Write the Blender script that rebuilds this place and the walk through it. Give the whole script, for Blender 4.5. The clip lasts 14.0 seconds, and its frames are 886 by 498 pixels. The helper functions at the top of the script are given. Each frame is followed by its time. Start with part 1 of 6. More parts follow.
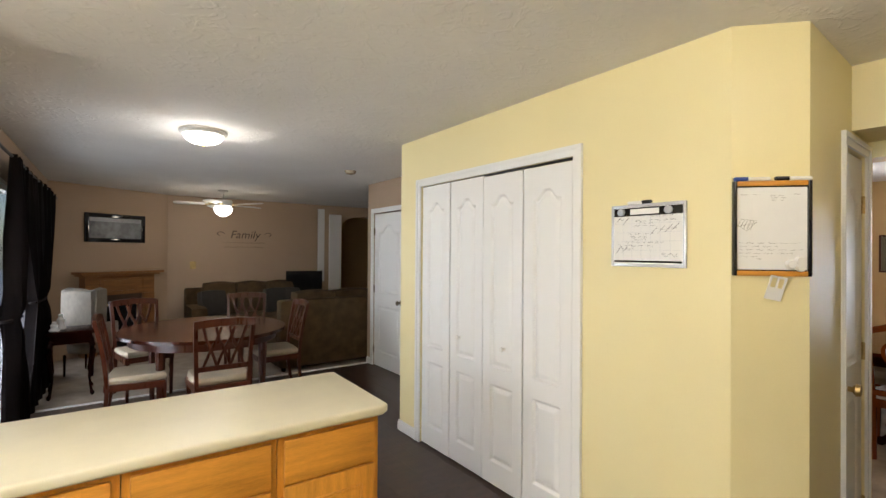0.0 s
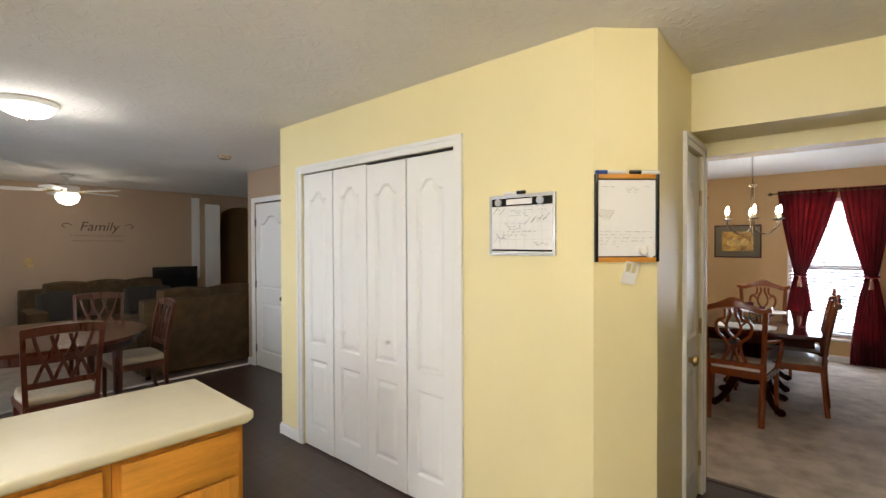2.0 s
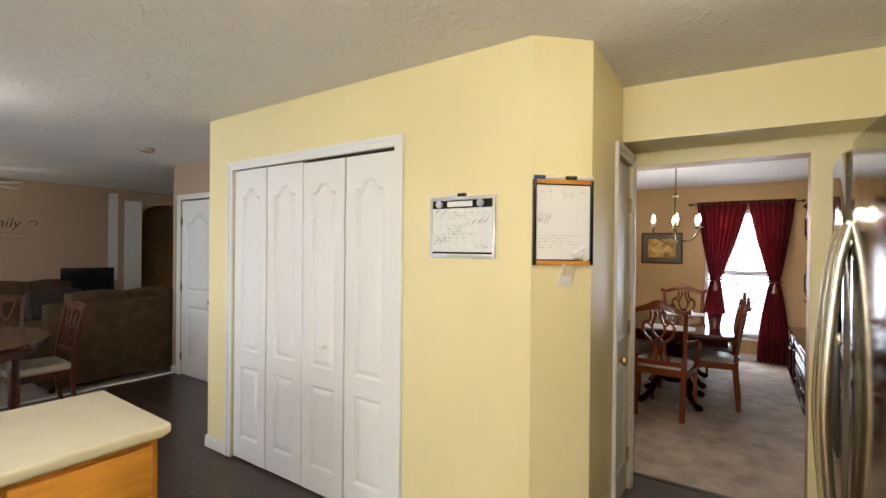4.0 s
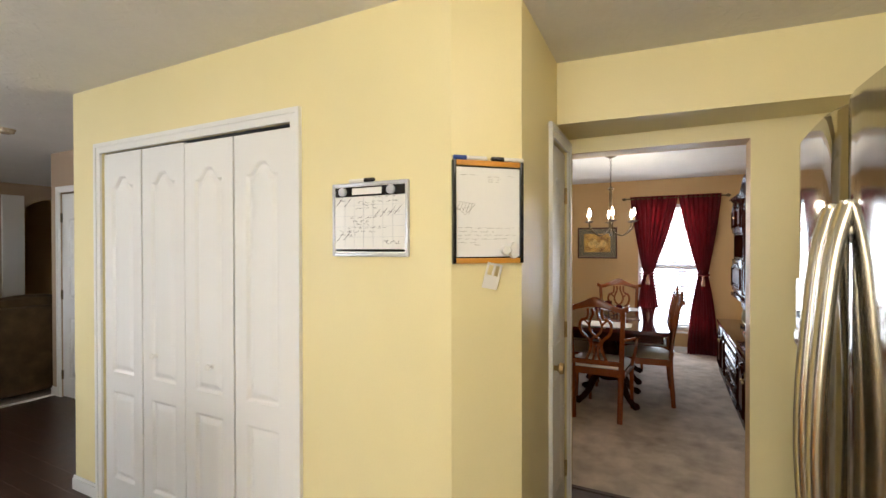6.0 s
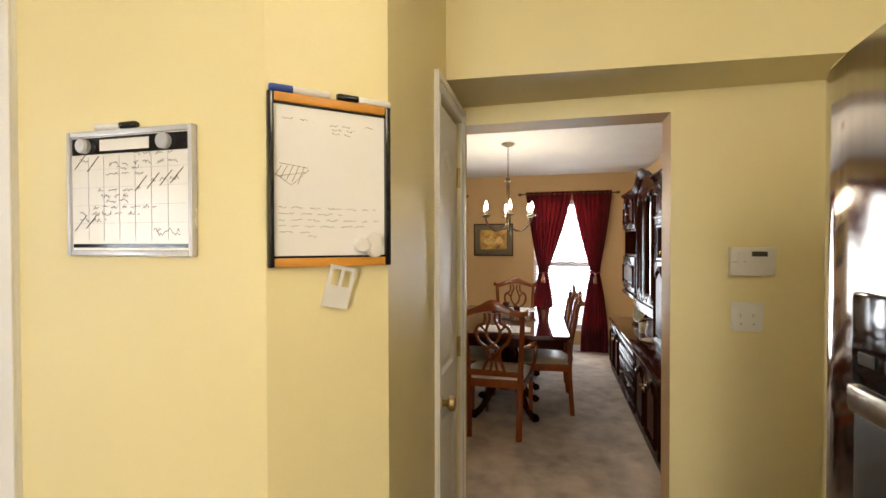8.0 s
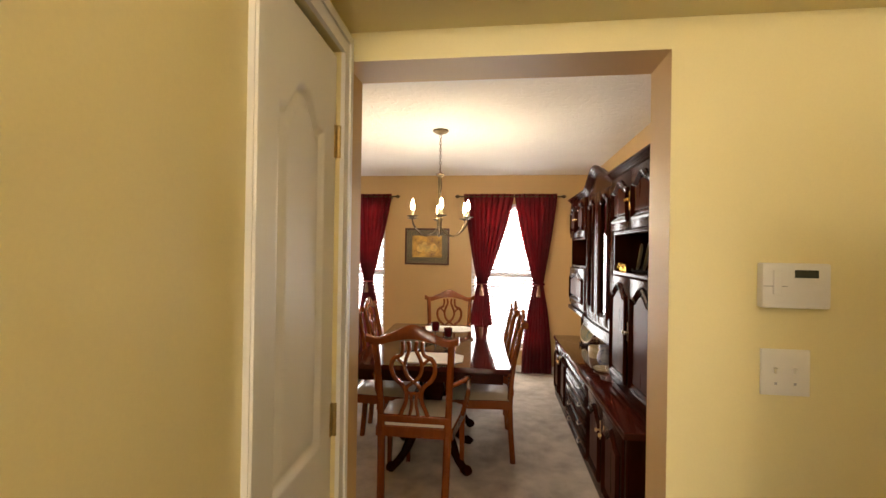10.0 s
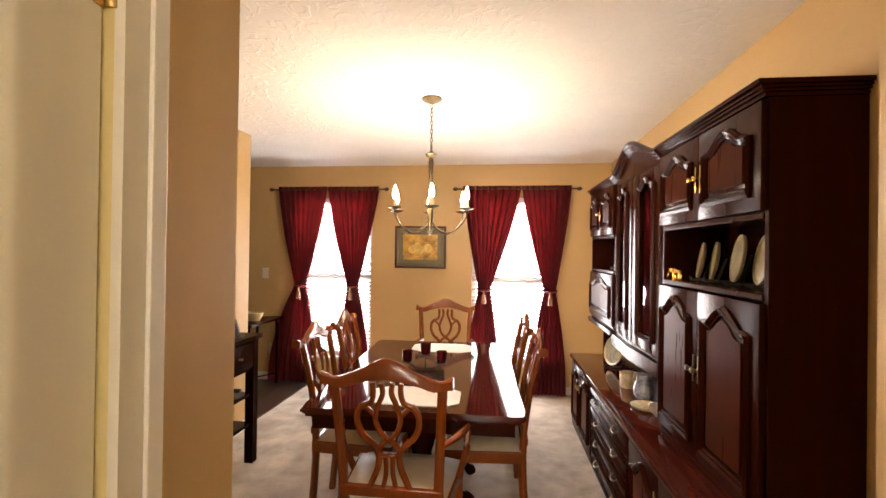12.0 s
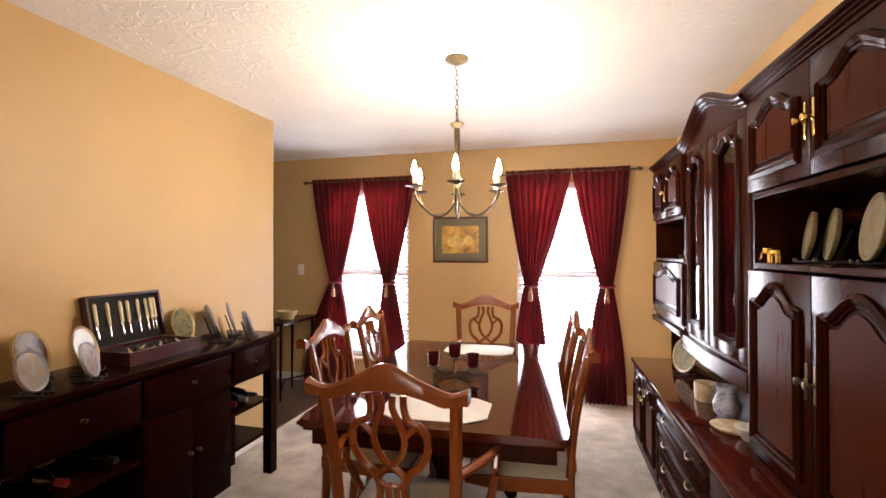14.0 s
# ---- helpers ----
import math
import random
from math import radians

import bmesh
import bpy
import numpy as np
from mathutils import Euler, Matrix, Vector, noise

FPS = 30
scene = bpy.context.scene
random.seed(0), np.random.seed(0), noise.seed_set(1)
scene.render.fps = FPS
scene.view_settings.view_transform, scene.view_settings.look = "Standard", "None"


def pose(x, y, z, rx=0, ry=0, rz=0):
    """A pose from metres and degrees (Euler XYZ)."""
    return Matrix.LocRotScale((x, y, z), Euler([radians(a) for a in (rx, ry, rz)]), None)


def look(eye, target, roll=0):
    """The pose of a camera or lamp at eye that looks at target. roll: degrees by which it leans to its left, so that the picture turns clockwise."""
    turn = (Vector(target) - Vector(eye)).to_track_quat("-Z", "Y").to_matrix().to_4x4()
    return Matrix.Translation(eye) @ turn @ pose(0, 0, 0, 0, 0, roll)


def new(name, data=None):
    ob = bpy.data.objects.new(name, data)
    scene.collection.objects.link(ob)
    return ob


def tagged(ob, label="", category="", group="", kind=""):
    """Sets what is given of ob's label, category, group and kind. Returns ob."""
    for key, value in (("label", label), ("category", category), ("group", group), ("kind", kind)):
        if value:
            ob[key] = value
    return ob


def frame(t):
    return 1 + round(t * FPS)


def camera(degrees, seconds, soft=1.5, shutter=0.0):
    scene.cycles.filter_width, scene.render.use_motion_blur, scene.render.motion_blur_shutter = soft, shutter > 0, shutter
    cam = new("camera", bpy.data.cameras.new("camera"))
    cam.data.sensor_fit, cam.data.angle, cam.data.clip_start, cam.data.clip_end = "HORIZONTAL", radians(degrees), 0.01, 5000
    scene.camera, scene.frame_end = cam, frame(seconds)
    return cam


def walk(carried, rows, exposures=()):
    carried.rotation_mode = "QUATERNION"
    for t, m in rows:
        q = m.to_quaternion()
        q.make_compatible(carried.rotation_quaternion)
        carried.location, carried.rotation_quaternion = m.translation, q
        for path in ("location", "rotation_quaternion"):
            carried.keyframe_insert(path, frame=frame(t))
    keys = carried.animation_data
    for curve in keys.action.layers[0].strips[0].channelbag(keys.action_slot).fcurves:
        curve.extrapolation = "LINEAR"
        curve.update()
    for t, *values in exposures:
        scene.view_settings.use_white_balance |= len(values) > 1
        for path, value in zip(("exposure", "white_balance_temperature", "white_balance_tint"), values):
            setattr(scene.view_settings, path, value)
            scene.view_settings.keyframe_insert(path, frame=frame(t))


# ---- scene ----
cam = camera(87.9, 14.0)
PATH = [
    (0, (0.269, 0.056, 1.524), (1.44, 1.677, 1.536), 0.4),
    (0.5, (0.293, 0.056, 1.522), (1.519, 1.636, 1.528), 0.2),
    (1, (0.325, 0.065, 1.522), (1.626, 1.584, 1.514), 0.0),
    (1.5, (0.354, 0.06, 1.518), (1.755, 1.487, 1.501), -0.2),
    (2, (0.382, 0.055, 1.518), (1.882, 1.377, 1.495), -0.2),
    (2.5, (0.393, 0.053, 1.515), (1.962, 1.294, 1.501), -0.0),
    (3, (0.396, 0.051, 1.515), (2.0, 1.246, 1.503), 0.2),
    (5.5, (0.629, 0.128, 1.494), (2.371, 1.11, 1.49), 0.3),
    (6, (0.798, 0.145, 1.503), (2.579, 1.056, 1.488), -0.1),
    (6.5, (0.924, 0.158, 1.505), (2.75, 0.973, 1.484), -0.3),
    (7, (1.071, 0.175, 1.497), (2.934, 0.901, 1.475), -0.4),
    (7.5, (1.258, 0.232, 1.497), (3.160, 0.850, 1.470), -0.1),
    (8, (1.435, 0.261, 1.489), (3.370, 0.766, 1.464), -0.1),
    (8.5, (1.641, 0.263, 1.488), (3.598, 0.673, 1.468), 0.2),
    (9, (1.837, 0.259, 1.490), (3.808, 0.601, 1.481), 0.5),
    (11.5, (2.875, 0.294, 1.489), (4.861, 0.527, 1.501), 1.1),
    (12, (3.05, 0.312, 1.493), (5.033, 0.578, 1.504), 0.8),
    (12.5, (3.204, 0.302, 1.488), (5.179, 0.615, 1.503), 0.3),
    (13, (3.34, 0.263, 1.481), (5.304, 0.639, 1.493), -0.0),
    (13.5, (3.426, 0.251, 1.441), (5.378, 0.687, 1.455), -0.2),
    (14, (3.48, 0.234, 1.414), (5.416, 0.735, 1.427), -0.1),
]
EXPOSURES = [(0.0, 0.0, 5950, 12), (3.0, 0.0, 5950, 12), (6.5, 0.0, 6150, 12), (9.0, 0.14, 7150, 12), (11.5, 0.82, 7950, 20), (12.1, 0.90, 7450, 20), (14.0, 0.88, 6700, 20)]
walk(cam, [(t, look(eye, target, roll)) for t, eye, target, roll in PATH], EXPOSURES)

# ---- world, sun and lamps ----
world = bpy.data.worlds.new("sky")
scene.world = world
world.use_nodes = True
wn = world.node_tree.nodes
sky = wn.new("ShaderNodeTexSky")
sky.sky_type, sky.sun_disc = "NISHITA", False
sky.sun_elevation, sky.sun_rotation = radians(40), radians(200)
wn["Background"].inputs["Strength"].default_value = 0.12
world.node_tree.links.new(sky.outputs[0], wn["Background"].inputs["Color"])
sun_data = bpy.data.lights.new("sun", "SUN")
sun_data.energy, sun_data.angle, sun_data.color = 1.2, radians(12), (1.0, 0.95, 0.88)
sun = new("sun", sun_data)
sun.matrix_world = look((-6, -14, 14), (0, 0, 0))


def lamp(name, kind, at, watts, colour, size=0.1, target=None, size_y=None):
    data = bpy.data.lights.new(name, kind)
    data.energy, data.color = watts, colour
    if kind == "AREA":
        data.shape, data.size, data.size_y = "RECTANGLE", size, size_y or size
    else:
        data.shadow_soft_size = size
    ob = new(name, data)
    ob.matrix_world = look(at, target) if target else pose(*at)
    return ob


WARM = (1.0, 0.85, 0.63)
SOFT = (1.0, 0.92, 0.78)
DAY = (0.86, 0.93, 1.0)
# daylight standing in the openings
lamp("window_daylight", "AREA", (8.012, 0.215, 1.19), 38, DAY, 0.86, (0, 0.215, 1.19), 1.7)
lamp("window_daylight", "AREA", (8.012, 2.24, 1.19), 38, DAY, 0.86, (0, 2.24, 1.19), 1.7)
lamp("window_daylight", "AREA", (-0.36, 5.6, 1.15), 18, DAY, 2.8, (3, 5.6, 0.9), 1.9)
# kitchen window behind the walker, unseen and assumed from the light; and the ceiling lights
lamp("window_daylight", "AREA", (-2.19, 0.95, 1.42), 34, (1.0, 0.92, 0.78), 1.4, (3, 0.95, 1.05), 1.1)
lamp("kitchen_glow", "POINT", (-0.6, 0.42, 2.24), 80, SOFT, 0.16)
# second lamp, added out of view to brighten the passage walls
lamp("kitchen_glow", "POINT", (1.85, 0.03, 2.24), 8.5, WARM, 0.16)
lamp("dinette_glow", "POINT", (0.838, 4.0, 2.20), 9, SOFT, 0.1)
lamp("fan_glow", "POINT", (1.654, 7.725, 1.90), 9, WARM, 0.1)

# ---- materials ----
def material(name, colour, rough=0.5, metal=0.0, vary=0.12, scale=6.0, grain=60.0, bump=0.05, stretch=(1, 1, 1), coat=0.0, dark=None, spec=0.5):
    """A surface with variation at two scales: broad mottling and fine grain, and a slight relief."""
    m = bpy.data.materials.new(name)
    m.use_nodes = True
    n, links = m.node_tree.nodes, m.node_tree.links
    b = n["Principled BSDF"]
    b.inputs["Roughness"].default_value, b.inputs["Metallic"].default_value = rough, metal
    b.inputs["Coat Weight"].default_value, b.inputs["Coat Roughness"].default_value = coat, 0.12
    b.inputs["Specular IOR Level"].default_value = spec
    tc = n.new("ShaderNodeTexCoord")
    mp = n.new("ShaderNodeMapping")
    mp.inputs["Scale"].default_value = stretch
    links.new(tc.outputs["Object"], mp.inputs["Vector"])
    info = n.new("ShaderNodeObjectInfo")
    shift = n.new("ShaderNodeVectorMath")
    shift.operation = "MULTIPLY_ADD"
    links.new(info.outputs["Random"], shift.inputs[0])
    shift.inputs[1].default_value = (37, 17, 23)
    links.new(mp.outputs["Vector"], shift.inputs[2])
    big, fine = n.new("ShaderNodeTexNoise"), n.new("ShaderNodeTexNoise")
    big.inputs["Scale"].default_value, big.inputs["Detail"].default_value = scale, 3
    fine.inputs["Scale"].default_value, fine.inputs["Detail"].default_value = grain, 4
    links.new(shift.outputs[0], big.inputs["Vector"])
    links.new(shift.outputs[0], fine.inputs["Vector"])
    mixed = n.new("ShaderNodeMath")
    mixed.operation = "MULTIPLY_ADD"
    links.new(fine.outputs["Fac"], mixed.inputs[0])
    mixed.inputs[1].default_value = 0.5
    links.new(big.outputs["Fac"], mixed.inputs[2])
    ramp = n.new("ShaderNodeMapRange")
    ramp.inputs["From Min"].default_value, ramp.inputs["From Max"].default_value = 0.45, 1.05
    links.new(mixed.outputs[0], ramp.inputs["Value"])
    mix = n.new("ShaderNodeMix")
    mix.data_type = "RGBA"
    low = dark or tuple(c * (1 - 2 * vary) for c in colour)
    mix.inputs["A"].default_value = (*low, 1)
    mix.inputs["B"].default_value = (*(min(1, c * (1 + vary)) for c in colour), 1)
    links.new(ramp.outputs["Result"], mix.inputs["Factor"])
    links.new(mix.outputs["Result"], b.inputs["Base Color"])
    rr = n.new("ShaderNodeMapRange")
    rr.inputs["To Min"].default_value, rr.inputs["To Max"].default_value = rough * 0.85, min(1, rough * 1.2)
    links.new(big.outputs["Fac"], rr.inputs["Value"])
    links.new(rr.outputs["Result"], b.inputs["Roughness"])
    if bump:
        bp = n.new("ShaderNodeBump")
        bp.inputs["Strength"].default_value, bp.inputs["Distance"].default_value = bump, 0.004
        links.new(fine.outputs["Fac"], bp.inputs["Height"])
        links.new(bp.outputs["Normal"], b.inputs["Normal"])
    return m


def glow(name, colour, strength):
    m = bpy.data.materials.new(name)
    m.use_nodes = True
    b = m.node_tree.nodes["Principled BSDF"]
    b.inputs["Base Color"].default_value = (*colour, 1)
    b.inputs["Emission Color"].default_value = (*colour, 1)
    b.inputs["Emission Strength"].default_value = strength
    return m


def glass(name, colour=(1, 1, 1), rough=0.0):
    m = bpy.data.materials.new(name)
    m.use_nodes = True
    b = m.node_tree.nodes["Principled BSDF"]
    b.inputs["Base Color"].default_value = (*colour, 1)
    b.inputs["Transmission Weight"].default_value = 1.0
    b.inputs["Roughness"].default_value, b.inputs["IOR"].default_value = rough, 1.45
    return m


def ceiling_material():
    """Stomped drywall texture: short raised strokes."""
    m = material("ceiling_paint", (0.80, 0.77, 0.72), 0.9, vary=0.03, scale=2, grain=40, bump=0)
    n, links = m.node_tree.nodes, m.node_tree.links
    v, w = n.new("ShaderNodeTexVoronoi"), n.new("ShaderNodeTexNoise")
    tc = n.new("ShaderNodeTexCoord")
    w.inputs["Scale"].default_value, w.inputs["Detail"].default_value, w.inputs["Distortion"].default_value = 9, 6, 2.2
    v.inputs["Scale"].default_value = 16
    links.new(tc.outputs["Object"], w.inputs["Vector"])
    links.new(w.outputs["Color"], v.inputs["Vector"])
    r = n.new("ShaderNodeMapRange")
    r.inputs["From Min"].default_value, r.inputs["From Max"].default_value = 0.52, 0.62
    links.new(w.outputs["Fac"], r.inputs["Value"])
    bp = n.new("ShaderNodeBump")
    bp.inputs["Strength"].default_value, bp.inputs["Distance"].default_value = 0.34, 0.006
    links.new(r.outputs["Result"], bp.inputs["Height"])
    links.new(bp.outputs["Normal"], n["Principled BSDF"].inputs["Normal"])
    return m


YELLOW = material("yellow_wall_paint", (0.80, 0.70, 0.385), 0.42, vary=0.025, scale=1.5, grain=180, bump=0.06)
TAN = material("tan_wall_paint", (0.59, 0.395, 0.178), 0.5, vary=0.03, scale=1.5, grain=180, bump=0.06)
TAUPE = material("taupe_wall_paint", (0.44, 0.32, 0.215), 0.6, vary=0.03, scale=1.5, grain=180, bump=0.06)
CEIL = ceiling_material()
WHITE = material("white_gloss_paint", (0.80, 0.79, 0.76), 0.42, vary=0.01, scale=0.7, grain=160, bump=0.02)
WALNUT = material("dark_hardwood", (0.055, 0.028, 0.018), 0.3, vary=0.3, scale=2, grain=26, bump=0.06, stretch=(1, 9, 1))
CARPET = material("beige_carpet", (0.53, 0.455, 0.375), 0.98, vary=0.22, scale=6, grain=240, bump=0.9, spec=0.1)
CARPET_DARK = material("taupe_carpet", (0.42, 0.36, 0.29), 0.98, vary=0.16, scale=5, grain=240, bump=0.9, spec=0.1)
OAK = material("honey_oak", (0.64, 0.28, 0.035), 0.38, vary=0.16, scale=3, grain=34, bump=0.08, stretch=(1.5, 14, 14))
OAK_UP = material("honey_oak_upright", (0.64, 0.28, 0.035), 0.38, vary=0.16, scale=3, grain=34, bump=0.08, stretch=(14, 14, 1.5))
LAMINATE = material("cream_laminate", (0.80, 0.74, 0.56), 0.35, vary=0.03, scale=8, grain=260, bump=0.02)
STEEL = material("brushed_steel", (0.50, 0.47, 0.42), 0.08, metal=1.0, vary=0.05, scale=3, grain=50, bump=0.006, stretch=(40, 40, 0.6))
HANDLE = material("satin_steel_handle", (0.60, 0.54, 0.42), 0.24, metal=1.0, vary=0.05, scale=3, grain=50, bump=0.004, stretch=(40, 40, 0.6))
DARKPLASTIC = material("dark_grey_plastic", (0.03, 0.03, 0.032), 0.4, vary=0.1)
BLACKGLOSS = material("black_gloss", (0.012, 0.012, 0.013), 0.08, vary=0.1, bump=0)
CHERRY = material("dark_cherry_wood", (0.028, 0.0055, 0.0023), 0.20, vary=0.10, scale=3, grain=22, bump=0.0, stretch=(9, 9, 1), spec=0.05)
# lighter, redder copy of the cherry: chandelier light put into the door fields' colour
CHERRY_LIT = material("cherry_panel_lit", (0.054, 0.0110, 0.0034), 0.28, vary=0.10, scale=3, grain=26, bump=0.0, stretch=(9, 9, 1), spec=0.02)
CHERRY_TOP = material("dark_cherry_top", (0.06, 0.010, 0.006), 0.06, vary=0.15, scale=3, grain=22, bump=0.0, stretch=(1, 9, 9), spec=0.4)
CHAIRWOOD = material("reddish_chair_wood", (0.195, 0.044, 0.008), 0.22, vary=0.10, scale=5, grain=40, bump=0.015, stretch=(9, 9, 1), coat=0.15, spec=0.4)
MAHOG = material("mahogany", (0.075, 0.019, 0.008), 0.28, vary=0.2, scale=4, grain=24, bump=0.0, stretch=(9, 9, 1), spec=0.35)
ESPRESSO = material("espresso_wood", (0.0125, 0.0021, 0.0012), 0.22, vary=0.14, scale=3, grain=24, bump=0.0, stretch=(1, 9, 9), spec=0.035)
BRASS = material("antique_brass", (0.55, 0.40, 0.18), 0.3, metal=1.0, vary=0.15, scale=20, grain=90)
PEWTER = material("antique_bronze", (0.15, 0.11, 0.06), 0.38, metal=1.0, vary=0.2, scale=20, grain=90)
GOLD = material("polished_gold", (0.75, 0.48, 0.14), 0.18, metal=1.0, vary=0.1, scale=20, grain=90)
BURGUNDY = material("burgundy_cloth", (0.21, 0.024, 0.030), 0.8, vary=0.2, scale=8, grain=400, bump=0.25, spec=0.3)
BLACKCLOTH = material("black_cloth", (0.011, 0.007, 0.006), 0.85, vary=0.2, scale=8, grain=400, bump=0.25, spec=0.15)
SEATCREAM = material("cream_upholstery", (0.50, 0.43, 0.31), 0.38, vary=0.08, scale=12, grain=300, bump=0.25)
SOFABROWN = material("olive_brown_chenille", (0.085, 0.055, 0.026), 0.95, vary=0.25, scale=8, grain=300, bump=0.5, spec=0.15)
WHITEPLASTIC = material("white_plastic", (0.78, 0.76, 0.71), 0.35, vary=0.02)
BOARD = material("whiteboard_surface", (0.82, 0.81, 0.78), 0.16, vary=0.015, bump=0)
BLINDWHITE = material("white_blind", (0.85, 0.86, 0.88), 0.5, vary=0.02)
bn, bl = BLINDWHITE.node_tree.nodes, BLINDWHITE.node_tree.links
through_slat, slat_mix = bn.new("ShaderNodeBsdfTranslucent"), bn.new("ShaderNodeMixShader")
through_slat.inputs["Color"].default_value = (0.85, 0.86, 0.88, 1)
slat_mix.inputs["Fac"].default_value = 0.35
bl.new(bn["Principled BSDF"].outputs[0], slat_mix.inputs[1])
bl.new(through_slat.outputs[0], slat_mix.inputs[2])
bl.new(slat_mix.outputs[0], bn["Material Output"].inputs["Surface"])
# plate glaze darkened in colour for the shade inside the wall unit
OLIVEWARE_SHADED = material("olive_ware_shaded", (0.30, 0.25, 0.15), 0.3, vary=0.25, scale=18, grain=70, bump=0.02)
CERAMIC = material("glazed_cream_ceramic", (0.56, 0.49, 0.35), 0.2, vary=0.2, scale=25, grain=80, bump=0.02, dark=(0.35, 0.24, 0.12))
PENCIL = material("brown_grey_marker_ink", (0.16, 0.13, 0.10), 0.6, vary=0.2)
INK = material("dark_marker_ink", (0.06, 0.055, 0.06), 0.6, vary=0.2)
CLEAR = glass("clear_glass")
FROST = glow("lit_frosted_glass", (1.0, 0.93, 0.80), 5.0)
BULB = glow("lit_bulb", (1.0, 0.90, 0.70), 110.0)
OUTSIDE = glow("bright_overcast", (0.92, 0.96, 1.0), 7.0)

# ---- building helpers ----
def box(bm, x0, y0, z0, x1, y1, z1, bevel=0.0, m=None):
    """Adds a box between two corners to bm; m turns and moves it."""
    c = ((x0 + x1) / 2, (y0 + y1) / 2, (z0 + z1) / 2)
    s = (abs(x1 - x0), abs(y1 - y0), abs(z1 - z0))
    mat4 = Matrix.Translation(c) @ Matrix.Diagonal((*s, 1))
    out = bmesh.ops.create_cube(bm, size=1, matrix=(m @ mat4) if m else mat4)
    if bevel:
        edges = list({e for v in out["verts"] for e in v.link_edges})
        bmesh.ops.bevel(bm, geom=edges, offset=bevel, segments=2, affect="EDGES", profile=0.6)
    return bm


def boxes(*rows, bevel=0.0):
    bm = bmesh.new()
    for r in rows:
        box(bm, *r, bevel=bevel)
    return bm


def lathe(profile, steps=20, bm=None, m=None):
    """Turns a list of (radius, height) round the z axis."""
    bm = bm or bmesh.new()
    rings = []
    for r, z in profile:
        ring = []
        for k in range(steps):
            a = 2 * math.pi * k / steps
            v = Vector((r * math.cos(a), r * math.sin(a), z))
            ring.append(bm.verts.new(m @ v if m else v))
        rings.append(ring)
    for a, b in zip(rings, rings[1:]):
        for k in range(steps):
            bm.faces.new((a[k], a[(k + 1) % steps], b[(k + 1) % steps], b[k]))
    bm.faces.new(rings[0][::-1])
    bm.faces.new(rings[-1])
    return bm


def tube(points, radius, bm=None, sides=8, flat=1.0, up=(0, 0, 1)):
    """A round or flattened bar along points; radius may be a list."""
    bm = bm or bmesh.new()
    pts = [Vector(p) for p in points]
    rad = radius if isinstance(radius, (list, tuple)) else [radius] * len(pts)
    rings = []
    for i, p in enumerate(pts):
        d = (pts[min(i + 1, len(pts) - 1)] - pts[max(i - 1, 0)]).normalized()
        u = Vector(up)
        side = d.cross(u)
        if side.length < 1e-3:
            side = d.cross(Vector((1, 0, 0)))
        side.normalize()
        nrm = side.cross(d).normalized()
        ring = []
        for k in range(sides):
            a = 2 * math.pi * (k + 0.5) / sides
            ring.append(bm.verts.new(p + side * math.cos(a) * rad[i] + nrm * math.sin(a) * rad[i] * flat))
        rings.append(ring)
    for a, b in zip(rings, rings[1:]):
        for k in range(sides):
            bm.faces.new((a[k], a[(k + 1) % sides], b[(k + 1) % sides], b[k]))
    bm.faces.new(rings[0][::-1])
    bm.faces.new(rings[-1])
    return bm


def prism(outline, z0, z1, bm=None, m=None, bevel=0.0):
    """A flat outline in x, y drawn up from z0 to z1."""
    bm = bm or bmesh.new()
    lo, hi = [], []
    for x, y in outline:
        for zs, z in ((lo, z0), (hi, z1)):
            v = Vector((x, y, z))
            zs.append(bm.verts.new(m @ v if m else v))
    n = len(outline)
    faces = [bm.faces.new(lo[::-1]), bm.faces.new(hi)]
    for k in range(n):
        faces.append(bm.faces.new((lo[k], lo[(k + 1) % n], hi[(k + 1) % n], hi[k])))
    if bevel:
        bmesh.ops.bevel(bm, geom=list(faces[1].edges), offset=bevel, segments=2, affect="EDGES", profile=0.6)
    return bm


def smooth_path(points, per=5):
    """A soft curve through a few points."""
    pts = [Vector(p) for p in points]
    out = []
    for i in range(len(pts) - 1):
        a, b, c, d = pts[max(i - 1, 0)], pts[i], pts[i + 1], pts[min(i + 2, len(pts) - 1)]
        for k in range(per):
            t = k / per
            out.append(0.5 * ((2 * b) + (c - a) * t + (2 * a - 5 * b + 4 * c - d) * t * t + (3 * b - a - 3 * c + d) * t ** 3))
    out.append(pts[-1])
    return out


def mesh(name, bm, mat, smooth=False):
    bmesh.ops.recalc_face_normals(bm, faces=bm.faces)
    me = bpy.data.meshes.new(name)
    bm.to_mesh(me)
    bm.free()
    for mt in mat if isinstance(mat, (list, tuple)) else [mat]:
        me.materials.append(mt)
    if smooth:
        me.polygons.foreach_set("use_smooth", [True] * len(me.polygons))
        me.set_sharp_from_angle(angle=radians(40))
    return me


def part(name, bm, mat, parent, label="", smooth=False):
    ob = new(name, mesh(name, bm, mat, smooth) if isinstance(bm, bmesh.types.BMesh) else bm)
    ob.parent = parent
    return tagged(ob, label)


def thing(name, label, category, at=None, group=""):
    ob = new(name)
    ob.empty_display_size = 0.1
    if at is not None:
        ob.matrix_world = at
    return tagged(ob, label, category, group)


def solid(name, bm, mat, label, category, at=None, group="", smooth=False):
    """A thing that is one mesh."""
    ob = new(name, mesh(name, bm, mat, smooth))
    if at is not None:
        ob.matrix_world = at
    return tagged(ob, label, category, group)


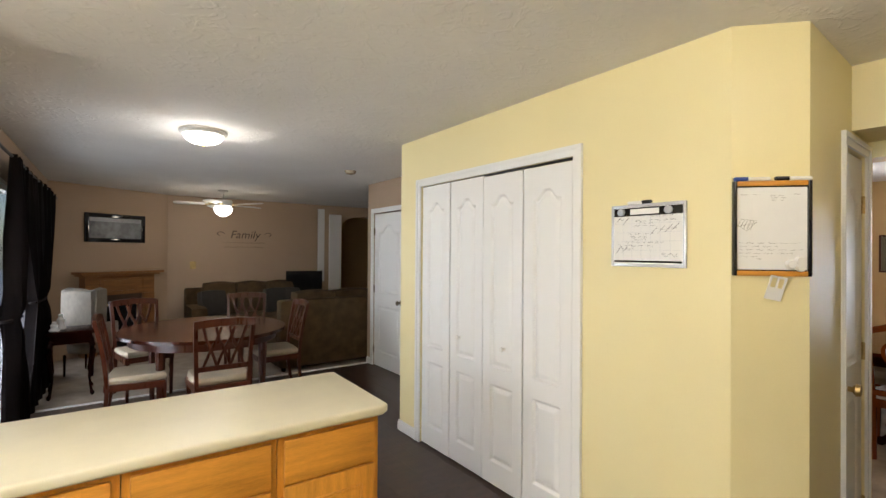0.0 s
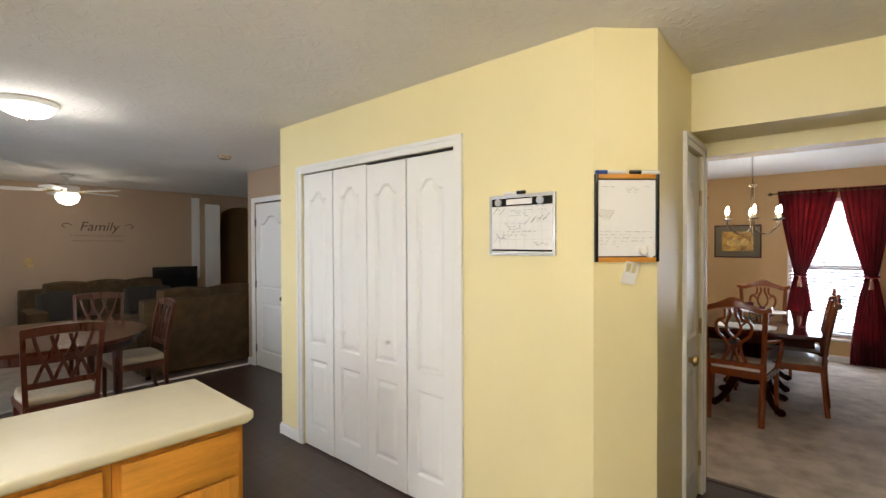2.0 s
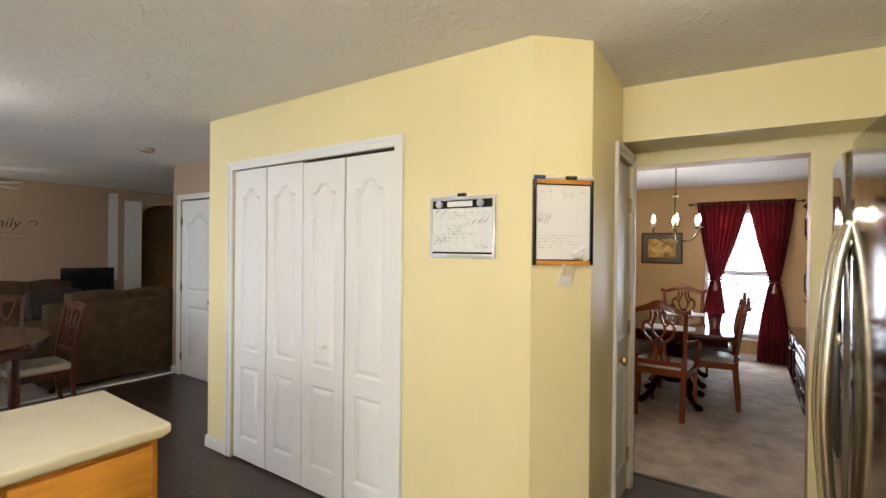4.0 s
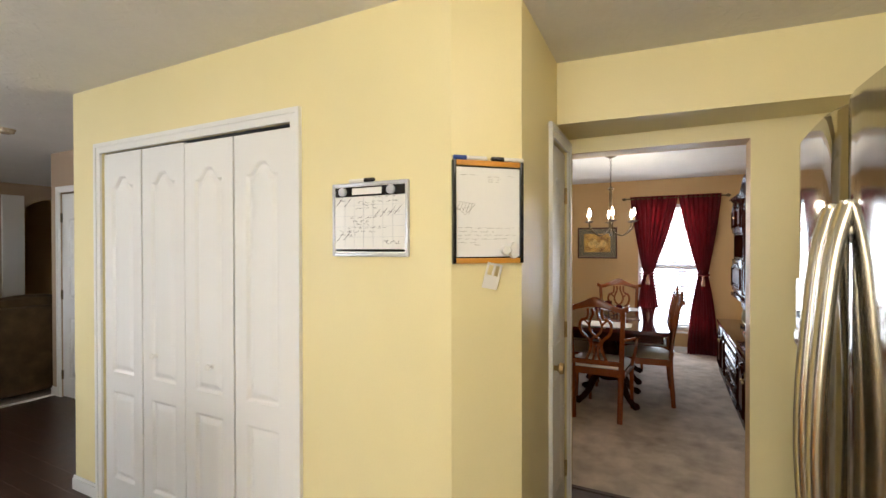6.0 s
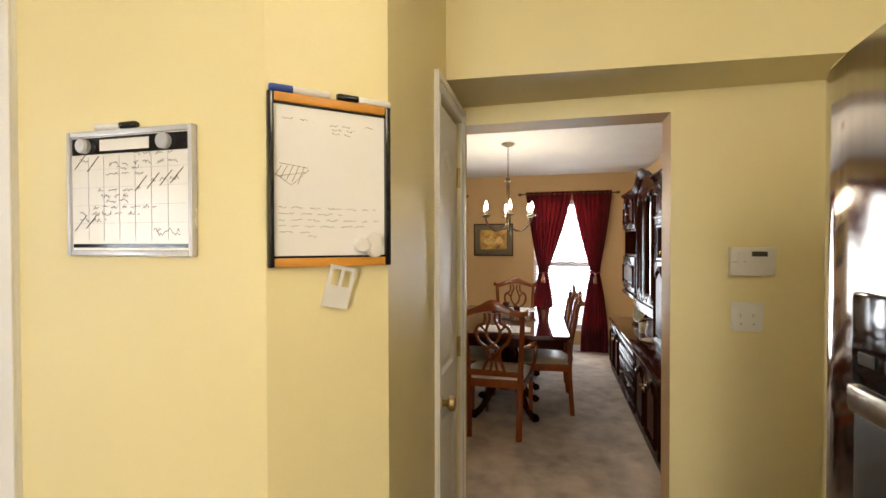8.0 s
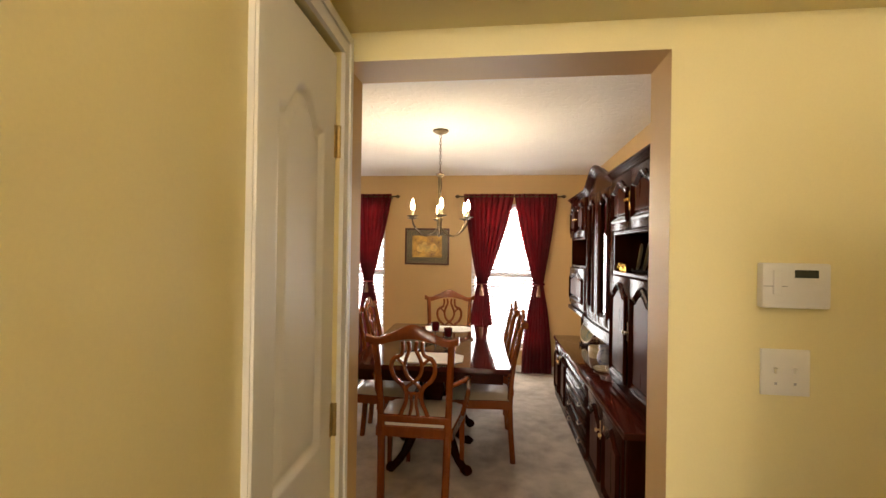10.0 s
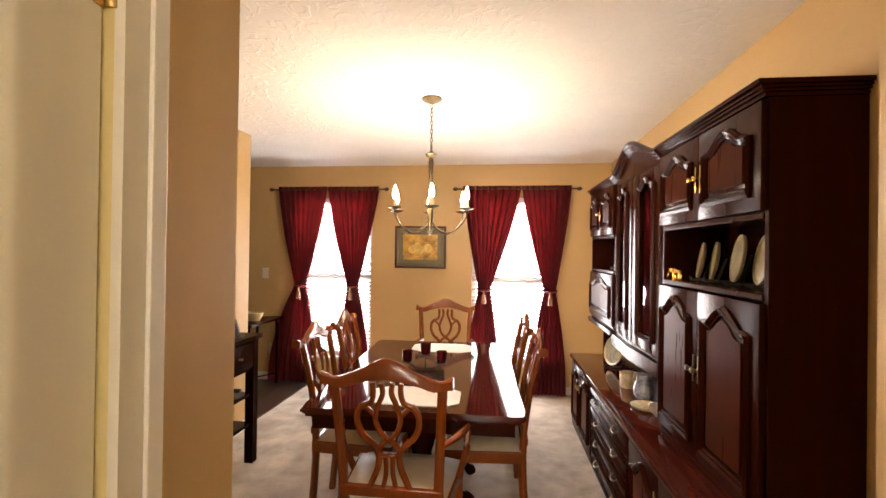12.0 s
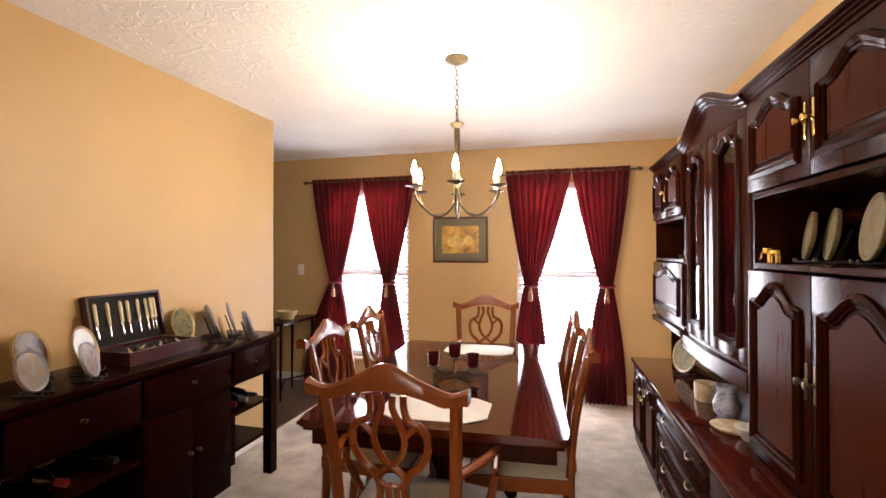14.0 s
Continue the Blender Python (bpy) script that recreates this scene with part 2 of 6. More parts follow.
def setting(name, bm, mat, label="", category="", parent=None, smooth=False):
    ob = new(name, mesh(name, bm, mat, smooth))
    ob.parent = parent
    return tagged(ob, label, category, kind="structure")


def two_tone(ob, rule):
    """Gives each face the material slot that rule(normal, centre) names."""
    for p in ob.data.polygons:
        p.material_index = rule(p.normal, p.center)
    return ob


# ---- the large structure ----
H = 2.44
# floors
setting("floor_kitchen", boxes((-2.3, -1.05, -0.08, 3.70, 5.75, -0.012)), WALNUT, "dark-stained hardwood floor of kitchen and dinette", "floor")
setting("floor_dining", boxes((3.70, -0.90, -0.08, 8.15, 2.45, 0.004)), CARPET, "beige cut-pile carpet of the dining room", "carpet")
setting("floor_foyer", boxes((3.70, 2.45, -0.08, 8.15, 5.30, -0.004)), WALNUT, "dark hardwood floor of the foyer", "floor")
setting("floor_living", boxes((-0.60, 5.75, -0.08, 6.20, 10.70, 0.008)), CARPET_DARK, "taupe carpet of the living room", "carpet")
setting("floor_hall", boxes((3.25, 5.30, -0.08, 6.20, 5.75, -0.01)), WALNUT, "dark hardwood floor strip", "floor")
setting("trim_carpet_edge", boxes((-0.42, 5.74, -0.012, 3.14, 5.765, 0.014)), WHITE, "pale metal strip along the carpet edge", "trim")
# ceilings
setting("ceiling", boxes((-2.3, -1.05, H, 3.64, 10.70, H + 0.1), (3.64, -0.90, H, 8.15, 5.30, H + 0.1), (3.64, 5.30, H, 6.20, 10.70, H + 0.1)), CEIL, "off-white stomp-textured ceiling", "ceiling")
# closet wall with the bifold opening, chamfered corner and return
XC, Y0, Y1 = 2.29, 1.65, 3.155
wall = prism([(XC, 0.875), (2.485, 0.673), (2.60, 0.678), (2.60, 0.76), (XC + 0.11, 0.92), (XC + 0.11, Y0), (XC, Y0)], 0, H)
box(wall, XC, Y0, 2.045, XC + 0.11, Y1, H)
box(wall, XC, Y1, 0, XC + 0.11, 3.47, H)
box(wall, XC + 0.11, 3.37, 0, 3.14, 3.47, H)
setting("wall_closet", wall, YELLOW, "pale yellow painted wall with a chamfered corner", "wall")
setting("wall_closet_inside", boxes((3.02, 0.80, 0, 3.14, 3.37, H), (2.40, 0.80, 0, 3.02, 0.86, H)), TAUPE, "plain inner walls of the closet", "wall")
# side wall with the narrow door, slightly out of square
SIDE = Matrix.Translation((2.60, 0.678, 0)) @ Matrix.Rotation(math.atan2(0.045, 1.07), 4, "Z")
DX0, DX1 = 0.435, 0.875
bm = bmesh.new()
for r in ((0, 0, 0, DX0, 0.11, H), (DX1, 0, 0, 0.955, 0.11, H), (DX0, 0, 2.035, DX1, 0.11, H)):
    box(bm, *r, m=SIDE)
setting("wall_side", bm, YELLOW, "pale yellow painted wall beside the narrow door", "wall")
# wall with the opening to the dining room: yellow to the kitchen, tan inside and in the reveal
XO, XD, OY0, OY1, OZ = 3.555, 3.73, -0.178, 0.735, 2.04
ob = setting("wall_opening", boxes((XO, -1.05, 0, XD, OY0, H), (XO, OY1, 0, XD, 2.423, H), (XO, OY0, OZ, XD, OY1, H)), [YELLOW, TAN], "wall with a plain drywall opening to the dining room", "wall")
two_tone(ob, lambda nrm, c: 0 if nrm.x < -0.5 else 1)
setting("soffit", prism([(3.178, 0.72), (3.29, -0.95), (XO, -0.95), (XO, 0.72)], 2.125, H), YELLOW, "dropped yellow soffit over the passage", "soffit")
# kitchen enclosure
setting("wall_kitchen_south", boxes((-2.3, -1.05, 0, XO, -0.95, H)), YELLOW, "yellow kitchen wall behind the refrigerator", "wall")
setting("wall_kitchen_west", boxes((-2.3, -0.95, 0, -2.2, 0.25, H), (-2.3, 1.65, 0, -2.2, 2.45, H), (-2.3, 0.25, 0, -2.2, 1.65, 0.82), (-2.3, 0.25, 2.02, -2.2, 1.65, H)), YELLOW, "yellow kitchen wall with an assumed window opening", "wall")
setting("wall_kitchen_return", boxes((-2.2, 2.45, 0, -0.42, 2.55, H)), YELLOW, "plain yellow kitchen wall", "wall")
# dinette and living room
WY0, WY1, WZ0, WZ1 = 3.6, 7.45, 0.08, 2.06
setting("wall_west", boxes((-0.54, 2.55, 0, -0.42, WY0, H), (-0.54, WY1, 0, -0.42, 8.08, H), (-0.54, WY0, WZ1, -0.42, WY1, H), (-0.54, WY0, 0, -0.42, WY1, WZ0)), TAUPE, "taupe living room wall with a wide window", "wall")
setting("wall_fireplace", prism([(-0.42, 8.08), (1.03, 8.93), (1.03, 9.05), (-0.54, 9.05), (-0.54, 8.08)], 0, H), TAUPE, "taupe diagonal corner wall above the fireplace", "wall")
setting("wall_north", boxes((1.03, 8.93, 0, 3.60, 9.05, H), (3.60, 8.93, 0, 3.74, 9.05, 0.92), (3.60, 8.93, 2.36, 3.74, 9.05, H), (3.74, 8.93, 0, 4.10, 9.05, H)), TAUPE, "taupe living room end wall", "wall")
# arched opening beside the end wall
arch = bmesh.new()
n = 14
for k in range(n):
    a0, a1 = math.pi * k / n, math.pi * (k + 1) / n
    xa, xb = 4.55 - 0.45 * math.cos(a0), 4.55 - 0.45 * math.cos(a1)
    za, zb = 2.02 + 0.22 * math.sin(a0), 2.02 + 0.22 * math.sin(a1)
    vs = [arch.verts.new(p) for y in (8.93, 9.05) for p in ((xa, y, za), (xb, y, zb), (xb, y, H), (xa, y, H))]
    for f in ((0, 1, 2, 3), (7, 6, 5, 4), (0, 4, 5, 1), (3, 2, 6, 7)):
        arch.faces.new([vs[i] for i in f])
box(arch, 5.0, 8.93, 0, 6.1, 9.05, H)
setting("wall_arch", arch, TAUPE, "wall with an arched opening to the hall", "wall")
setting("wall_hall_end", boxes((3.3, 10.58, 0, 6.1, 10.70, H)), TAN, "tan wall of the hall beyond the arch", "wall")
setting("wall_hall_west", boxes((3.30, 9.05, 0, 3.40, 10.58, H)), WHITE, "pale wall of the hall", "wall")
setting("wall_living_east", boxes((6.10, 5.30, 0, 6.20, 10.70, H)), TAUPE, "plain taupe wall", "wall")
LD0, LD1 = 4.86, 5.62
setting("wall_hall_door", boxes((3.14, 3.37, 0, 3.25, LD0, H), (3.14, LD1, 0, 3.25, 5.80, H), (3.14, LD0, 2.035, 3.25, LD1, H)), TAUPE, "taupe wall around the white panelled door", "wall")
setting("wall_hall_inner", boxes((3.25, 5.68, 0, 6.10, 5.80, H), (3.60, 3.37, 0, 3.70, 5.68, H)), TAUPE, "plain taupe partition", "wall")
# dining room and foyer
setting("wall_dining_left", boxes((XD, 2.423, 0, 6.633, 2.54, H)), TAN, "tan wall behind the sideboard", "wall")
setting("wall_dining_right", boxes((XD, -0.90, 0, 8.15, -0.78, H)), TAN, "tan wall behind the wall unit", "wall")
XF = 8.03
A0, A1, B0, B1, S0, S1 = -0.235, 0.665, 1.78, 2.70, 0.30, 2.08
setting("wall_dining_far", boxes((XF, -0.78, 0, 8.15, A0, H), (XF, A1, 0, 8.15, B0, H), (XF, B1, 0, 8.15, 5.30, H), (XF, A0, 0, 8.15, A1, S0), (XF, A0, S1, 8.15, A1, H), (XF, B0, 0, 8.15, B1, S0), (XF, B0, S1, 8.15, B1, H)), TAN, "tan end wall with two windows", "wall")
setting("wall_foyer", boxes((3.70, 5.18, 0, 8.03, 5.30, H), (3.70, 2.54, 0, 3.80, 5.18, H)), TAN, "plain tan foyer walls", "wall")
# distance outside
setting("backdrop_street", boxes((14.0, -14, -2, 14.1, 18, 9)), OUTSIDE, "bright overcast distance", "backdrop")
setting("backdrop_garden", boxes((-6.1, -2, -2, -6.0, 16, 9)), OUTSIDE, "bright overcast distance", "backdrop")
setting("ground", boxes((8.16, -60, -0.5, 80, 60, -0.45), (-80, -60, -0.5, -0.62, 60, -0.45)), material("pale_concrete", (0.58, 0.57, 0.55), 0.9), "pale concrete outside the windows", "ground")

# ---- shapes shared by doors and furniture ----
XZ = Matrix.Rotation(radians(90), 4, "X")


def cathedral(x0, x1, z0, z1, rise=0.06, n=20, power=1.2):
    """The outline of an upright panel with an arched head."""
    pts = [(x0, z0), (x1, z0)]
    for k in range(n + 1):
        u = k / n
        t = min(1.0, max(0.0, (0.5 - abs(u - 0.5) - 0.13) / (0.30 if power > 1 else 0.37)))
        bump = (t * t * (3 - 2 * t) if power > 1 else math.sin(math.pi / 2 * t) ** 1.3) if rise else 0
        pts.append((x1 + (x0 - x1) * u, z1 - rise + rise * bump))
        if not rise and k == 0:
            pts.append((x0, z1))
            break
    return pts


def raised_panel(outline, bm=None, at=0.0, moulding=0.012, field=0.008, inset=0.78):
    """A moulding round an outline and a raised field inside it, standing on the face y = at."""
    bm = bm or bmesh.new()
    loop = [(x, at, z) for x, z in outline]
    tube(loop + loop[:2], moulding, bm, sides=6, up=(0, 1, 0))
    cx = (min(p[0] for p in outline) + max(p[0] for p in outline)) / 2
    cz = (min(p[1] for p in outline) + max(p[1] for p in outline)) / 2
    w = max(p[0] for p in outline) - min(p[0] for p in outline)
    h = max(p[1] for p in outline) - min(p[1] for p in outline)
    fx, fz = 1 - (1 - inset) * 1.0, 1 - (1 - inset) * min(1.0, w / h)
    inner = [(cx + (x - cx) * fx, cz + (z - cz) * fz) for x, z in outline]
    prism(inner, 0, field, bm, m=Matrix.Translation((0, at, 0)) @ XZ, bevel=field * 0.7)
    return bm


def knob(radius=0.016, reach=0.035, m=None):
    """A turned knob standing out towards -y."""
    turn = Matrix.Rotation(radians(90), 4, "X")
    prof = [(radius * 0.9, 0), (radius * 0.45, 0.004), (radius * 0.4, reach * 0.45), (radius, reach * 0.7), (radius * 0.85, reach * 0.95), (radius * 0.3, reach)]
    return lathe(prof, 14, m=(m @ turn) if m else turn)


def casing(width, height, bar=0.058, m=None):
    """Door casing with a stepped profile: two uprights and a head round an opening, standing towards -y."""
    bm = bmesh.new()
    for x0, x1, z0, z1 in ((-bar, 0, 0, height), (width, width + bar, 0, height), (-bar, width + bar, height, height + bar)):
        box(bm, x0, -0.012, z0, x1, 0.0, z1, m=m)
    e = bar * 0.42
    for x0, x1, z0, z1 in ((-bar, -bar + e, 0, height + bar), (width + bar - e, width + bar, 0, height + bar), (-bar + e, width + bar - e, height + bar - e, height + bar)):
        box(bm, x0, -0.019, z0, x1, -0.0125, z1, bevel=0.002, m=m)
    return bm


def moulded_slab(w, z0, z1, t, panels, step=0.0055):
    """A pressed door skin: every panel is a bevelled sinking with a raised field. Gives the slab and each field as meshes."""
    xs = np.linspace(0.003, w - 0.003, int(w / step))
    zs = np.linspace(z0, z1, int((z1 - z0) / step))
    gx, gz = np.meshgrid(xs, zs, indexing="ij")
    depth = np.zeros_like(gx)
    owner = np.full(gx.shape, -1)
    for k, (xa, xb, za, zb, rise) in enumerate(panels):
        u = np.clip((gx - xa) / (xb - xa), 0, 1)
        q = np.clip((0.5 - np.abs(u - 0.5) - 0.13) / 0.30, 0, 1)
        head = zb - rise + rise * q * q * (3 - 2 * q)
        d = np.minimum(np.minimum(gx - xa, xb - gx), np.minimum(gz - za, (head - gz) * (0.85 if rise else 1)))
        sink = np.interp(d, (0, 0.009, 0.017, 0.042), (0, 0.013, 0.013, 0.002))
        depth = np.where(d > 0, sink, depth)
        owner = np.where(d > 0.017, k, owner)
    n, m = gx.shape
    verts = np.stack([gx, depth, gz], -1).reshape(-1, 3)
    a = (np.arange(n - 1)[:, None] * m + np.arange(m - 1)[None]).ravel()
    quads = np.stack([a, a + m, a + m + 1, a + 1], -1)
    own = owner[:-1, :-1].ravel()
    out = []
    for k in range(-1, len(panels)):
        q = quads[own == k]
        used, inv = np.unique(q, return_inverse=True)
        vs, fs = verts[used].tolist(), inv.reshape(-1, 4).tolist()
        if k < 0:
            b = len(vs)
            vs += [(x, y, z) for y in (0.0, t) for x, z in ((0.003, z0), (w - 0.003, z0), (w - 0.003, z1), (0.003, z1))]
            fs += [(b + 4, b + 7, b + 6, b + 5), (b, b + 1, b + 5, b + 4), (b + 1, b + 2, b + 6, b + 5), (b + 2, b + 3, b + 7, b + 6), (b + 3, b, b + 4, b + 7)]
        me = bpy.data.meshes.new("slab" if k < 0 else "panel")
        me.from_pydata(vs, [], fs)
        me.polygons.foreach_set("use_smooth", [True] * len(me.polygons))
        me.set_sharp_from_angle(angle=radians(50))
        me.materials.append(WHITE)
        out.append(me)
    return out


# ---- kitchen: window behind the walker, unseen, assumed from the light ----
kw = tagged(new("window_kitchen_assumed"), "assumed white-framed kitchen window, out of view", "window", kind="structure")
for r in ((-2.29, 0.25, 0.82, -2.21, 0.30, 2.02), (-2.29, 1.60, 0.82, -2.21, 1.65, 2.02), (-2.29, 0.30, 0.82, -2.21, 1.60, 0.87), (-2.29, 0.30, 1.97, -2.21, 1.60, 2.02), (-2.28, 0.925, 0.87, -2.22, 0.975, 1.97)):
    part("window_frame", boxes(r, bevel=0.004), WHITEPLASTIC, kw)
for y0, y1 in ((0.30, 0.925), (0.975, 1.60)):
    pn = part("pane", boxes((-2.255, y0, 0.87, -2.25, y1, 1.97)), CLEAR, kw)
    pn.visible_shadow = False

# ---- kitchen: closet with four bifold leaves ----
LEAF = moulded_slab(0.366, 0.012, 2.018, 0.034, [(0.080, 0.286, 0.16, 0.655, 0.0), (0.080, 0.286, 0.770, 1.885, 0.055)])


def bifold_leaf(at, group, with_knob):
    leaf = thing("bifold_leaf", "white moulded bifold closet door leaf with arched panels", "closet door", at, group)
    part("slab", LEAF[0], None, leaf)
    for me in LEAF[1:]:
        part("panel", me, None, leaf)
    if with_knob:
        kx = 0.12 if with_knob > 0 else 0.21
        part("knob", knob(0.017, 0.036, Matrix.Translation((kx, 0.001, 0.905))), WHITEPLASTIC, leaf, smooth=True)
    return leaf


for k, handle in enumerate((0, 1, -1, 0)):
    leaf = bifold_leaf(pose(XC + 0.006 + (0.003 if k % 2 else 0), Y1 - 0.012 - k * 0.3705, 0, 0, 0, -90), "bifold leaves of the closet", handle)
    leaf.scale.z = 1.009 if k < 2 else 1.004
setting("trim_closet_track", boxes((XC + 0.016, Y0 + 0.002, 2.0385, XC + 0.05, Y1 - 0.002, 2.0445)), DARKPLASTIC, "dark bifold track", "trim")
setting("trim_closet_casing", casing(Y1 - Y0, 2.045, m=pose(XC, Y1, 0, 0, 0, -90)), WHITE, "white painted door casing", "trim")
# baseboards


def baseboard(name, x0, y0, x1, y1, height=0.085, thick=0.014):
    """A skirting along the line from one point to the other, standing to its right."""
    d = Vector((x1 - x0, y1 - y0, 0))
    m = Matrix.Translation((x0, y0, 0)) @ Matrix.Rotation(math.atan2(d.y, d.x), 4, "Z")
    bm = bmesh.new()
    box(bm, 0, -thick, 0, d.length, 0, height - 0.018, m=m)
    box(bm, 0, -thick * 0.6, height - 0.018, d.length, 0, height, bevel=0.003, m=m)
    return setting(name, bm, WHITE, "white painted baseboard", "baseboard")


baseboard("baseboard_closet", XC, 3.484, XC, Y1 + 0.06)
baseboard("baseboard_closet_return", 3.14, 3.47, XC - 0.0, 3.47)
baseboard("baseboard_closet_front", XC, Y0 - 0.06, XC, 0.875)
baseboard("baseboard_chamfer", XC, 0.875, 2.485, 0.673)
baseboard("baseboard_side", 2.485, 0.673, 2.96, 0.692)
baseboard("baseboard_passage", XO, OY0, XO, -0.95)
baseboard("baseboard_passage_corner", XO, 0.735, XO, 0.722)
baseboard("baseboard_hall_door", 3.14, 4.80, 3.14, 3.484)
baseboard("baseboard_hall_corner", 3.14, 5.80, 3.14, 5.68)

# narrow white door in the side wall, hinged beside the passage
def panel_door(name, at, w, label, hinge_right, panels, height=2.02, knob_mat=BRASS):
    d = tagged(new(name), label, "door", kind="structure")
    d.matrix_world = at
    skin = moulded_slab(w, 0.008, height, 0.035, panels)
    part("slab", skin[0], None, d)
    for me in skin[1:]:
        part("panel", me, None, d)
    kx = 0.06 if hinge_right else w - 0.06
    part("door_knob", knob(0.03, 0.065, Matrix.Translation((kx, 0, 0.89))), knob_mat, d, "antique brass door knob", smooth=True)
    part("rosette", lathe([(0.032, 0), (0.032, 0.006), (0.026, 0.010)], 18, m=Matrix.Translation((kx, 0, 0.89)) @ Matrix.Rotation(radians(90), 4, "X")), knob_mat, d, smooth=True)
    hx = w + 0.002 if hinge_right else -0.002
    for z in (0.22, 1.02, 1.785):
        hb = lathe([(0.007, z - 0.045), (0.007, z + 0.045)], 10, m=Matrix.Translation((hx, -0.008, 0)))
        box(hb, hx - 0.016, -0.002, z - 0.045, hx + 0.016, 0.001, z + 0.045)
        part("hinge", hb, knob_mat, d, "small metal hinge", smooth=True)
    return d


DW = DX1 - DX0
panel_door("door_pantry", SIDE @ pose(DX0, 0.012, 0), DW, "narrow white moulded pantry door with brass knob", True,
           [(0.09, DW - 0.09, 0.20, 0.80, 0.0), (0.09, DW - 0.09, 0.98, 1.86, 0.07)])
setting("trim_pantry_casing", casing(DW, 2.035, m=SIDE @ pose(DX0, 0, 0)), WHITE, "white painted door casing", "trim")
panel_door("door_hall", pose(3.152, LD1, 0, 0, 0, -90), LD1 - LD0, "white moulded two-panel hall door, closed", False,
           [(0.12, 0.64, 0.20, 0.80, 0.0), (0.12, 0.64, 0.98, 1.86, 0.09)], knob_mat=PEWTER)
setting("trim_hall_casing", casing(LD1 - LD0, 2.035, m=pose(3.14, LD1, 0, 0, 0, -90)), WHITE, "white painted door casing", "trim")


# ---- kitchen: boards on the wall ----
def strokes(rows, x0, x1, thick=0.0022, step=0.006, seed=3, wobble=0.004):
    """Illegible handwriting as thin wavy bars on the plane y = 0; rows give (z, start, end) as shares of the width."""
    rng = random.Random(seed)
    bm = bmesh.new()
    for z, a, b in rows:
        x = x0 + (x1 - x0) * a
        end = x0 + (x1 - x0) * b
        while x < end:
            run = min(end, x + rng.uniform(0.015, 0.035))
            pts = []
            while x < run:
                pts.append((x, -0.0008, z + rng.uniform(-wobble, wobble)))
                x += step * rng.uniform(0.6, 1.2)
            if len(pts) > 1:
                tube(pts, thick * 0.5, bm, sides=4, up=(0, 1, 0), flat=0.4)
            x += rng.uniform(0.006, 0.014)
    return bm


def marker(name, label, at, cap, length=0.13, r=0.008):
    """A dry-erase marker lying along x."""
    lie = Matrix.Rotation(radians(90), 4, "Y")
    mk = thing(name, label, "marker", at)
    part("barrel", lathe([(r * 0.85, 0), (r, 0.004), (r, length * 0.62)], 12, m=lie), WHITEPLASTIC, mk, smooth=True)
    part("cap", lathe([(r * 1.1, length * 0.62), (r * 1.1, length * 0.96), (r * 0.8, length)], 12, m=lie), cap, mk, smooth=True)
    return mk


BLUECAP = material("blue_plastic", (0.02, 0.06, 0.28), 0.35, vary=0.05)
SILVERF = material("silver_frame", (0.60, 0.61, 0.65), 0.25, metal=0.25, vary=0.05)
# silver-framed magnetic calendar
CALW, CALH = 0.362, 0.294
cal = thing("dry_erase_calendar", "silver-framed dry-erase calendar with handwriting and a clip bar", "calendar board", pose(XC, 1.410, 1.460, 0, 0, -90))
part("backing", boxes((0.006, -0.012, 0.006, CALW - 0.006, 0, CALH - 0.006)), BOARD, cal)
for r in ((0, -0.018, 0, 0.012, 0, CALH), (CALW - 0.012, -0.018, 0, CALW, 0, CALH), (0.012, -0.018, 0, CALW - 0.012, 0, 0.014), (0.012, -0.018, CALH - 0.014, CALW - 0.012, 0, CALH)):
    part("frame", boxes(r, bevel=0.004), SILVERF, cal, "silver plastic frame", smooth=True)
part("header_strip", boxes((0.014, -0.0135, CALH - 0.055, CALW - 0.014, -0.0122, CALH - 0.016)), BLACKGLOSS, cal, "black header strip")
part("header_label", boxes((0.10, -0.0150, CALH - 0.048, CALW - 0.12, -0.0138, CALH - 0.022)), BOARD, cal, "white name field")
for x in (0.055, CALW - 0.075):
    part("magnet", lathe([(0.018, 0), (0.018, 0.010), (0.015, 0.013)], 16, m=Matrix.Translation((x, -0.0138, CALH - 0.035)) @ Matrix.Rotation(radians(90), 4, "X")), SILVERF, cal, "round silver magnet", smooth=True)
part("bottom_bar", boxes((0.016, -0.0138, 0.020, CALW - 0.016, -0.0122, 0.029)), BLACKGLOSS, cal, "dark line along the foot")
grid = bmesh.new()
for k in range(1, 5):
    box(grid, 0.016, -0.0128, 0.035 + 0.042 * k, CALW - 0.016, -0.0122, 0.0358 + 0.042 * k)
for k in range(1, 7):
    box(grid, 0.016 + k * 0.046, -0.0128, 0.035, 0.0168 + k * 0.046, -0.0122, CALH - 0.06)
part("ruled_grid", grid, material("pale_grid_ink", (0.55, 0.56, 0.60), 0.6), cal)["kind"] = "stuff"
wr = strokes([(0.225, 0.05, 0.18), (0.215, 0.33, 0.95), (0.19, 0.30, 0.66), (0.175, 0.7, 0.95), (0.155, 0.22, 0.62), (0.14, 0.25, 0.5), (0.115, 0.18, 0.75), (0.10, 0.05, 0.6), (0.085, 0.05, 0.3), (0.06, 0.72, 0.95), (0.052, 0.75, 0.95), (0.205, 0.4, 0.6), (0.128, 0.3, 0.5), (0.235, 0.55, 0.9)], 0.02, CALW - 0.02, seed=5, wobble=0.005, thick=0.0016, step=0.0034)
bmesh.ops.translate(wr, verts=wr.verts, vec=(0, -0.0122, 0))
part("handwriting", wr, INK, cal, "illegible black handwriting")["kind"] = "stuff"
diag = bmesh.new()
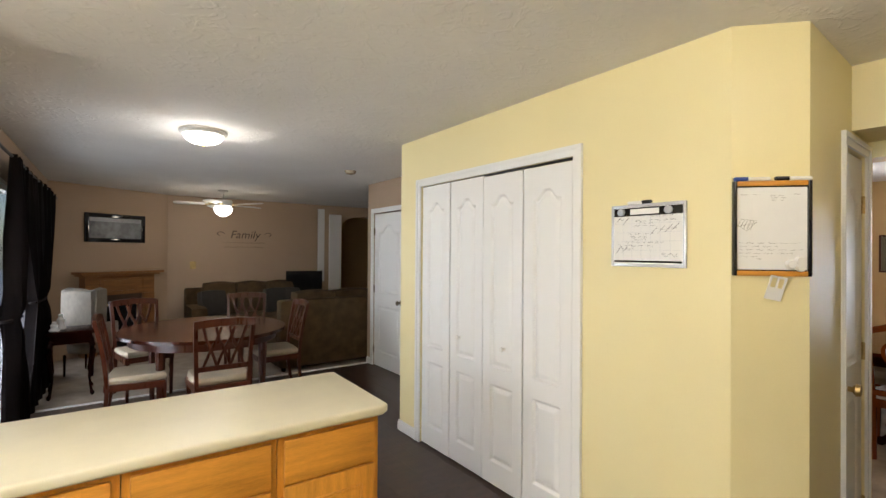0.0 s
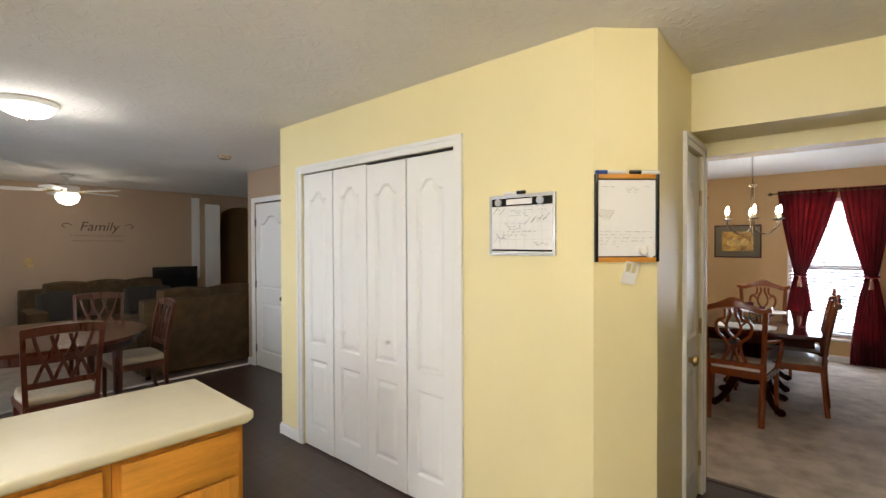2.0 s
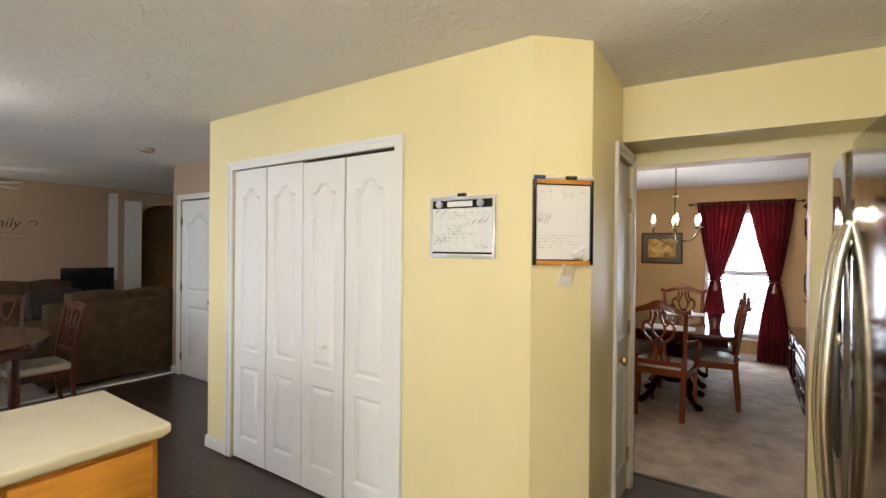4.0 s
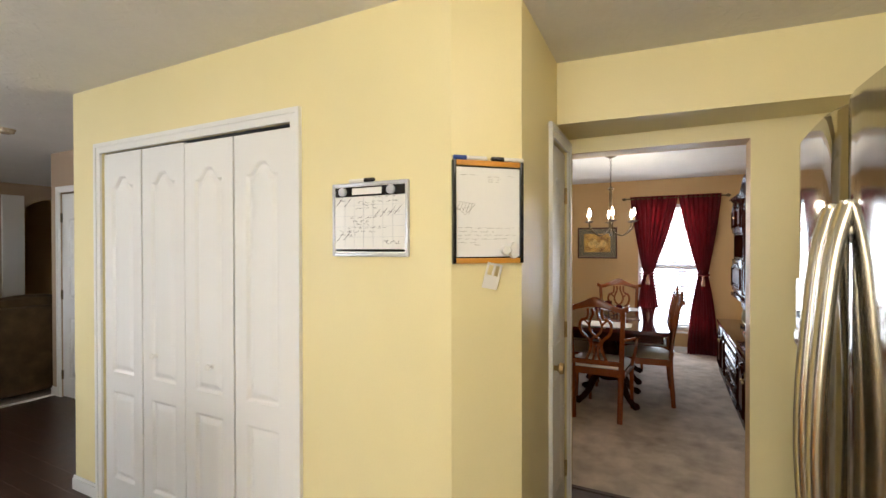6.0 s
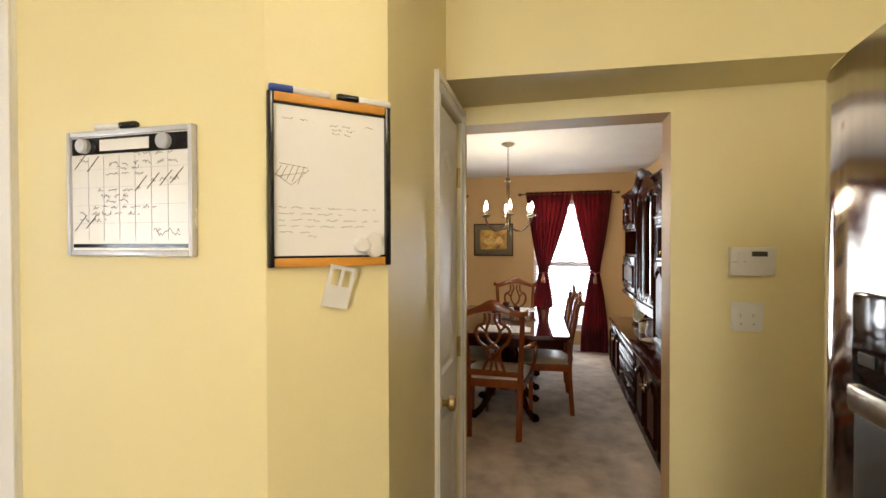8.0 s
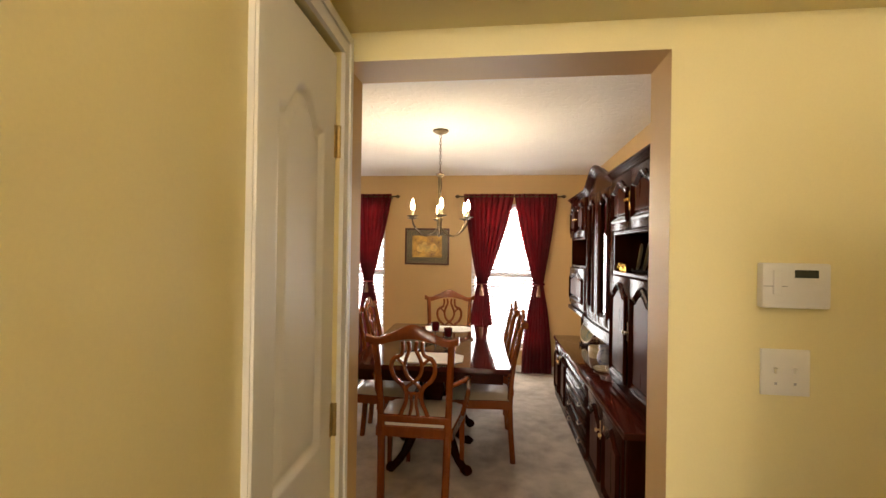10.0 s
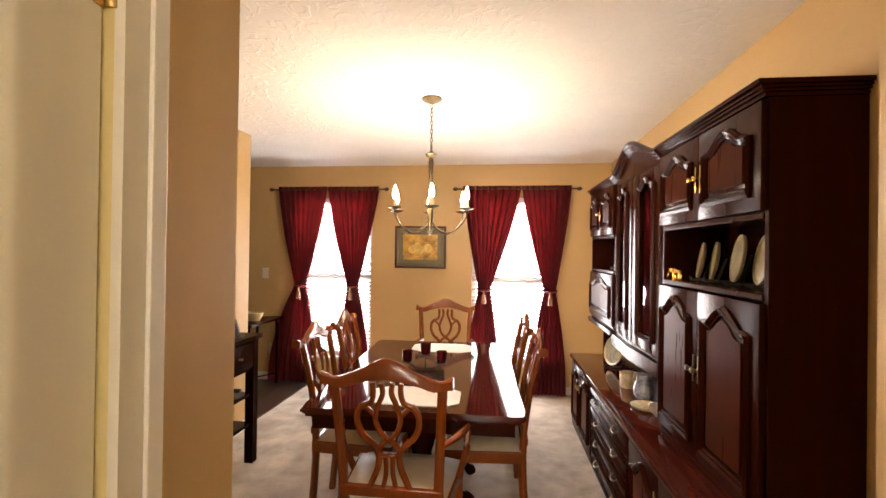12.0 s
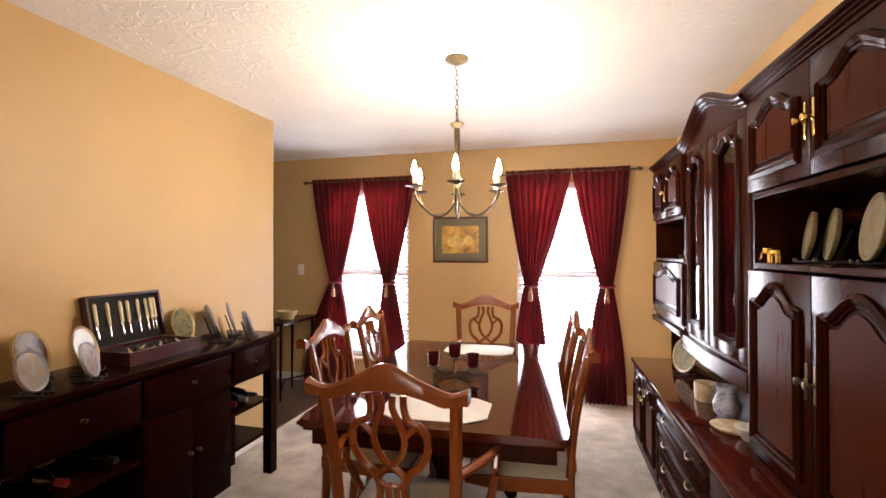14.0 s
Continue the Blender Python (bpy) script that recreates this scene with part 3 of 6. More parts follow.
for a, z in ((0.02, 0.205), (0.06, 0.20), (0.20, 0.15), (0.235, 0.155), (0.27, 0.16), (0.30, 0.165), (0.02, 0.06), (0.055, 0.065)):
    tube([(a, -0.0130, z), (a + 0.034, -0.0130, z + 0.034)], 0.0008, diag, sides=4)
part("crossed_days", diag, INK, cal, "diagonal strokes through past days")["kind"] = "stuff"
marker("marker", "white dry-erase marker with black cap, on the calendar", pose(XC - 0.0095, 1.325, 1.460 + CALH + 0.0085, 0, 0, -90), BLACKGLOSS, 0.12)

# oak and black framed whiteboard on the chamfered corner
CH = Vector((2.485 - XC, 0.673 - 0.875, 0))
CHM = Matrix.Translation((XC, 0.875, 0)) @ Matrix.Rotation(math.atan2(CH.y, CH.x), 4, "Z")
BW, BH = 0.280, 0.376
wb = thing("whiteboard", "whiteboard with black sides and oak rails, full of notes", "whiteboard", CHM @ pose(0.0005, 0, 1.437))
part("backing", boxes((0.010, -0.010, 0.014, BW - 0.010, 0, BH - 0.014)), BOARD, wb)
for r in ((0, -0.020, 0.0, 0.014, 0, BH), (BW - 0.014, -0.020, 0.0, BW, 0, BH)):
    part("side_rail", boxes(r, bevel=0.004), BLACKGLOSS, wb, "black plastic side rail", smooth=True)
for r in ((0.014, -0.018, 0, BW - 0.014, 0, 0.020), (0.014, -0.018, BH - 0.020, BW - 0.014, 0, BH)):
    part("oak_rail", boxes(r, bevel=0.003), OAK, wb, "oak rail", smooth=True)
for z in (0.020, BH - 0.025):
    part("inner_edge", boxes((0.014, -0.0125, z, BW - 0.014, -0.0102, z + 0.005)), BLACKGLOSS, wb)
wr = strokes([(0.323, 0.06, 0.34), (0.318, 0.48, 0.70), (0.309, 0.5, 0.74), (0.300, 0.5, 0.68), (0.322, 0.82, 0.95), (0.13, 0.03, 0.92), (0.117, 0.03, 0.6), (0.103, 0.03, 0.96), (0.09, 0.03, 0.8), (0.077, 0.03, 0.3), (0.068, 0.28, 0.38)], 0.016, BW - 0.016, thick=0.0012, seed=9, wobble=0.0024, step=0.0028)
bmesh.ops.translate(wr, verts=wr.verts, vec=(0, -0.0102, 0))
part("handwriting", wr, PENCIL, wb, "illegible grey handwriting")["kind"] = "stuff"
note = bmesh.new()
for k in range(5):
    tube([(0.016 + 0.012 * k, -0.0112, 0.215 - 0.004 * k), (0.030 + 0.012 * k, -0.0112, 0.238 + 0.0 * k)], 0.0007, note, sides=4)
for a, b in (((0.014, 0.222), (0.05, 0.196)), ((0.05, 0.196), (0.088, 0.232)), ((0.026, 0.243), (0.086, 0.236)), ((0.02, 0.214), (0.08, 0.226))):
    tube([(a[0], -0.0112, a[1]), (b[0], -0.0112, b[1])], 0.0006, note, sides=4)
bmesh.ops.translate(note, verts=note.verts, vec=(0, 0, -0.018))
part("sketch", note, PENCIL, wb, "small boxed sketch in marker")["kind"] = "stuff"
for x, z in ((0.205, 0.048), (0.236, 0.060), (0.238, 0.036)):
    part("round_magnet", lathe([(0.017, 0), (0.018, 0.014), (0.015, 0.022)], 18, m=Matrix.Translation((x, -0.0102, z)) @ Matrix.Rotation(radians(90), 4, "X")), WHITEPLASTIC, wb, "white round magnet", smooth=True)
marker("marker", "white dry-erase marker with blue cap, on the whiteboard", CHM @ pose(0.135, -0.010, 1.437 + BH + 0.0085, 0, 0, 180), BLUECAP)
marker("marker", "white dry-erase marker with black cap, on the whiteboard", CHM @ pose(0.282, -0.010, 1.437 + BH + 0.0085, 0, 0, 180), BLACKGLOSS)
# paper door-hanger tag clipped under the whiteboard
tag = bmesh.new()
for r in ((0, 0, 0.0, 0.062, 0.003, 0.050), (0, 0, 0.050, 0.008, 0.003, 0.088), (0.054, 0, 0.050, 0.062, 0.003, 0.088), (0.027, 0, 0.050, 0.035, 0.003, 0.088), (0, 0, 0.088, 0.062, 0.003, 0.096)):
    box(tag, *r)
solid("hanging_tag", tag, WHITEPLASTIC, "white cut-out plastic tag hung askew under the whiteboard", "tag", CHM @ pose(0.112, -0.016, 1.350, 8, 12, 4))

# thermostat and double switch plate by the opening
th = thing("thermostat", "white wall thermostat with small grey display", "thermostat", pose(XO, -0.395, 1.356, 0, 0, -90))
part("body", boxes((0, -0.030, 0, 0.160, 0, 0.115), bevel=0.006), WHITEPLASTIC, th, smooth=True)
part("display", boxes((0.075, -0.0315, 0.078, 0.130, -0.0295, 0.098)), material("lcd_grey", (0.06, 0.065, 0.05), 0.2), th, "dark grey display")
part("slider", boxes((0.024, -0.034, 0.035, 0.044, -0.0295, 0.098), bevel=0.002), WHITEPLASTIC, th)
part("seam", boxes((0.002, -0.0308, 0.055, 0.058, -0.0298, 0.057)), material("seam_grey", (0.35, 0.34, 0.30), 0.6), th)
sw = thing("light_switch", "white double toggle switch plate", "light switch", pose(XO, -0.405, 1.128, 0, 0, -90))
part("plate", boxes((0, -0.007, 0, 0.118, 0, 0.120), bevel=0.003), WHITEPLASTIC, sw, smooth=True)
for x in (0.036, 0.082):
    tg = boxes((x - 0.004, -0.018, 0.058, x + 0.004, -0.006, 0.072), bevel=0.001)
    part("toggle", tg, WHITEPLASTIC, sw)
    part("screw", boxes((x - 0.003, -0.0082, 0.028, x + 0.003, -0.0062, 0.034)), SILVERF, sw)

# ---- kitchen: peninsula with laminate top ----
top = prism([(-0.40, 1.70), (1.165, 1.70), (1.198, 1.725), (1.212, 2.318), (-0.40, 2.318)], 0.862, 0.902, bevel=0.0)
bmesh.ops.bevel(top, geom=[e for e in top.edges if abs(e.verts[0].co.z - e.verts[1].co.z) < 1e-4], offset=0.012, segments=3, affect="EDGES", profile=0.5)
solid("countertop", top, LAMINATE, "cream laminate countertop of the peninsula with rounded edge", "countertop", smooth=True)


def base_cabinet(x0, x1, label):
    """An oak base unit facing -y: drawer over doors."""
    w = x1 - x0
    c = thing("base_cabinet", label, "cabinet", pose(x0, 1.745, 0), "oak units of the peninsula")
    part("body", boxes((0, 0.02, 0.10, w, 0.545, 0.860)), OAK_UP, c)
    part("toe_kick", boxes((0.0, 0.075, 0.0, w, 0.545, 0.0995)), DARKPLASTIC, c)
    fr = boxes((0, 0, 0.10, 0.034, 0.0195, 0.860), (w - 0.034, 0, 0.10, w, 0.0195, 0.860), (0.034, 0, 0.826, w - 0.034, 0.0195, 0.860), (0.034, 0, 0.655, w - 0.034, 0.0195, 0.690), (0.034, 0, 0.10, w - 0.034, 0.0195, 0.14))
    part("face_frame", fr, OAK_UP, c)
    part("drawer_front", boxes((0.022, -0.019, 0.680, w - 0.022, -0.001, 0.838), bevel=0.006), OAK, c, "oak drawer front", smooth=True)
    n = 2 if w > 0.6 else 1
    dw = (w - 0.044 - 0.006 * (n - 1)) / n
    for k in range(n):
        xa = 0.022 + k * (dw + 0.006)
        door = part("cabinet_door", boxes((xa, -0.019, 0.118, xa + dw, -0.001, 0.668), bevel=0.005), OAK_UP, c, "oak framed door", smooth=True)
        part("panel", raised_panel(cathedral(xa + 0.06, xa + dw - 0.06, 0.185, 0.60, 0), at=-0.019, moulding=0.006, field=0.004, inset=0.9), OAK_UP, door, smooth=True)
    return c


base_cabinet(0.76, 1.165, "honey oak base cabinet at the peninsula's end, drawer over door")
base_cabinet(0.30, 0.757, "honey oak base cabinet, drawer over door")
base_cabinet(-0.40, 0.297, "honey oak base cabinet, drawer over two doors")

# ---- kitchen: stainless french-door refrigerator ----
def refrigerator(at):
    """Front towards -y; the doors bow outwards, with two long bowed handles at the middle."""
    w, d, h = 0.91, 0.70, 1.755
    f = thing("refrigerator", "stainless steel french-door refrigerator with long bowed handles", "refrigerator", at)
    part("cabinet", boxes((0.01, 0.075, 0.02, w - 0.01, d, h), bevel=0.006), DARKPLASTIC, f)
    for x in (0.02, w - 0.12):
        part("top_hinge_cover", boxes((x, 0.02, h + 0.001, x + 0.10, 0.16, h + 0.02), bevel=0.004), DARKPLASTIC, f)

    def front(x0, x1, z0, z1, bow=0.022):
        pts = []
        for k in range(13):
            u = k / 12
            x = x0 + (x1 - x0) * u
            g = (x / w - 0.5) * 2
            edge = 0.014 * (1 if k in (0, 12) else 0.25 if k in (1, 11) else 0)
            pts.append((x, -bow * (1 - g * g) + edge))
        return prism(pts + [(x1, 0.07), (x0, 0.07)], z0, z1, bevel=0.006)

    left = part("door", front(0.0, w / 2 - 0.003, 0.655, h), STEEL, f, "bowed stainless door", smooth=True)
    right = part("door", front(w / 2 + 0.003, w, 0.655, h), STEEL, f, "bowed stainless door", smooth=True)
    low = part("freezer_drawer", front(0.0, w, 0.06, 0.645), STEEL, f, "bowed stainless freezer drawer", smooth=True)
    part("kick_grille", boxes((0.02, 0.03, 0.0, w - 0.02, 0.10, 0.055)), DARKPLASTIC, f)
    for x, door in ((w / 2 - 0.046, left), (w / 2 + 0.046, right)):
        pts = smooth_path([(x, -0.024, 0.72), (x, -0.040, 0.80), (x, -0.058, 1.00), (x, -0.064, 1.14), (x, -0.058, 1.30), (x, -0.042, 1.48), (x, -0.022, 1.57)], 5)
        part("handle", tube(pts, 0.023, sides=14, flat=0.62, up=(0, 1, 0)), HANDLE, door, "long bowed steel handle", smooth=True)
        for z in (0.74, 1.55):
            part("handle_mount", boxes((x - 0.014, -0.030, z - 0.03, x + 0.014, -0.010, z + 0.03), bevel=0.005), HANDLE, door, smooth=True)
    part("dispenser", boxes((0.150, -0.027, 1.305, 0.375, -0.004, 1.425), bevel=0.006), BLACKGLOSS, left, "black water and ice dispenser panel", smooth=True)
    part("dispenser_lip", boxes((0.148, -0.031, 1.268, 0.377, -0.006, 1.3045), bevel=0.008), HANDLE, left, "polished steel lip", smooth=True)
    # no cavity is cut: a flat dark panel gives the recess its shade
    part("dispenser_recess", boxes((0.153, -0.0245, 0.985, 0.372, -0.004, 1.2675), bevel=0.004), DARKPLASTIC, left, "flat dark panel for the shade in the dispenser recess", smooth=True)
    for k in range(4):
        part("button", boxes((0.172 + 0.05 * k, -0.0295, 1.335, 0.202 + 0.05 * k, -0.0272, 1.350), bevel=0.001), DARKPLASTIC, left)
    pts = smooth_path([(0.10, -0.012, 0.585), (0.14, -0.062, 0.585), (w / 2, -0.088, 0.585), (w - 0.14, -0.062, 0.585), (w - 0.10, -0.012, 0.585)], 5)
    part("handle", tube(pts, 0.016, sides=12), STEEL, low, "long bowed steel handle", smooth=True)
    return f


refrigerator(pose(2.305, -0.132, 0, 0, 0, 180))


# ---- ceiling lights ----
def dome_light(at, label):
    d = thing("ceiling_light", label, "ceiling light", at)
    part("base_ring", lathe([(0.165, 0), (0.170, -0.012), (0.160, -0.03), (0.145, -0.036)], 32), WHITEPLASTIC, d, "white metal ring", smooth=True)
    part("glass_bowl", lathe([(0.142, -0.034), (0.135, -0.055), (0.11, -0.080), (0.07, -0.098), (0.02, -0.106)], 32), FROST, d, "lit frosted glass bowl", smooth=True).visible_shadow = False
    part("finial", lathe([(0.012, -0.104), (0.014, -0.112), (0.004, -0.122)], 12), BRASS, d, smooth=True)
    return d


dome_light(pose(0.838, 4.0, H), "flush ceiling light with lit frosted glass bowl over the dinette")
# dome added out of view to go with the passage fill lamp
dome_light(pose(1.85, 0.03, H), "unseen flush kitchen ceiling light with lit frosted glass bowl")
dome_light(pose(-0.6, 0.42, H), "unseen flush kitchen ceiling light with lit frosted glass bowl")
smk = thing("smoke_detector", "small round ivory smoke detector on the ceiling", "smoke detector", pose(2.48, 4.93, H))
part("base", lathe([(0.065, 0), (0.065, -0.012)], 24), CERAMIC, smk, smooth=True)
part("cover", lathe([(0.058, -0.013), (0.055, -0.03), (0.03, -0.038)], 24), CERAMIC, smk, smooth=True)

# ---- dining room: windows, blinds, curtains ----
def dining_window(name, y0, y1):
    w = tagged(new(name), "white double-hung window with lowered white blind", "window", kind="structure")
    for r in ((8.09, y0, S0, 8.14, y0 + 0.045, S1), (8.09, y1 - 0.045, S0, 8.14, y1, S1), (8.09, y0 + 0.045, S0, 8.14, y1 - 0.045, S0 + 0.05), (8.09, y0 + 0.045, S1 - 0.05, 8.14, y1 - 0.045, S1), (8.092, y0 + 0.045, 1.17, 8.135, y1 - 0.045, 1.215)):
        part("window_frame", boxes(r, bevel=0.004), WHITEPLASTIC, w)
    for z0, z1 in ((S0 + 0.05, 1.17), (1.215, S1 - 0.05)):
        pane = part("pane", boxes((8.108, y0 + 0.045, z0, 8.113, y1 - 0.045, z1)), CLEAR, w)
        pane.visible_shadow = False
    part("window_sill", boxes((7.99, y0 - 0.03, S0 - 0.025, 8.09, y1 + 0.03, S0 - 0.001), bevel=0.004), WHITE, w)
    return w


dining_window("window_right", A0, A1)
dining_window("window_left", B0, B1)


def blind(y0, y1, low):
    b = thing("window_blind", "white horizontal slat blind lowered over the window", "blind", pose(8.062, (y0 + y1) / 2, 0), "dining room blinds")
    half = (y1 - y0) / 2 - 0.012
    part("head_rail", boxes((-0.022, -half, S1 - 0.04, 0.022, half, S1 - 0.002)), BLINDWHITE, b)
    slat = mesh("slat", boxes((-0.021, -half, -0.001, 0.021, half, 0.001)), BLINDWHITE)
    z = S1 - 0.065
    while z > low:
        s = new("slat", slat)
        s.parent = b
        s.matrix_basis = pose(0, 0, z, 0, 14 if z > 1.30 else 36, 0)
        z -= 0.042
    part("bottom_rail", boxes((-0.015, -half, low - 0.03, 0.015, half, low - 0.012)), BLINDWHITE, b)
    for y in (-half * 0.7, half * 0.7):
        part("ladder_cord", tube([(-0.023, y, low - 0.02), (-0.023, y, S1 - 0.03)], 0.0012, sides=4), BLINDWHITE, b)


blind(A0, A1, 0.37)
blind(B0, B1, 0.37)


def curtain(at, top, tie, foot, z_top, z_tie, z_foot, seed, cloth, label, group, folds=9, depth=0.028):
    """One panel hung in the plane of y and z, gathered at a tie: top, tie and foot are (from, to) along y."""
    rng = random.Random(seed)
    ph = [rng.uniform(0, 6.28) for _ in range(4)]
    c = thing("curtain", label, "curtain", at, group)
    bm = bmesh.new()
    nu, nv = 72, 44
    grid = []
    for j in range(nv + 1):
        v = j / nv
        z = z_top + (z_foot - z_top) * v
        if z > z_tie:
            s = (z_top - z) / (z_top - z_tie)
            e = s ** 1.25
            a, b = top[0] + (tie[0] - top[0]) * e, top[1] + (tie[1] - top[1]) * e
            sag = 0.03 * math.sin(math.pi * s)
        else:
            s = (z_tie - z) / (z_tie - z_foot)
            e = 1 - (1 - s) ** 1.9
            a, b = tie[0] + (foot[0] - tie[0]) * e, tie[1] + (foot[1] - tie[1]) * e
            sag = 0.0
        row = []
        pinch = math.exp(-((z - z_tie) / 0.06) ** 2)
        for i in range(nu + 1):
            u = i / nu
            wv = math.sin(u * folds * 6.283 + ph[0] + 0.6 * math.sin(v * 5 + ph[1])) + 0.45 * math.sin(u * folds * 12.1 + ph[2] + v * 2) + 0.4 * math.sin(u * 7 + ph[3])
            frill = 0.012 * abs(math.sin(u * folds * 12.6)) if j == 0 else 0
            bulge = 0.05 * pinch * math.sin(math.pi * u)
            row.append(bm.verts.new((-depth * wv * (0.35 + 0.65 * min(1, 3 * v + 0.2)) - bulge, a + (b - a) * u, z + frill - sag * 0)))
        grid.append(row)
    for r0, r1 in zip(grid, grid[1:]):
        for i in range(nu):
            bm.faces.new((r0[i], r0[i + 1], r1[i + 1], r1[i]))
    bmesh.ops.solidify(bm, geom=bm.faces[:], thickness=0.003)
    part("panel", bm, cloth, c, smooth=True)
    mid = (tie[0] + tie[1]) / 2
    half = abs(tie[1] - tie[0]) / 2 + 0.012
    ring = [(0.062 * math.sin(a) - 0.02, mid + half * math.cos(a), z_tie + 0.012 * math.sin(a)) for a in np.linspace(0, 6.283, 20)]
    part("tieback", tube(ring, 0.011, sides=6), cloth, c, "cord tieback", smooth=True)
    return c, mid


TASSEL = material("rose_gold_tassel", (0.42, 0.20, 0.12), 0.6, vary=0.25, scale=30, grain=200, bump=0.4, stretch=(6, 6, 1))
ROWS_C = [  # top, tie, foot along y, seed
    ((2.85, 2.27), (2.62, 2.50), (2.93, 2.37), 1), ((2.27, 1.68), (2.02, 1.91), (2.12, 1.77), 2),
    ((0.76, 0.145), (0.585, 0.46), (0.70, 0.36), 3), ((0.14, -0.37), (-0.10, -0.215), (0.03, -0.33), 4)]
for top_r, tie_r, foot_r, sd in ROWS_C:
    c, mid = curtain(pose(7.945, 0, 0), top_r, tie_r, foot_r, 2.19, 1.10, 0.012, sd, BURGUNDY, "burgundy cloth curtain panel gathered by a tasselled tieback", "dining room curtains")
    tas = lathe([(0.006, 1.09), (0.014, 1.075), (0.010, 1.06), (0.02, 1.03), (0.026, 0.96), (0.024, 0.95)], 12, m=Matrix.Translation((-0.085, mid, -0.0)))
    part("tassel", tas, TASSEL, c, "pinkish gold tassel", smooth=True)
for y0, y1 in ((2.93, 1.60), (0.84, -0.45)):
    rod = thing("curtain_rod", "dark bronze curtain rod with ball finials", "curtain rod", pose(7.945, 0, 2.165), "dining room curtain rods")
    part("rod", tube([(0, y0, 0), (0, y1, 0)], 0.009, sides=10), PEWTER, rod, smooth=True)
    for y in (y0, y1):
        part("finial", lathe([(0.008, -0.03), (0.020, -0.012), (0.022, 0.0), (0.018, 0.014), (0.006, 0.026)], 14, m=Matrix.Translation((0, y, 0)) @ Matrix.Rotation(radians(90), 4, "X")), PEWTER, rod, smooth=True)
    for y in (y0 - 0.10, y1 + 0.10):
        part("bracket", boxes((0, y - 0.008, -0.02, 0.085, y + 0.008, -0.008)), PEWTER, rod)

# framed print between the windows
GREENMAT = material("grey_green_mat", (0.13, 0.115, 0.075), 0.7, vary=0.08)


def print_material(name, a, b, scale):
    m = material(name, a, 0.35, vary=0.3, scale=scale, grain=scale * 4, bump=0, dark=b)
    return m


pic = thing("framed_print", "framed golden still-life print in dark green mat", "picture", pose(XF - 0.001, 1.515, 1.305, 0, 0, -90))
PW, PH = 0.57, 0.465
for r in ((0, -0.022, 0, 0.022, 0, PH), (PW - 0.022, -0.022, 0, PW, 0, PH), (0.022, -0.022, 0, PW - 0.022, 0, 0.022), (0.022, -0.022, PH - 0.022, PW - 0.022, 0, PH)):
    part("frame", boxes(r, bevel=0.005), MAHOG, pic, "dark wood frame moulding", smooth=True)
part("mat_board", boxes((0.022, -0.010, 0.022, PW - 0.022, -0.002, PH - 0.022)), GREENMAT, pic, "grey-green mat")
part("print", boxes((0.095, -0.012, 0.095, PW - 0.095, -0.0102, PH - 0.095)), print_material("golden_print", (0.62, 0.36, 0.06), (0.16, 0.06, 0.01), 9), pic, "golden brown still life")
FRUIT = material("golden_fruit", (0.75, 0.50, 0.14), 0.4, vary=0.25, scale=20)
fr = bmesh.new()
for x, z, r in ((0.20, 0.21, 0.05), (0.29, 0.20, 0.045), (0.37, 0.22, 0.05), (0.25, 0.26, 0.03)):
    lathe([(r, 0), (r * 0.8, 0.001)], 16, fr, m=Matrix.Translation((x, -0.0121, z)) @ Matrix.Rotation(radians(90), 4, "X"))
part("fruit_shapes", fr, FRUIT, pic, "pale round fruit shapes")
glass_pane = part("glazing", boxes((0.022, -0.0165, 0.022, PW - 0.022, -0.0145, PH - 0.022)), CLEAR, pic)
glass_pane.visible_shadow = False
sw2 = thing("light_switch", "white single switch plate on the tan wall", "light switch", pose(XF, 3.075, 1.16, 0, 0, -90))
part("plate", boxes((0, -0.006, 0, 0.072, 0, 0.118), bevel=0.003), WHITEPLASTIC, sw2, smooth=True)
part("toggle", boxes((0.031, -0.017, 0.052, 0.041, -0.005, 0.068), bevel=0.001), WHITEPLASTIC, sw2)
for k, y in enumerate((2.98, 1.15)):
    outlet = thing("wall_outlet", "white electrical outlet low on the wall", "outlet", pose(XF, y, 0.30, 0, 0, -90), "wall outlets")
    part("plate", boxes((0, -0.006, 0, 0.07, 0, 0.115), bevel=0.003), WHITEPLASTIC, outlet, smooth=True)
    for z in (0.025, 0.068):
        part("socket", boxes((0.018, -0.008, z, 0.052, -0.005, z + 0.026), bevel=0.001), WHITEPLASTIC, outlet)
baseboard("baseboard_far", XF, 5.18, XF, -0.78)
baseboard("baseboard_left", XD, 2.423, 6.633, 2.423)
baseboard("baseboard_left_end", 6.633, 2.423, 6.633, 2.54)
baseboard("baseboard_right", XF, -0.78, XD, -0.78)
setting("trim_carpet_foyer", boxes((6.66, 2.44, -0.004, XF - 0.02, 2.462, 0.010)), WALNUT, "dark transition strip", "trim")
setting("trim_carpet_passage", boxes((3.685, OY0 + 0.002, -0.012, 3.712, OY1 - 0.002, 0.010)), WALNUT, "dark transition strip", "trim")


# ---- chandelier ----
ch = thing("chandelier", "antique bronze six-light chandelier with lit candle bulbs", "chandelier", pose(5.853, 0.77, 0))
part("canopy", lathe([(0.062, H), (0.064, H - 0.008), (0.045, H - 0.022), (0.012, H - 0.034)], 24), PEWTER, ch, smooth=True)
z = H - 0.034
k = 0
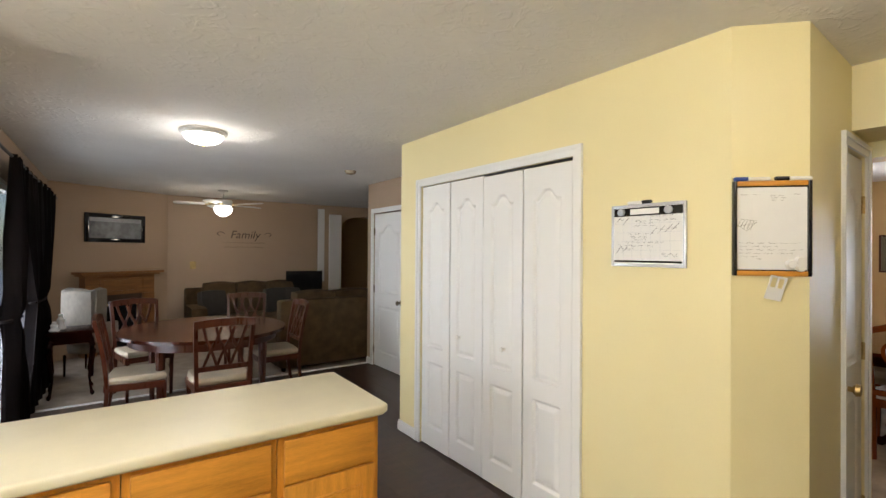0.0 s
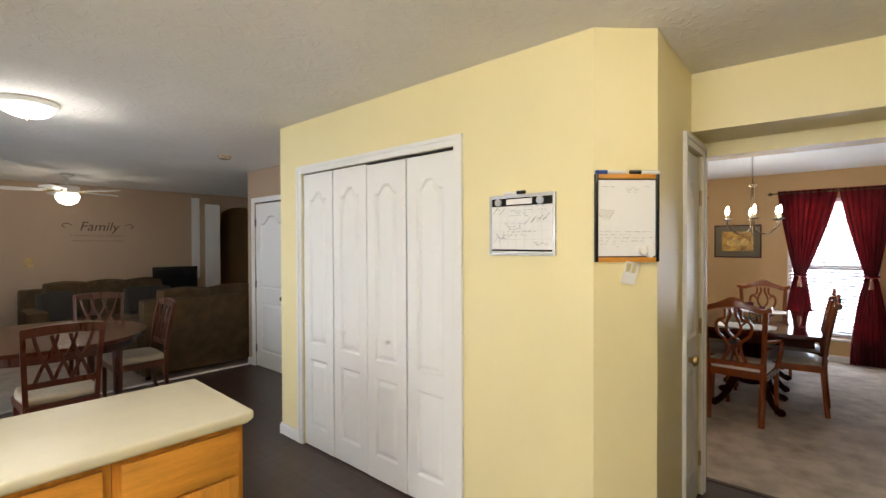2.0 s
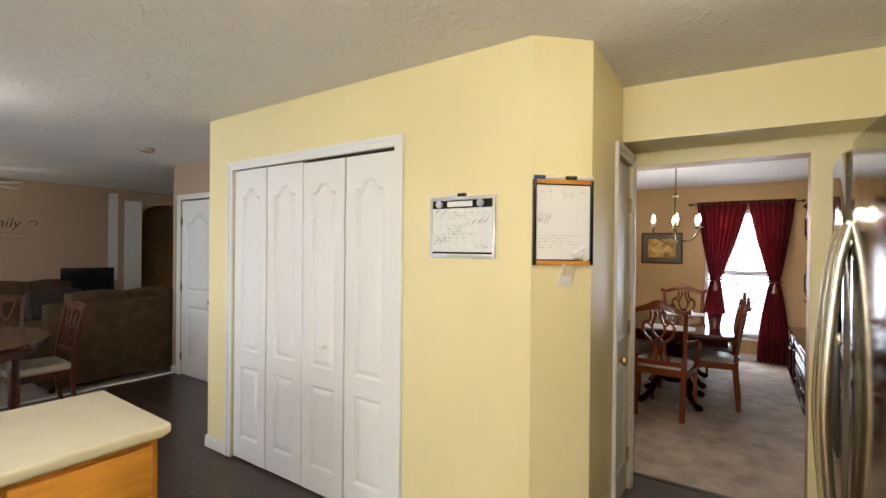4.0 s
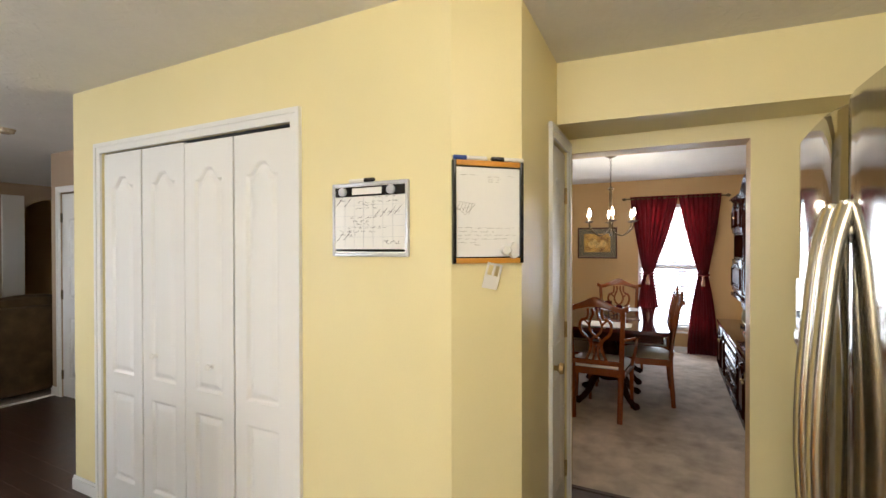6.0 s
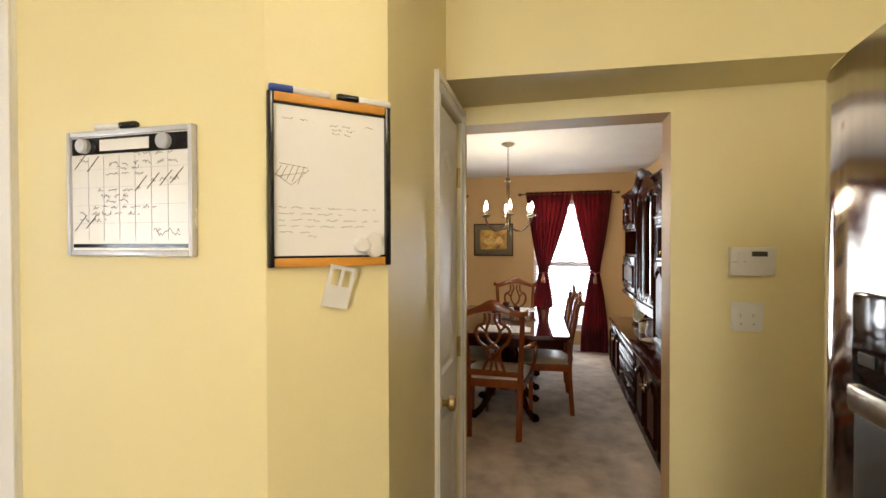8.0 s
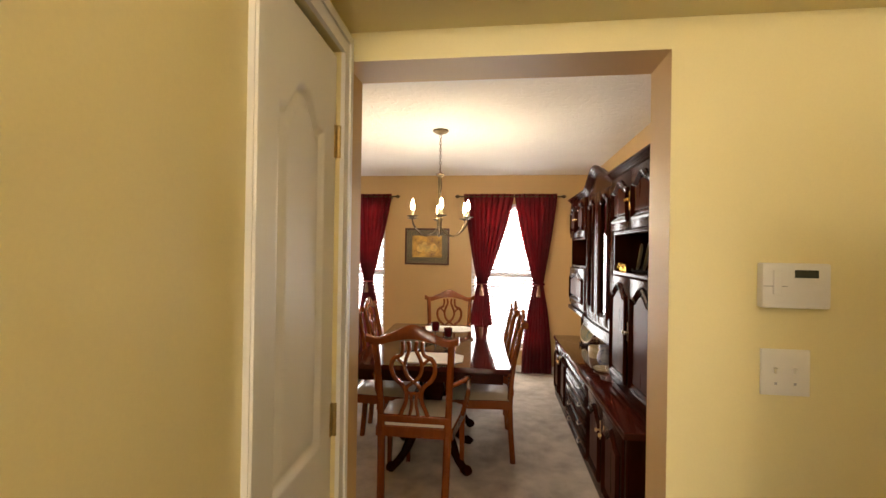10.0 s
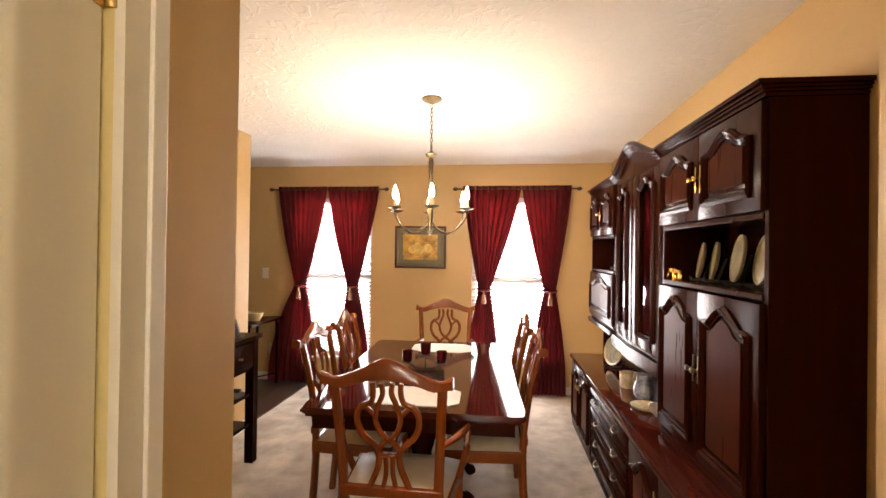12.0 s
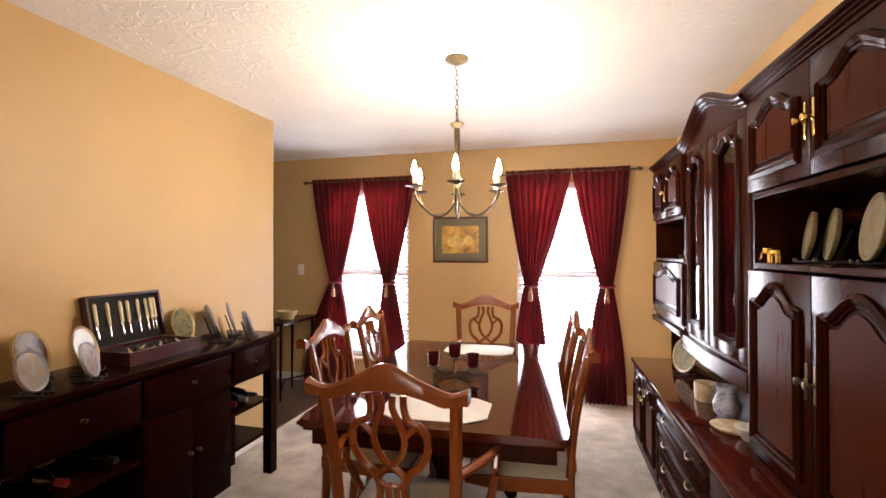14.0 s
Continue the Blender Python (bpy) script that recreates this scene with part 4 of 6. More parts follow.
while z > 2.16:
    link = [(0.008 * math.cos(a), 0, z - 0.016 + 0.016 * math.sin(a)) if k % 2 else (0, 0.008 * math.cos(a), z - 0.016 + 0.016 * math.sin(a)) for a in np.linspace(0, 6.283, 13)]
    part("chain_link", tube(link, 0.0022, sides=5, up=(0.3, 0.5, 0.2)), PEWTER, ch)
    z -= 0.026
    k += 1
part("loop", tube([(0.022 * math.cos(a), 0.0, 2.135 + 0.022 * math.sin(a)) for a in np.linspace(0, 6.283, 19)], 0.003, sides=6, up=(0, 1, 0)), PEWTER, ch, smooth=True)
part("column", lathe([(0.008, 2.115), (0.012, 2.105), (0.036, 2.092), (0.030, 2.08), (0.014, 2.068), (0.016, 2.04), (0.015, 1.98), (0.013, 1.90), (0.016, 1.80), (0.020, 1.70), (0.012, 1.66), (0.016, 1.63), (0.006, 1.60)][::-1], 18), PEWTER, ch, smooth=True)
ARM_R = 0.245
for k in range(6):
    a = radians(60 * k + 11)
    ca, sa = math.cos(a), math.sin(a)
    prof = smooth_path([(0.012, 0, 1.68), (0.06, 0, 1.625), (0.13, 0, 1.605), (0.20, 0, 1.645), (0.240, 0, 1.70), (ARM_R, 0, 1.742)], 5)
    arm = part("arm", tube([(p.x * ca, p.x * sa, p.z) for p in prof], 0.0055, sides=8), PEWTER, ch, smooth=True)
    at = Matrix.Translation((ARM_R * ca, ARM_R * sa, 0))
    part("bobeche", lathe([(0.008, 1.738), (0.042, 1.748), (0.044, 1.752), (0.016, 1.756)], 18, m=at), PEWTER, arm, smooth=True)
    part("candle_sleeve", lathe([(0.012, 1.756), (0.012, 1.800)], 12, m=at), material("ivory_sleeve", (0.75, 0.66, 0.45), 0.4) if k == 0 else bpy.data.materials["ivory_sleeve"], arm, smooth=True)
    bulb = part("bulb", lathe([(0.007, 1.801), (0.013, 1.813), (0.0145, 1.828), (0.010, 1.852), (0.004, 1.874), (0.001, 1.880)], 14, m=at), BULB, arm, "lit candle bulb", smooth=True)
    bulb.visible_shadow = False
    lamp("candle_glow", "POINT", (5.853 + ARM_R * ca, 0.77 + ARM_R * sa, 1.842), 2.4, (1.0, 0.90, 0.73), 0.02)


# ---- dining table and chairs ----
def chair_round(pts, r, flat=0.6, sides=8, up=(0, 1, 0)):
    return tube(smooth_path(pts, 5), r, sides=sides, flat=flat, up=up)


def dining_chair(at, arms, label, group, wood):
    """Pierced-splat chair that faces +y; its back stands at y = -0.22."""
    c = thing("dining_chair", label, "chair", at, group)
    hw = 0.235 if arms else 0.21
    # rear posts run from the foot up into the back, leaning
    for s in (-1, 1):
        pts = [(s * (hw - 0.045), -0.235, 0.0), (s * (hw - 0.04), -0.215, 0.25), (s * (hw - 0.035), -0.21, 0.47), (s * (hw - 0.025), -0.235, 0.72), (s * (hw - 0.012), -0.285, 0.965)]
        part("post", tube(smooth_path(pts, 4), [0.024] * 9 + [0.021] * 8, sides=8, flat=0.85, up=(0, 1, 0)), wood, c, smooth=True)
        leg = [(s * (hw + 0.015), 0.215, 0.0), (s * (hw + 0.012), 0.215, 0.20), (s * (hw + 0.012), 0.215, 0.42)]
        part("leg", tube(smooth_path(leg, 4), [0.018, 0.019, 0.02, 0.021, 0.022, 0.023, 0.024, 0.025, 0.026], sides=4, up=(0, 1, 0)), wood, c)
    # serpentine crest rail with turned-out ears
    n = 28
    crest = bmesh.new()
    rings = []
    for k in range(n + 1):
        u = k / n * 2 - 1
        x = u * (hw + (0.032 if arms else 0.040))
        zc = 0.972 + 0.046 * math.exp(-(u / 0.40) ** 2) - 0.014 * math.exp(-((abs(u) - 0.74) / 0.16) ** 2) + 0.006 * math.exp(-((abs(u) - 1.0) / 0.10) ** 2)
        hh = 0.026 + 0.020 * math.exp(-(u / 0.30) ** 2) - 0.006 * math.exp(-((abs(u) - 0.84) / 0.10) ** 2)
        th = 0.015 + 0.009 * math.exp(-((abs(u) - 1.0) / 0.12) ** 2)
        y = -0.288 - 0.014 * (1 - u * u) - 0.014 * max(0.0, abs(u) - 0.8) / 0.2
        rings.append([crest.verts.new((x, y + dy * th, zc + dz * hh)) for dy, dz in ((-1, -0.8), (1, -0.8), (1, 0.6), (0.4, 1), (-0.4, 1), (-1, 0.6))])
    for a, b in zip(rings, rings[1:]):
        for q in range(6):
            crest.faces.new((a[q], a[(q + 1) % 6], b[(q + 1) % 6], b[q]))
    crest.faces.new(rings[0][::-1])
    crest.faces.new(rings[-1])
    part("crest_rail", crest, wood, c, "carved serpentine crest rail", smooth=True)
    # pierced splat: interlaced straps
    sp = bmesh.new()

    def strap(pts, r=0.013):
        tube(smooth_path([(x, -0.222 - 0.075 * max(0, (z - 0.5) / 0.46) ** 1.3, z) for x, z in pts], 5), r, sp, sides=6, flat=0.75, up=(0, 1, 0))

    for s in (-1, 1):
        strap([(s * 0.058, 0.965), (s * 0.056, 0.925), (s * 0.066, 0.885), (s * 0.100, 0.868)], 0.012)
        strap([(s * 0.098, 0.872), (s * 0.124, 0.838), (s * 0.126, 0.785), (s * 0.104, 0.735), (s * 0.066, 0.700), (s * 0.044, 0.655), (s * 0.048, 0.60), (s * 0.070, 0.545), (s * 0.088, 0.50)], 0.014)
        strap([(s * 0.024, 0.965), (s * 0.018, 0.92), (s * 0.040, 0.865), (s * 0.052, 0.810), (s * 0.034, 0.755), (0.0, 0.722), (-s * 0.034, 0.695), (-s * 0.050, 0.665)], 0.012)
        strap([(s * 0.098, 0.868), (s * 0.066, 0.838), (s * 0.046, 0.815)], 0.010)
        strap([(s * 0.016, 0.655), (s * 0.014, 0.58), (s * 0.030, 0.50)], 0.011)
        strap([(s * 0.046, 0.668), (s * 0.020, 0.650), (0.0, 0.655)], 0.010)
    part("splat", sp, wood, c, "pierced splat of interlaced straps", smooth=True)
    box_r = bmesh.new()
    for r in ((-hw + 0.02, -0.235, 0.475, hw - 0.02, -0.205, 0.515),):
        box(box_r, *r, bevel=0.004)
    part("shoe_rail", box_r, wood, c)
    fr = prism([(-hw + 0.005, -0.22), (hw - 0.005, -0.22), (hw + 0.035, 0.235), (-hw - 0.035, 0.235)], 0.385, 0.445, bevel=0.004)
    part("seat_frame", fr, wood, c)
    st = bmesh.new()
    rows = []
    for j in range(9):
        v = j / 8
        row = []
        for i in range(11):
            u = i / 10 * 2 - 1
            w = (hw - 0.012) + 0.035 * v
            puff = (1 - abs(u) ** 5) * (1 - abs(2 * v - 1) ** 5)
            row.append(st.verts.new((u * w, -0.20 + 0.425 * v, 0.4455 + 0.045 * puff ** 0.5)))
        rows.append(row)
    for a, b in zip(rows, rows[1:]):
        for i in range(10):
            st.faces.new((a[i], a[i + 1], b[i + 1], b[i]))
    part("seat", st, SEATCREAM, c, "pale upholstered drop-in seat", smooth=True)
    if arms:
        for s in (-1, 1):
            pts = [(s * (hw - 0.03), -0.235, 0.70), (s * (hw + 0.03), -0.10, 0.695), (s * (hw + 0.062), 0.04, 0.69), (s * (hw + 0.045), 0.145, 0.675), (s * (hw + 0.015), 0.155, 0.655)]
            part("armrest", tube(smooth_path(pts, 5), 0.021, sides=8, flat=0.7), wood, c, "scrolled open arm", smooth=True)
            pts = [(s * (hw + 0.02), 0.09, 0.43), (s * (hw + 0.045), 0.06, 0.52), (s * (hw + 0.062), 0.03, 0.60), (s * (hw + 0.06), 0.055, 0.685)]
            part("arm_post", tube(smooth_path(pts, 4), 0.016, sides=8), wood, c, smooth=True)
    return c


CG = "chairs round the dining table"
ARML = "reddish wood armchair with pierced splat and pale upholstered seat"
SIDEL = "reddish wood side chair with pierced splat and pale seat"
TROT = 2.6
dining_chair(pose(5.125, 0.768, 0.004, 0, 0, -90), True, ARML, CG, CHAIRWOOD)
dining_chair(pose(6.90, 0.80, 0.004, 0, 0, 97), True, ARML, CG, CHAIRWOOD)
dining_chair(pose(5.69, 0.415, 0.004, 0, 0, 1), False, SIDEL, CG, CHAIRWOOD)
dining_chair(pose(6.30, 0.455, 0.004, 0, 0, 3), False, SIDEL, CG, CHAIRWOOD)
dining_chair(pose(5.66, 1.125, 0.004, 0, 0, 181), False, SIDEL, CG, CHAIRWOOD)
dining_chair(pose(6.26, 1.15, 0.004, 0, 0, 183), False, SIDEL, CG, CHAIRWOOD)

TABLE = pose(5.95, 0.766, 0.004, 0, 0, TROT)
tb = thing("dining_table", "polished dark cherry pedestal dining table", "dining table", TABLE)
L2, W2 = 0.84, 0.528


def ogee_outline(lx, ly, dip=0.012, n=10):
    """A rectangle whose sides bow in a shallow serpentine, with small rounded corners."""
    pts = []
    for ax, ay, bx, by in ((-lx, -ly, lx, -ly), (lx, -ly, lx, ly), (lx, ly, -lx, ly), (-lx, ly, -lx, -ly)):
        ln = math.hypot(bx - ax, by - ay)
        nx, ny = -(by - ay) / ln, (bx - ax) / ln
        for k in range(n):
            u = (k + 0.5) / n
            q = dip * (0.5 - 0.5 * math.cos(4 * math.pi * u)) if u < 0.25 or u > 0.75 else dip * 1.0
            q = q if 0.05 < u < 0.95 else 0.004
            pts.append((ax + (bx - ax) * u + nx * q, ay + (by - ay) * u + ny * q))
        pts.append((bx - 0.006 * (1 if bx > 0 else -1), by - 0.006 * (1 if by > 0 else -1)))
    return pts


top = prism(ogee_outline(L2, W2), 0.722, 0.752)
bmesh.ops.bevel(top, geom=[e for e in top.edges if abs(e.verts[0].co.z - e.verts[1].co.z) < 1e-4], offset=0.009, segments=3, affect="EDGES")
part("tabletop", top, CHERRY_TOP, tb, "mirror-polished cherry top", smooth=True)
part("edge_moulding", prism(ogee_outline(L2 - 0.018, W2 - 0.018), 0.706, 0.7215), CHERRY, tb)
part("apron", boxes((-L2 + 0.05, -W2 + 0.05, 0.642, L2 - 0.05, -W2 + 0.075, 0.7055), (-L2 + 0.05, W2 - 0.075, 0.642, L2 - 0.05, W2 - 0.05, 0.7055), (-L2 + 0.05, -W2 + 0.075, 0.642, -L2 + 0.075, W2 - 0.075, 0.7055), (L2 - 0.075, -W2 + 0.075, 0.642, L2 - 0.05, W2 - 0.075, 0.7055)), CHERRY, tb)
for sx in (-0.42, 0.42):
    ped = part("pedestal", lathe([(0.085, 0.20), (0.10, 0.24), (0.07, 0.30), (0.055, 0.40), (0.085, 0.50), (0.06, 0.58), (0.12, 0.68), (0.12, 0.72)], 20, m=Matrix.Translation((sx, 0, 0))), CHERRY, tb, smooth=True)
    for a in (45, 135, 225, 315):
        ca, sa = math.cos(radians(a)), math.sin(radians(a))
        pts = smooth_path([(sx + 0.05 * ca, 0.05 * sa, 0.26), (sx + 0.15 * ca, 0.15 * sa, 0.24), (sx + 0.25 * ca, 0.25 * sa, 0.10), (sx + 0.34 * ca, 0.34 * sa, 0.035), (sx + 0.37 * ca, 0.37 * sa, 0.045)], 4)
        part("foot", tube(pts, [0.034] * 8 + [0.028] * 5 + [0.034] * 4, sides=8), CHERRY, ped, "carved scroll foot", smooth=True)
# placemats, octagonal
LACE = material("white_linen", (0.80, 0.78, 0.74), 0.8, vary=0.05, scale=20, grain=300, bump=0.4)
for lx in (-0.60, 0.60):
    mt = prism([(-0.15, -0.15), (-0.09, -0.225), (0.09, -0.225), (0.15, -0.15), (0.15, 0.15), (0.09, 0.225), (-0.09, 0.225), (-0.15, 0.15)], 0.0, 0.004)
    solid("placemat", mt, LACE, "white octagonal linen placemat on the table", "placemat", TABLE @ pose(lx + (-0.02 if lx > 0 else 0.0), 0.01 if lx < 0 else -0.02, 0.753), "placemats on the table")
# candle holder with three red glasses
REDWAX = material("red_glass_body", (0.10, 0.006, 0.01), 0.1, vary=0.1, coat=0.6)
cs = thing("candle_holder", "wrought iron scroll candle holder with three red glass cups", "candle holder", TABLE @ pose(-0.09, 0.03, 0.7535))
IRON = material("black_iron", (0.02, 0.018, 0.018), 0.45, metal=0.6, vary=0.2)
for k, (hx, hy, hz) in enumerate(((-0.02, 0.105, 0.050), (0.03, 0.0, 0.085), (-0.02, -0.105, 0.050))):
    pts = smooth_path([(0.0, 0.0, 0.004), (hx * 0.5, hy * 0.35, 0.012), (hx * 0.8, hy * 0.75, 0.03), (hx, hy, hz)], 5)
    part("scroll", tube(pts, 0.004, sides=6), IRON, cs, smooth=True)
    part("scroll", tube(smooth_path([(hx, hy, hz * 0.3), (hx + 0.03, hy * 0.8, 0.03), (hx + 0.05, hy * 0.5, 0.004), (hx + 0.02, hy * 0.35, 0.02)], 5), 0.0035, sides=6), IRON, cs, smooth=True)
    part("saucer", lathe([(0.01, hz), (0.032, hz + 0.003), (0.034, hz + 0.006)], 16, m=Matrix.Translation((hx, hy, 0))), IRON, cs, smooth=True)
    part("glass_cup", lathe([(0.024, hz + 0.007), (0.030, hz + 0.02), (0.034, hz + 0.075), (0.031, hz + 0.075), (0.027, hz + 0.03)], 18, m=Matrix.Translation((hx, hy, 0))), REDWAX, cs, "dark red glass cup", smooth=True)

# ---- wall unit ----
HU = pose(7.165, -0.44, 0, 0, 0, 181.2)
hu = thing("wall_unit", "dark cherry wall unit with arched doors, vitrine and drawers", "wall unit", HU)
XM0, XM1, XE = 0.775, 1.675, 2.58
D = 0.28


def scaled(outline, dx, dz):
    """An outline drawn in by dx at the sides and dz at head and foot."""
    xs, zs = [p[0] for p in outline], [p[1] for p in outline]
    cx, cz, w, h = (min(xs) + max(xs)) / 2, (min(zs) + max(zs)) / 2, max(xs) - min(xs), max(zs) - min(zs)
    return [(cx + (x - cx) * (1 - 2 * dx / w), cz + (z - cz) * (1 - 2 * dz / h)) for x, z in outline]


def ring_moulding(outline, at, radius):
    loop = [(x, at, z) for x, z in outline]
    return tube(loop + loop[:2], radius, sides=6, up=(0, 1, 0))


def plate_door(parent, x0, x1, z0, z1, rise, at, handle_x=None, handle_z=None, hm=BRASS, inset=0.058):
    """A cherry door: flat frame, two stepped arched mouldings and a raised field with lamplight in its colour."""
    d = part("cabinet_door", boxes((x0 + 0.002, at - 0.020, z0 + 0.002, x1 - 0.002, at - 0.001, z1 - 0.002), bevel=0.003), CHERRY, parent, "cherry door with arched moulding", smooth=True)
    ins = min(inset, (x1 - x0) * 0.17)
    out = cathedral(x0 + ins, x1 - ins, z0 + ins, z1 - ins * 0.8, rise, power=0.7)
    part("moulding", ring_moulding(out, at - 0.023, 0.014), CHERRY, d, smooth=True)
    part("inner_bead", ring_moulding(scaled(out, 0.017, 0.017), at - 0.021, 0.008), CHERRY, d, smooth=True)
    field = prism(scaled(out, 0.040, 0.040), 0, 0.006, m=Matrix.Translation((0, at - 0.0203, 0)) @ XZ, bevel=0.004)
    part("panel_field", field, CHERRY_LIT, d, "raised field, lighter and redder for the lamplight on it")
    if handle_x is not None:
        hb = boxes((handle_x - 0.007, at - 0.024, handle_z - 0.055, handle_x + 0.007, at - 0.0205, handle_z + 0.055), bevel=0.002)
        part("pull", hb, hm, d, "brass backplate and pull", smooth=True)
        part("pull_knob", knob(0.012, 0.030, Matrix.Translation((handle_x, at - 0.0245, handle_z))), hm, d, smooth=True)
    return d


# base cabinet: long low carcase on a plinth, polished top board
YB, ZB = -0.140, 0.622
part("base_carcase", boxes((-0.030, YB, 0.05, XE, D, ZB - 0.0365)), CHERRY, hu)
part("plinth", boxes((-0.035, YB - 0.006, 0.004, XE + 0.004, D, 0.0495), bevel=0.004), CHERRY, hu)
for x in (-0.030, 0.775, 1.655, XE - 0.045):
    part("base_stile", boxes((x, YB - 0.012, 0.0505, x + 0.045, YB - 0.0005, ZB - 0.037), bevel=0.003), CHERRY, hu)
part("base_top", boxes((-0.045, YB - 0.030, ZB - 0.036, XE + 0.012, D, ZB), bevel=0.010), CHERRY_TOP, hu, "polished base top", smooth=True)
for x0, x1, hx in ((0.018, 0.395, 0.36), (0.395, 0.772, 0.43)):
    plate_door(hu, x0, x1, 0.075, 0.575, 0.055, YB, hx, 0.44)
for k in range(4):
    z0 = 0.064 + k * 0.131
    dr = part("drawer", boxes((0.824, YB - 0.020, z0, 1.652, YB - 0.001, z0 + 0.124), bevel=0.004), CHERRY, hu, "cherry drawer front with stepped mouldings", smooth=True)
    for za, r in ((0.014, 0.010), (0.034, 0.006), (0.090, 0.006), (0.110, 0.010)):
        part("moulding", tube([(0.838, YB - 0.023, z0 + za), (1.638, YB - 0.023, z0 + za)], r, sides=6, up=(0, 1, 0)), CHERRY, dr, smooth=True)
    for hx in (1.02, 1.46):
        part("bail_pull", tube(smooth_path([(hx - 0.04, YB - 0.022, z0 + 0.072), (hx - 0.03, YB - 0.040, z0 + 0.058), (hx, YB - 0.044, z0 + 0.052), (hx + 0.03, YB - 0.040, z0 + 0.058), (hx + 0.04, YB - 0.022, z0 + 0.072)], 3), 0.004, sides=6), PEWTER, dr, "dark bail pull", smooth=True)
for x0, x1, hx in ((1.703, 2.118, 2.075), (2.118, 2.532, 2.16)):
    plate_door(hu, x0, x1, 0.075, 0.575, 0.060, YB, hx, 0.44)

ZT = 1.985


def tower(parent_name, x0, x1, z0, label):
    """An upper module: sides, back, boards and a face rail, open between."""
    t = part(parent_name, boxes((x0 + 0.022, D - 0.015, z0, x1 - 0.022, D, ZT)), CHERRY, hu, label)
    for xa in (x0, x1 - 0.022):
        part("side_panel", boxes((xa, 0, z0, xa + 0.022, D, ZT)), CHERRY, t)
    part("top_board", boxes((x0 + 0.022, 0, ZT - 0.03, x1 - 0.022, D - 0.015, ZT)), CHERRY, t)
    for z in (1.610, 1.350, z0):
        part("shelf", boxes((x0 + 0.022, -0.006, z, x1 - 0.022, D - 0.015, z + 0.022), bevel=0.004), CHERRY, t)
    return t


def crown(x0, x1, parent, wrap_end=False):
    bm = bmesh.new()
    for dy, z0, z1 in ((0.008, 0.001, 0.014), (0.018, 0.0145, 0.024), (0.026, 0.0245, 0.034), (0.038, 0.0345, 0.050)):
        box(bm, x0, -dy - 0.010, ZT + z0, x1 + (dy * 0.7 if wrap_end else 0), D, ZT + z1, bevel=0.003)
    part("crown_moulding", bm, CHERRY, parent, "stepped crown moulding", smooth=True)


near = tower("tall_module", XM1, XE, ZB + 0.001, "")
crown(XM1, XE, near, True)
mid_x = (XM1 + XE) / 2
for x0, x1, s in ((XM1 + 0.008, mid_x, 1), (mid_x, XE - 0.008, -1)):
    hx = mid_x - 0.024 * s
    plate_door(hu, x0, x1, 1.634, ZT - 0.004, 0.055, 0.0, hx, 1.80, hm=GOLD)
    plate_door(hu, x0, x1, 0.665, 1.345, 0.065, 0.0, hx, 1.03, hm=PEWTER)
far = tower("far_module", 0.0, XM0, 0.955, "")
crown(0.0, XM0, far)
fm = XM0 / 2
for x0, x1, s in ((0.008, fm, 1), (fm, XM0 - 0.008, -1)):
    plate_door(hu, x0, x1, 1.634, ZT - 0.004, 0.050, 0.0, fm - 0.02 * s, 1.80, hm=GOLD)
plate_door(hu, 0.008, XM0 - 0.008, 0.98, 1.345, 0.05, 0.0)
part("tray_moulding", boxes((-0.004, -0.030, 0.918, XM0 - 0.002, D, 0.9545), bevel=0.008), CHERRY, hu, "moulded lower edge", smooth=True)
part("recess_panel", boxes((0.0, 0.10, ZB + 0.001, 0.022, D, 0.917), (0.0225, D - 0.016, ZB + 0.001, XM1 - 0.001, D - 0.002, 0.864)), CHERRY, hu)
# vitrine: two glazed doors meeting at a slight ridge, under an arched crest
AX, CY = (XM0 + XM1) / 2, -0.019
ring = [(XM0 + 0.001, -0.004), (AX, CY), (XM1 - 0.001, -0.004), (XM1 - 0.001, D), (XM0 + 0.001, D)]
vit = part("vitrine", prism(ring, 0.940, 0.962), CHERRY, hu, "glazed vitrine with two doors")
tray = prism([(XM0 + 0.001, -0.022), (AX, CY - 0.022), (XM1 - 0.001, -0.022), (XM1 - 0.001, D - 0.02), (XM0 + 0.001, D - 0.02)], 0.866, 0.9395, bevel=0.008)
part("tray_moulding", tray, CHERRY, vit, "moulded lower edge", smooth=True)
part("cap_board", prism(ring, 1.955, 2.02), CHERRY, vit)
part("back_panel", boxes((XM0 + 0.001, D - 0.016, 0.963, XM1 - 0.001, D - 0.001, 1.954)), CHERRY, vit)
for z in (1.30, 1.62):
    shelf = part("glass_shelf", prism([(XM0 + 0.03, 0.03), (AX, CY + 0.035), (XM1 - 0.03, 0.03), (XM1 - 0.03, D - 0.02), (XM0 + 0.03, D - 0.02)], z, z + 0.006), CLEAR, vit, "clear glass shelf")
    shelf.visible_shadow = False


def crest_z(x):
    """Height of the arched crest along the vitrine."""
    u = min(1.0, max(0.0, (x - XM0) / (XM1 - XM0)))
    w = 1 - abs(2 * u - 1)
    return 2.035 + 0.115 * (w * w * (3 - 2 * w)) + 0.014 * math.sin(math.pi * u)


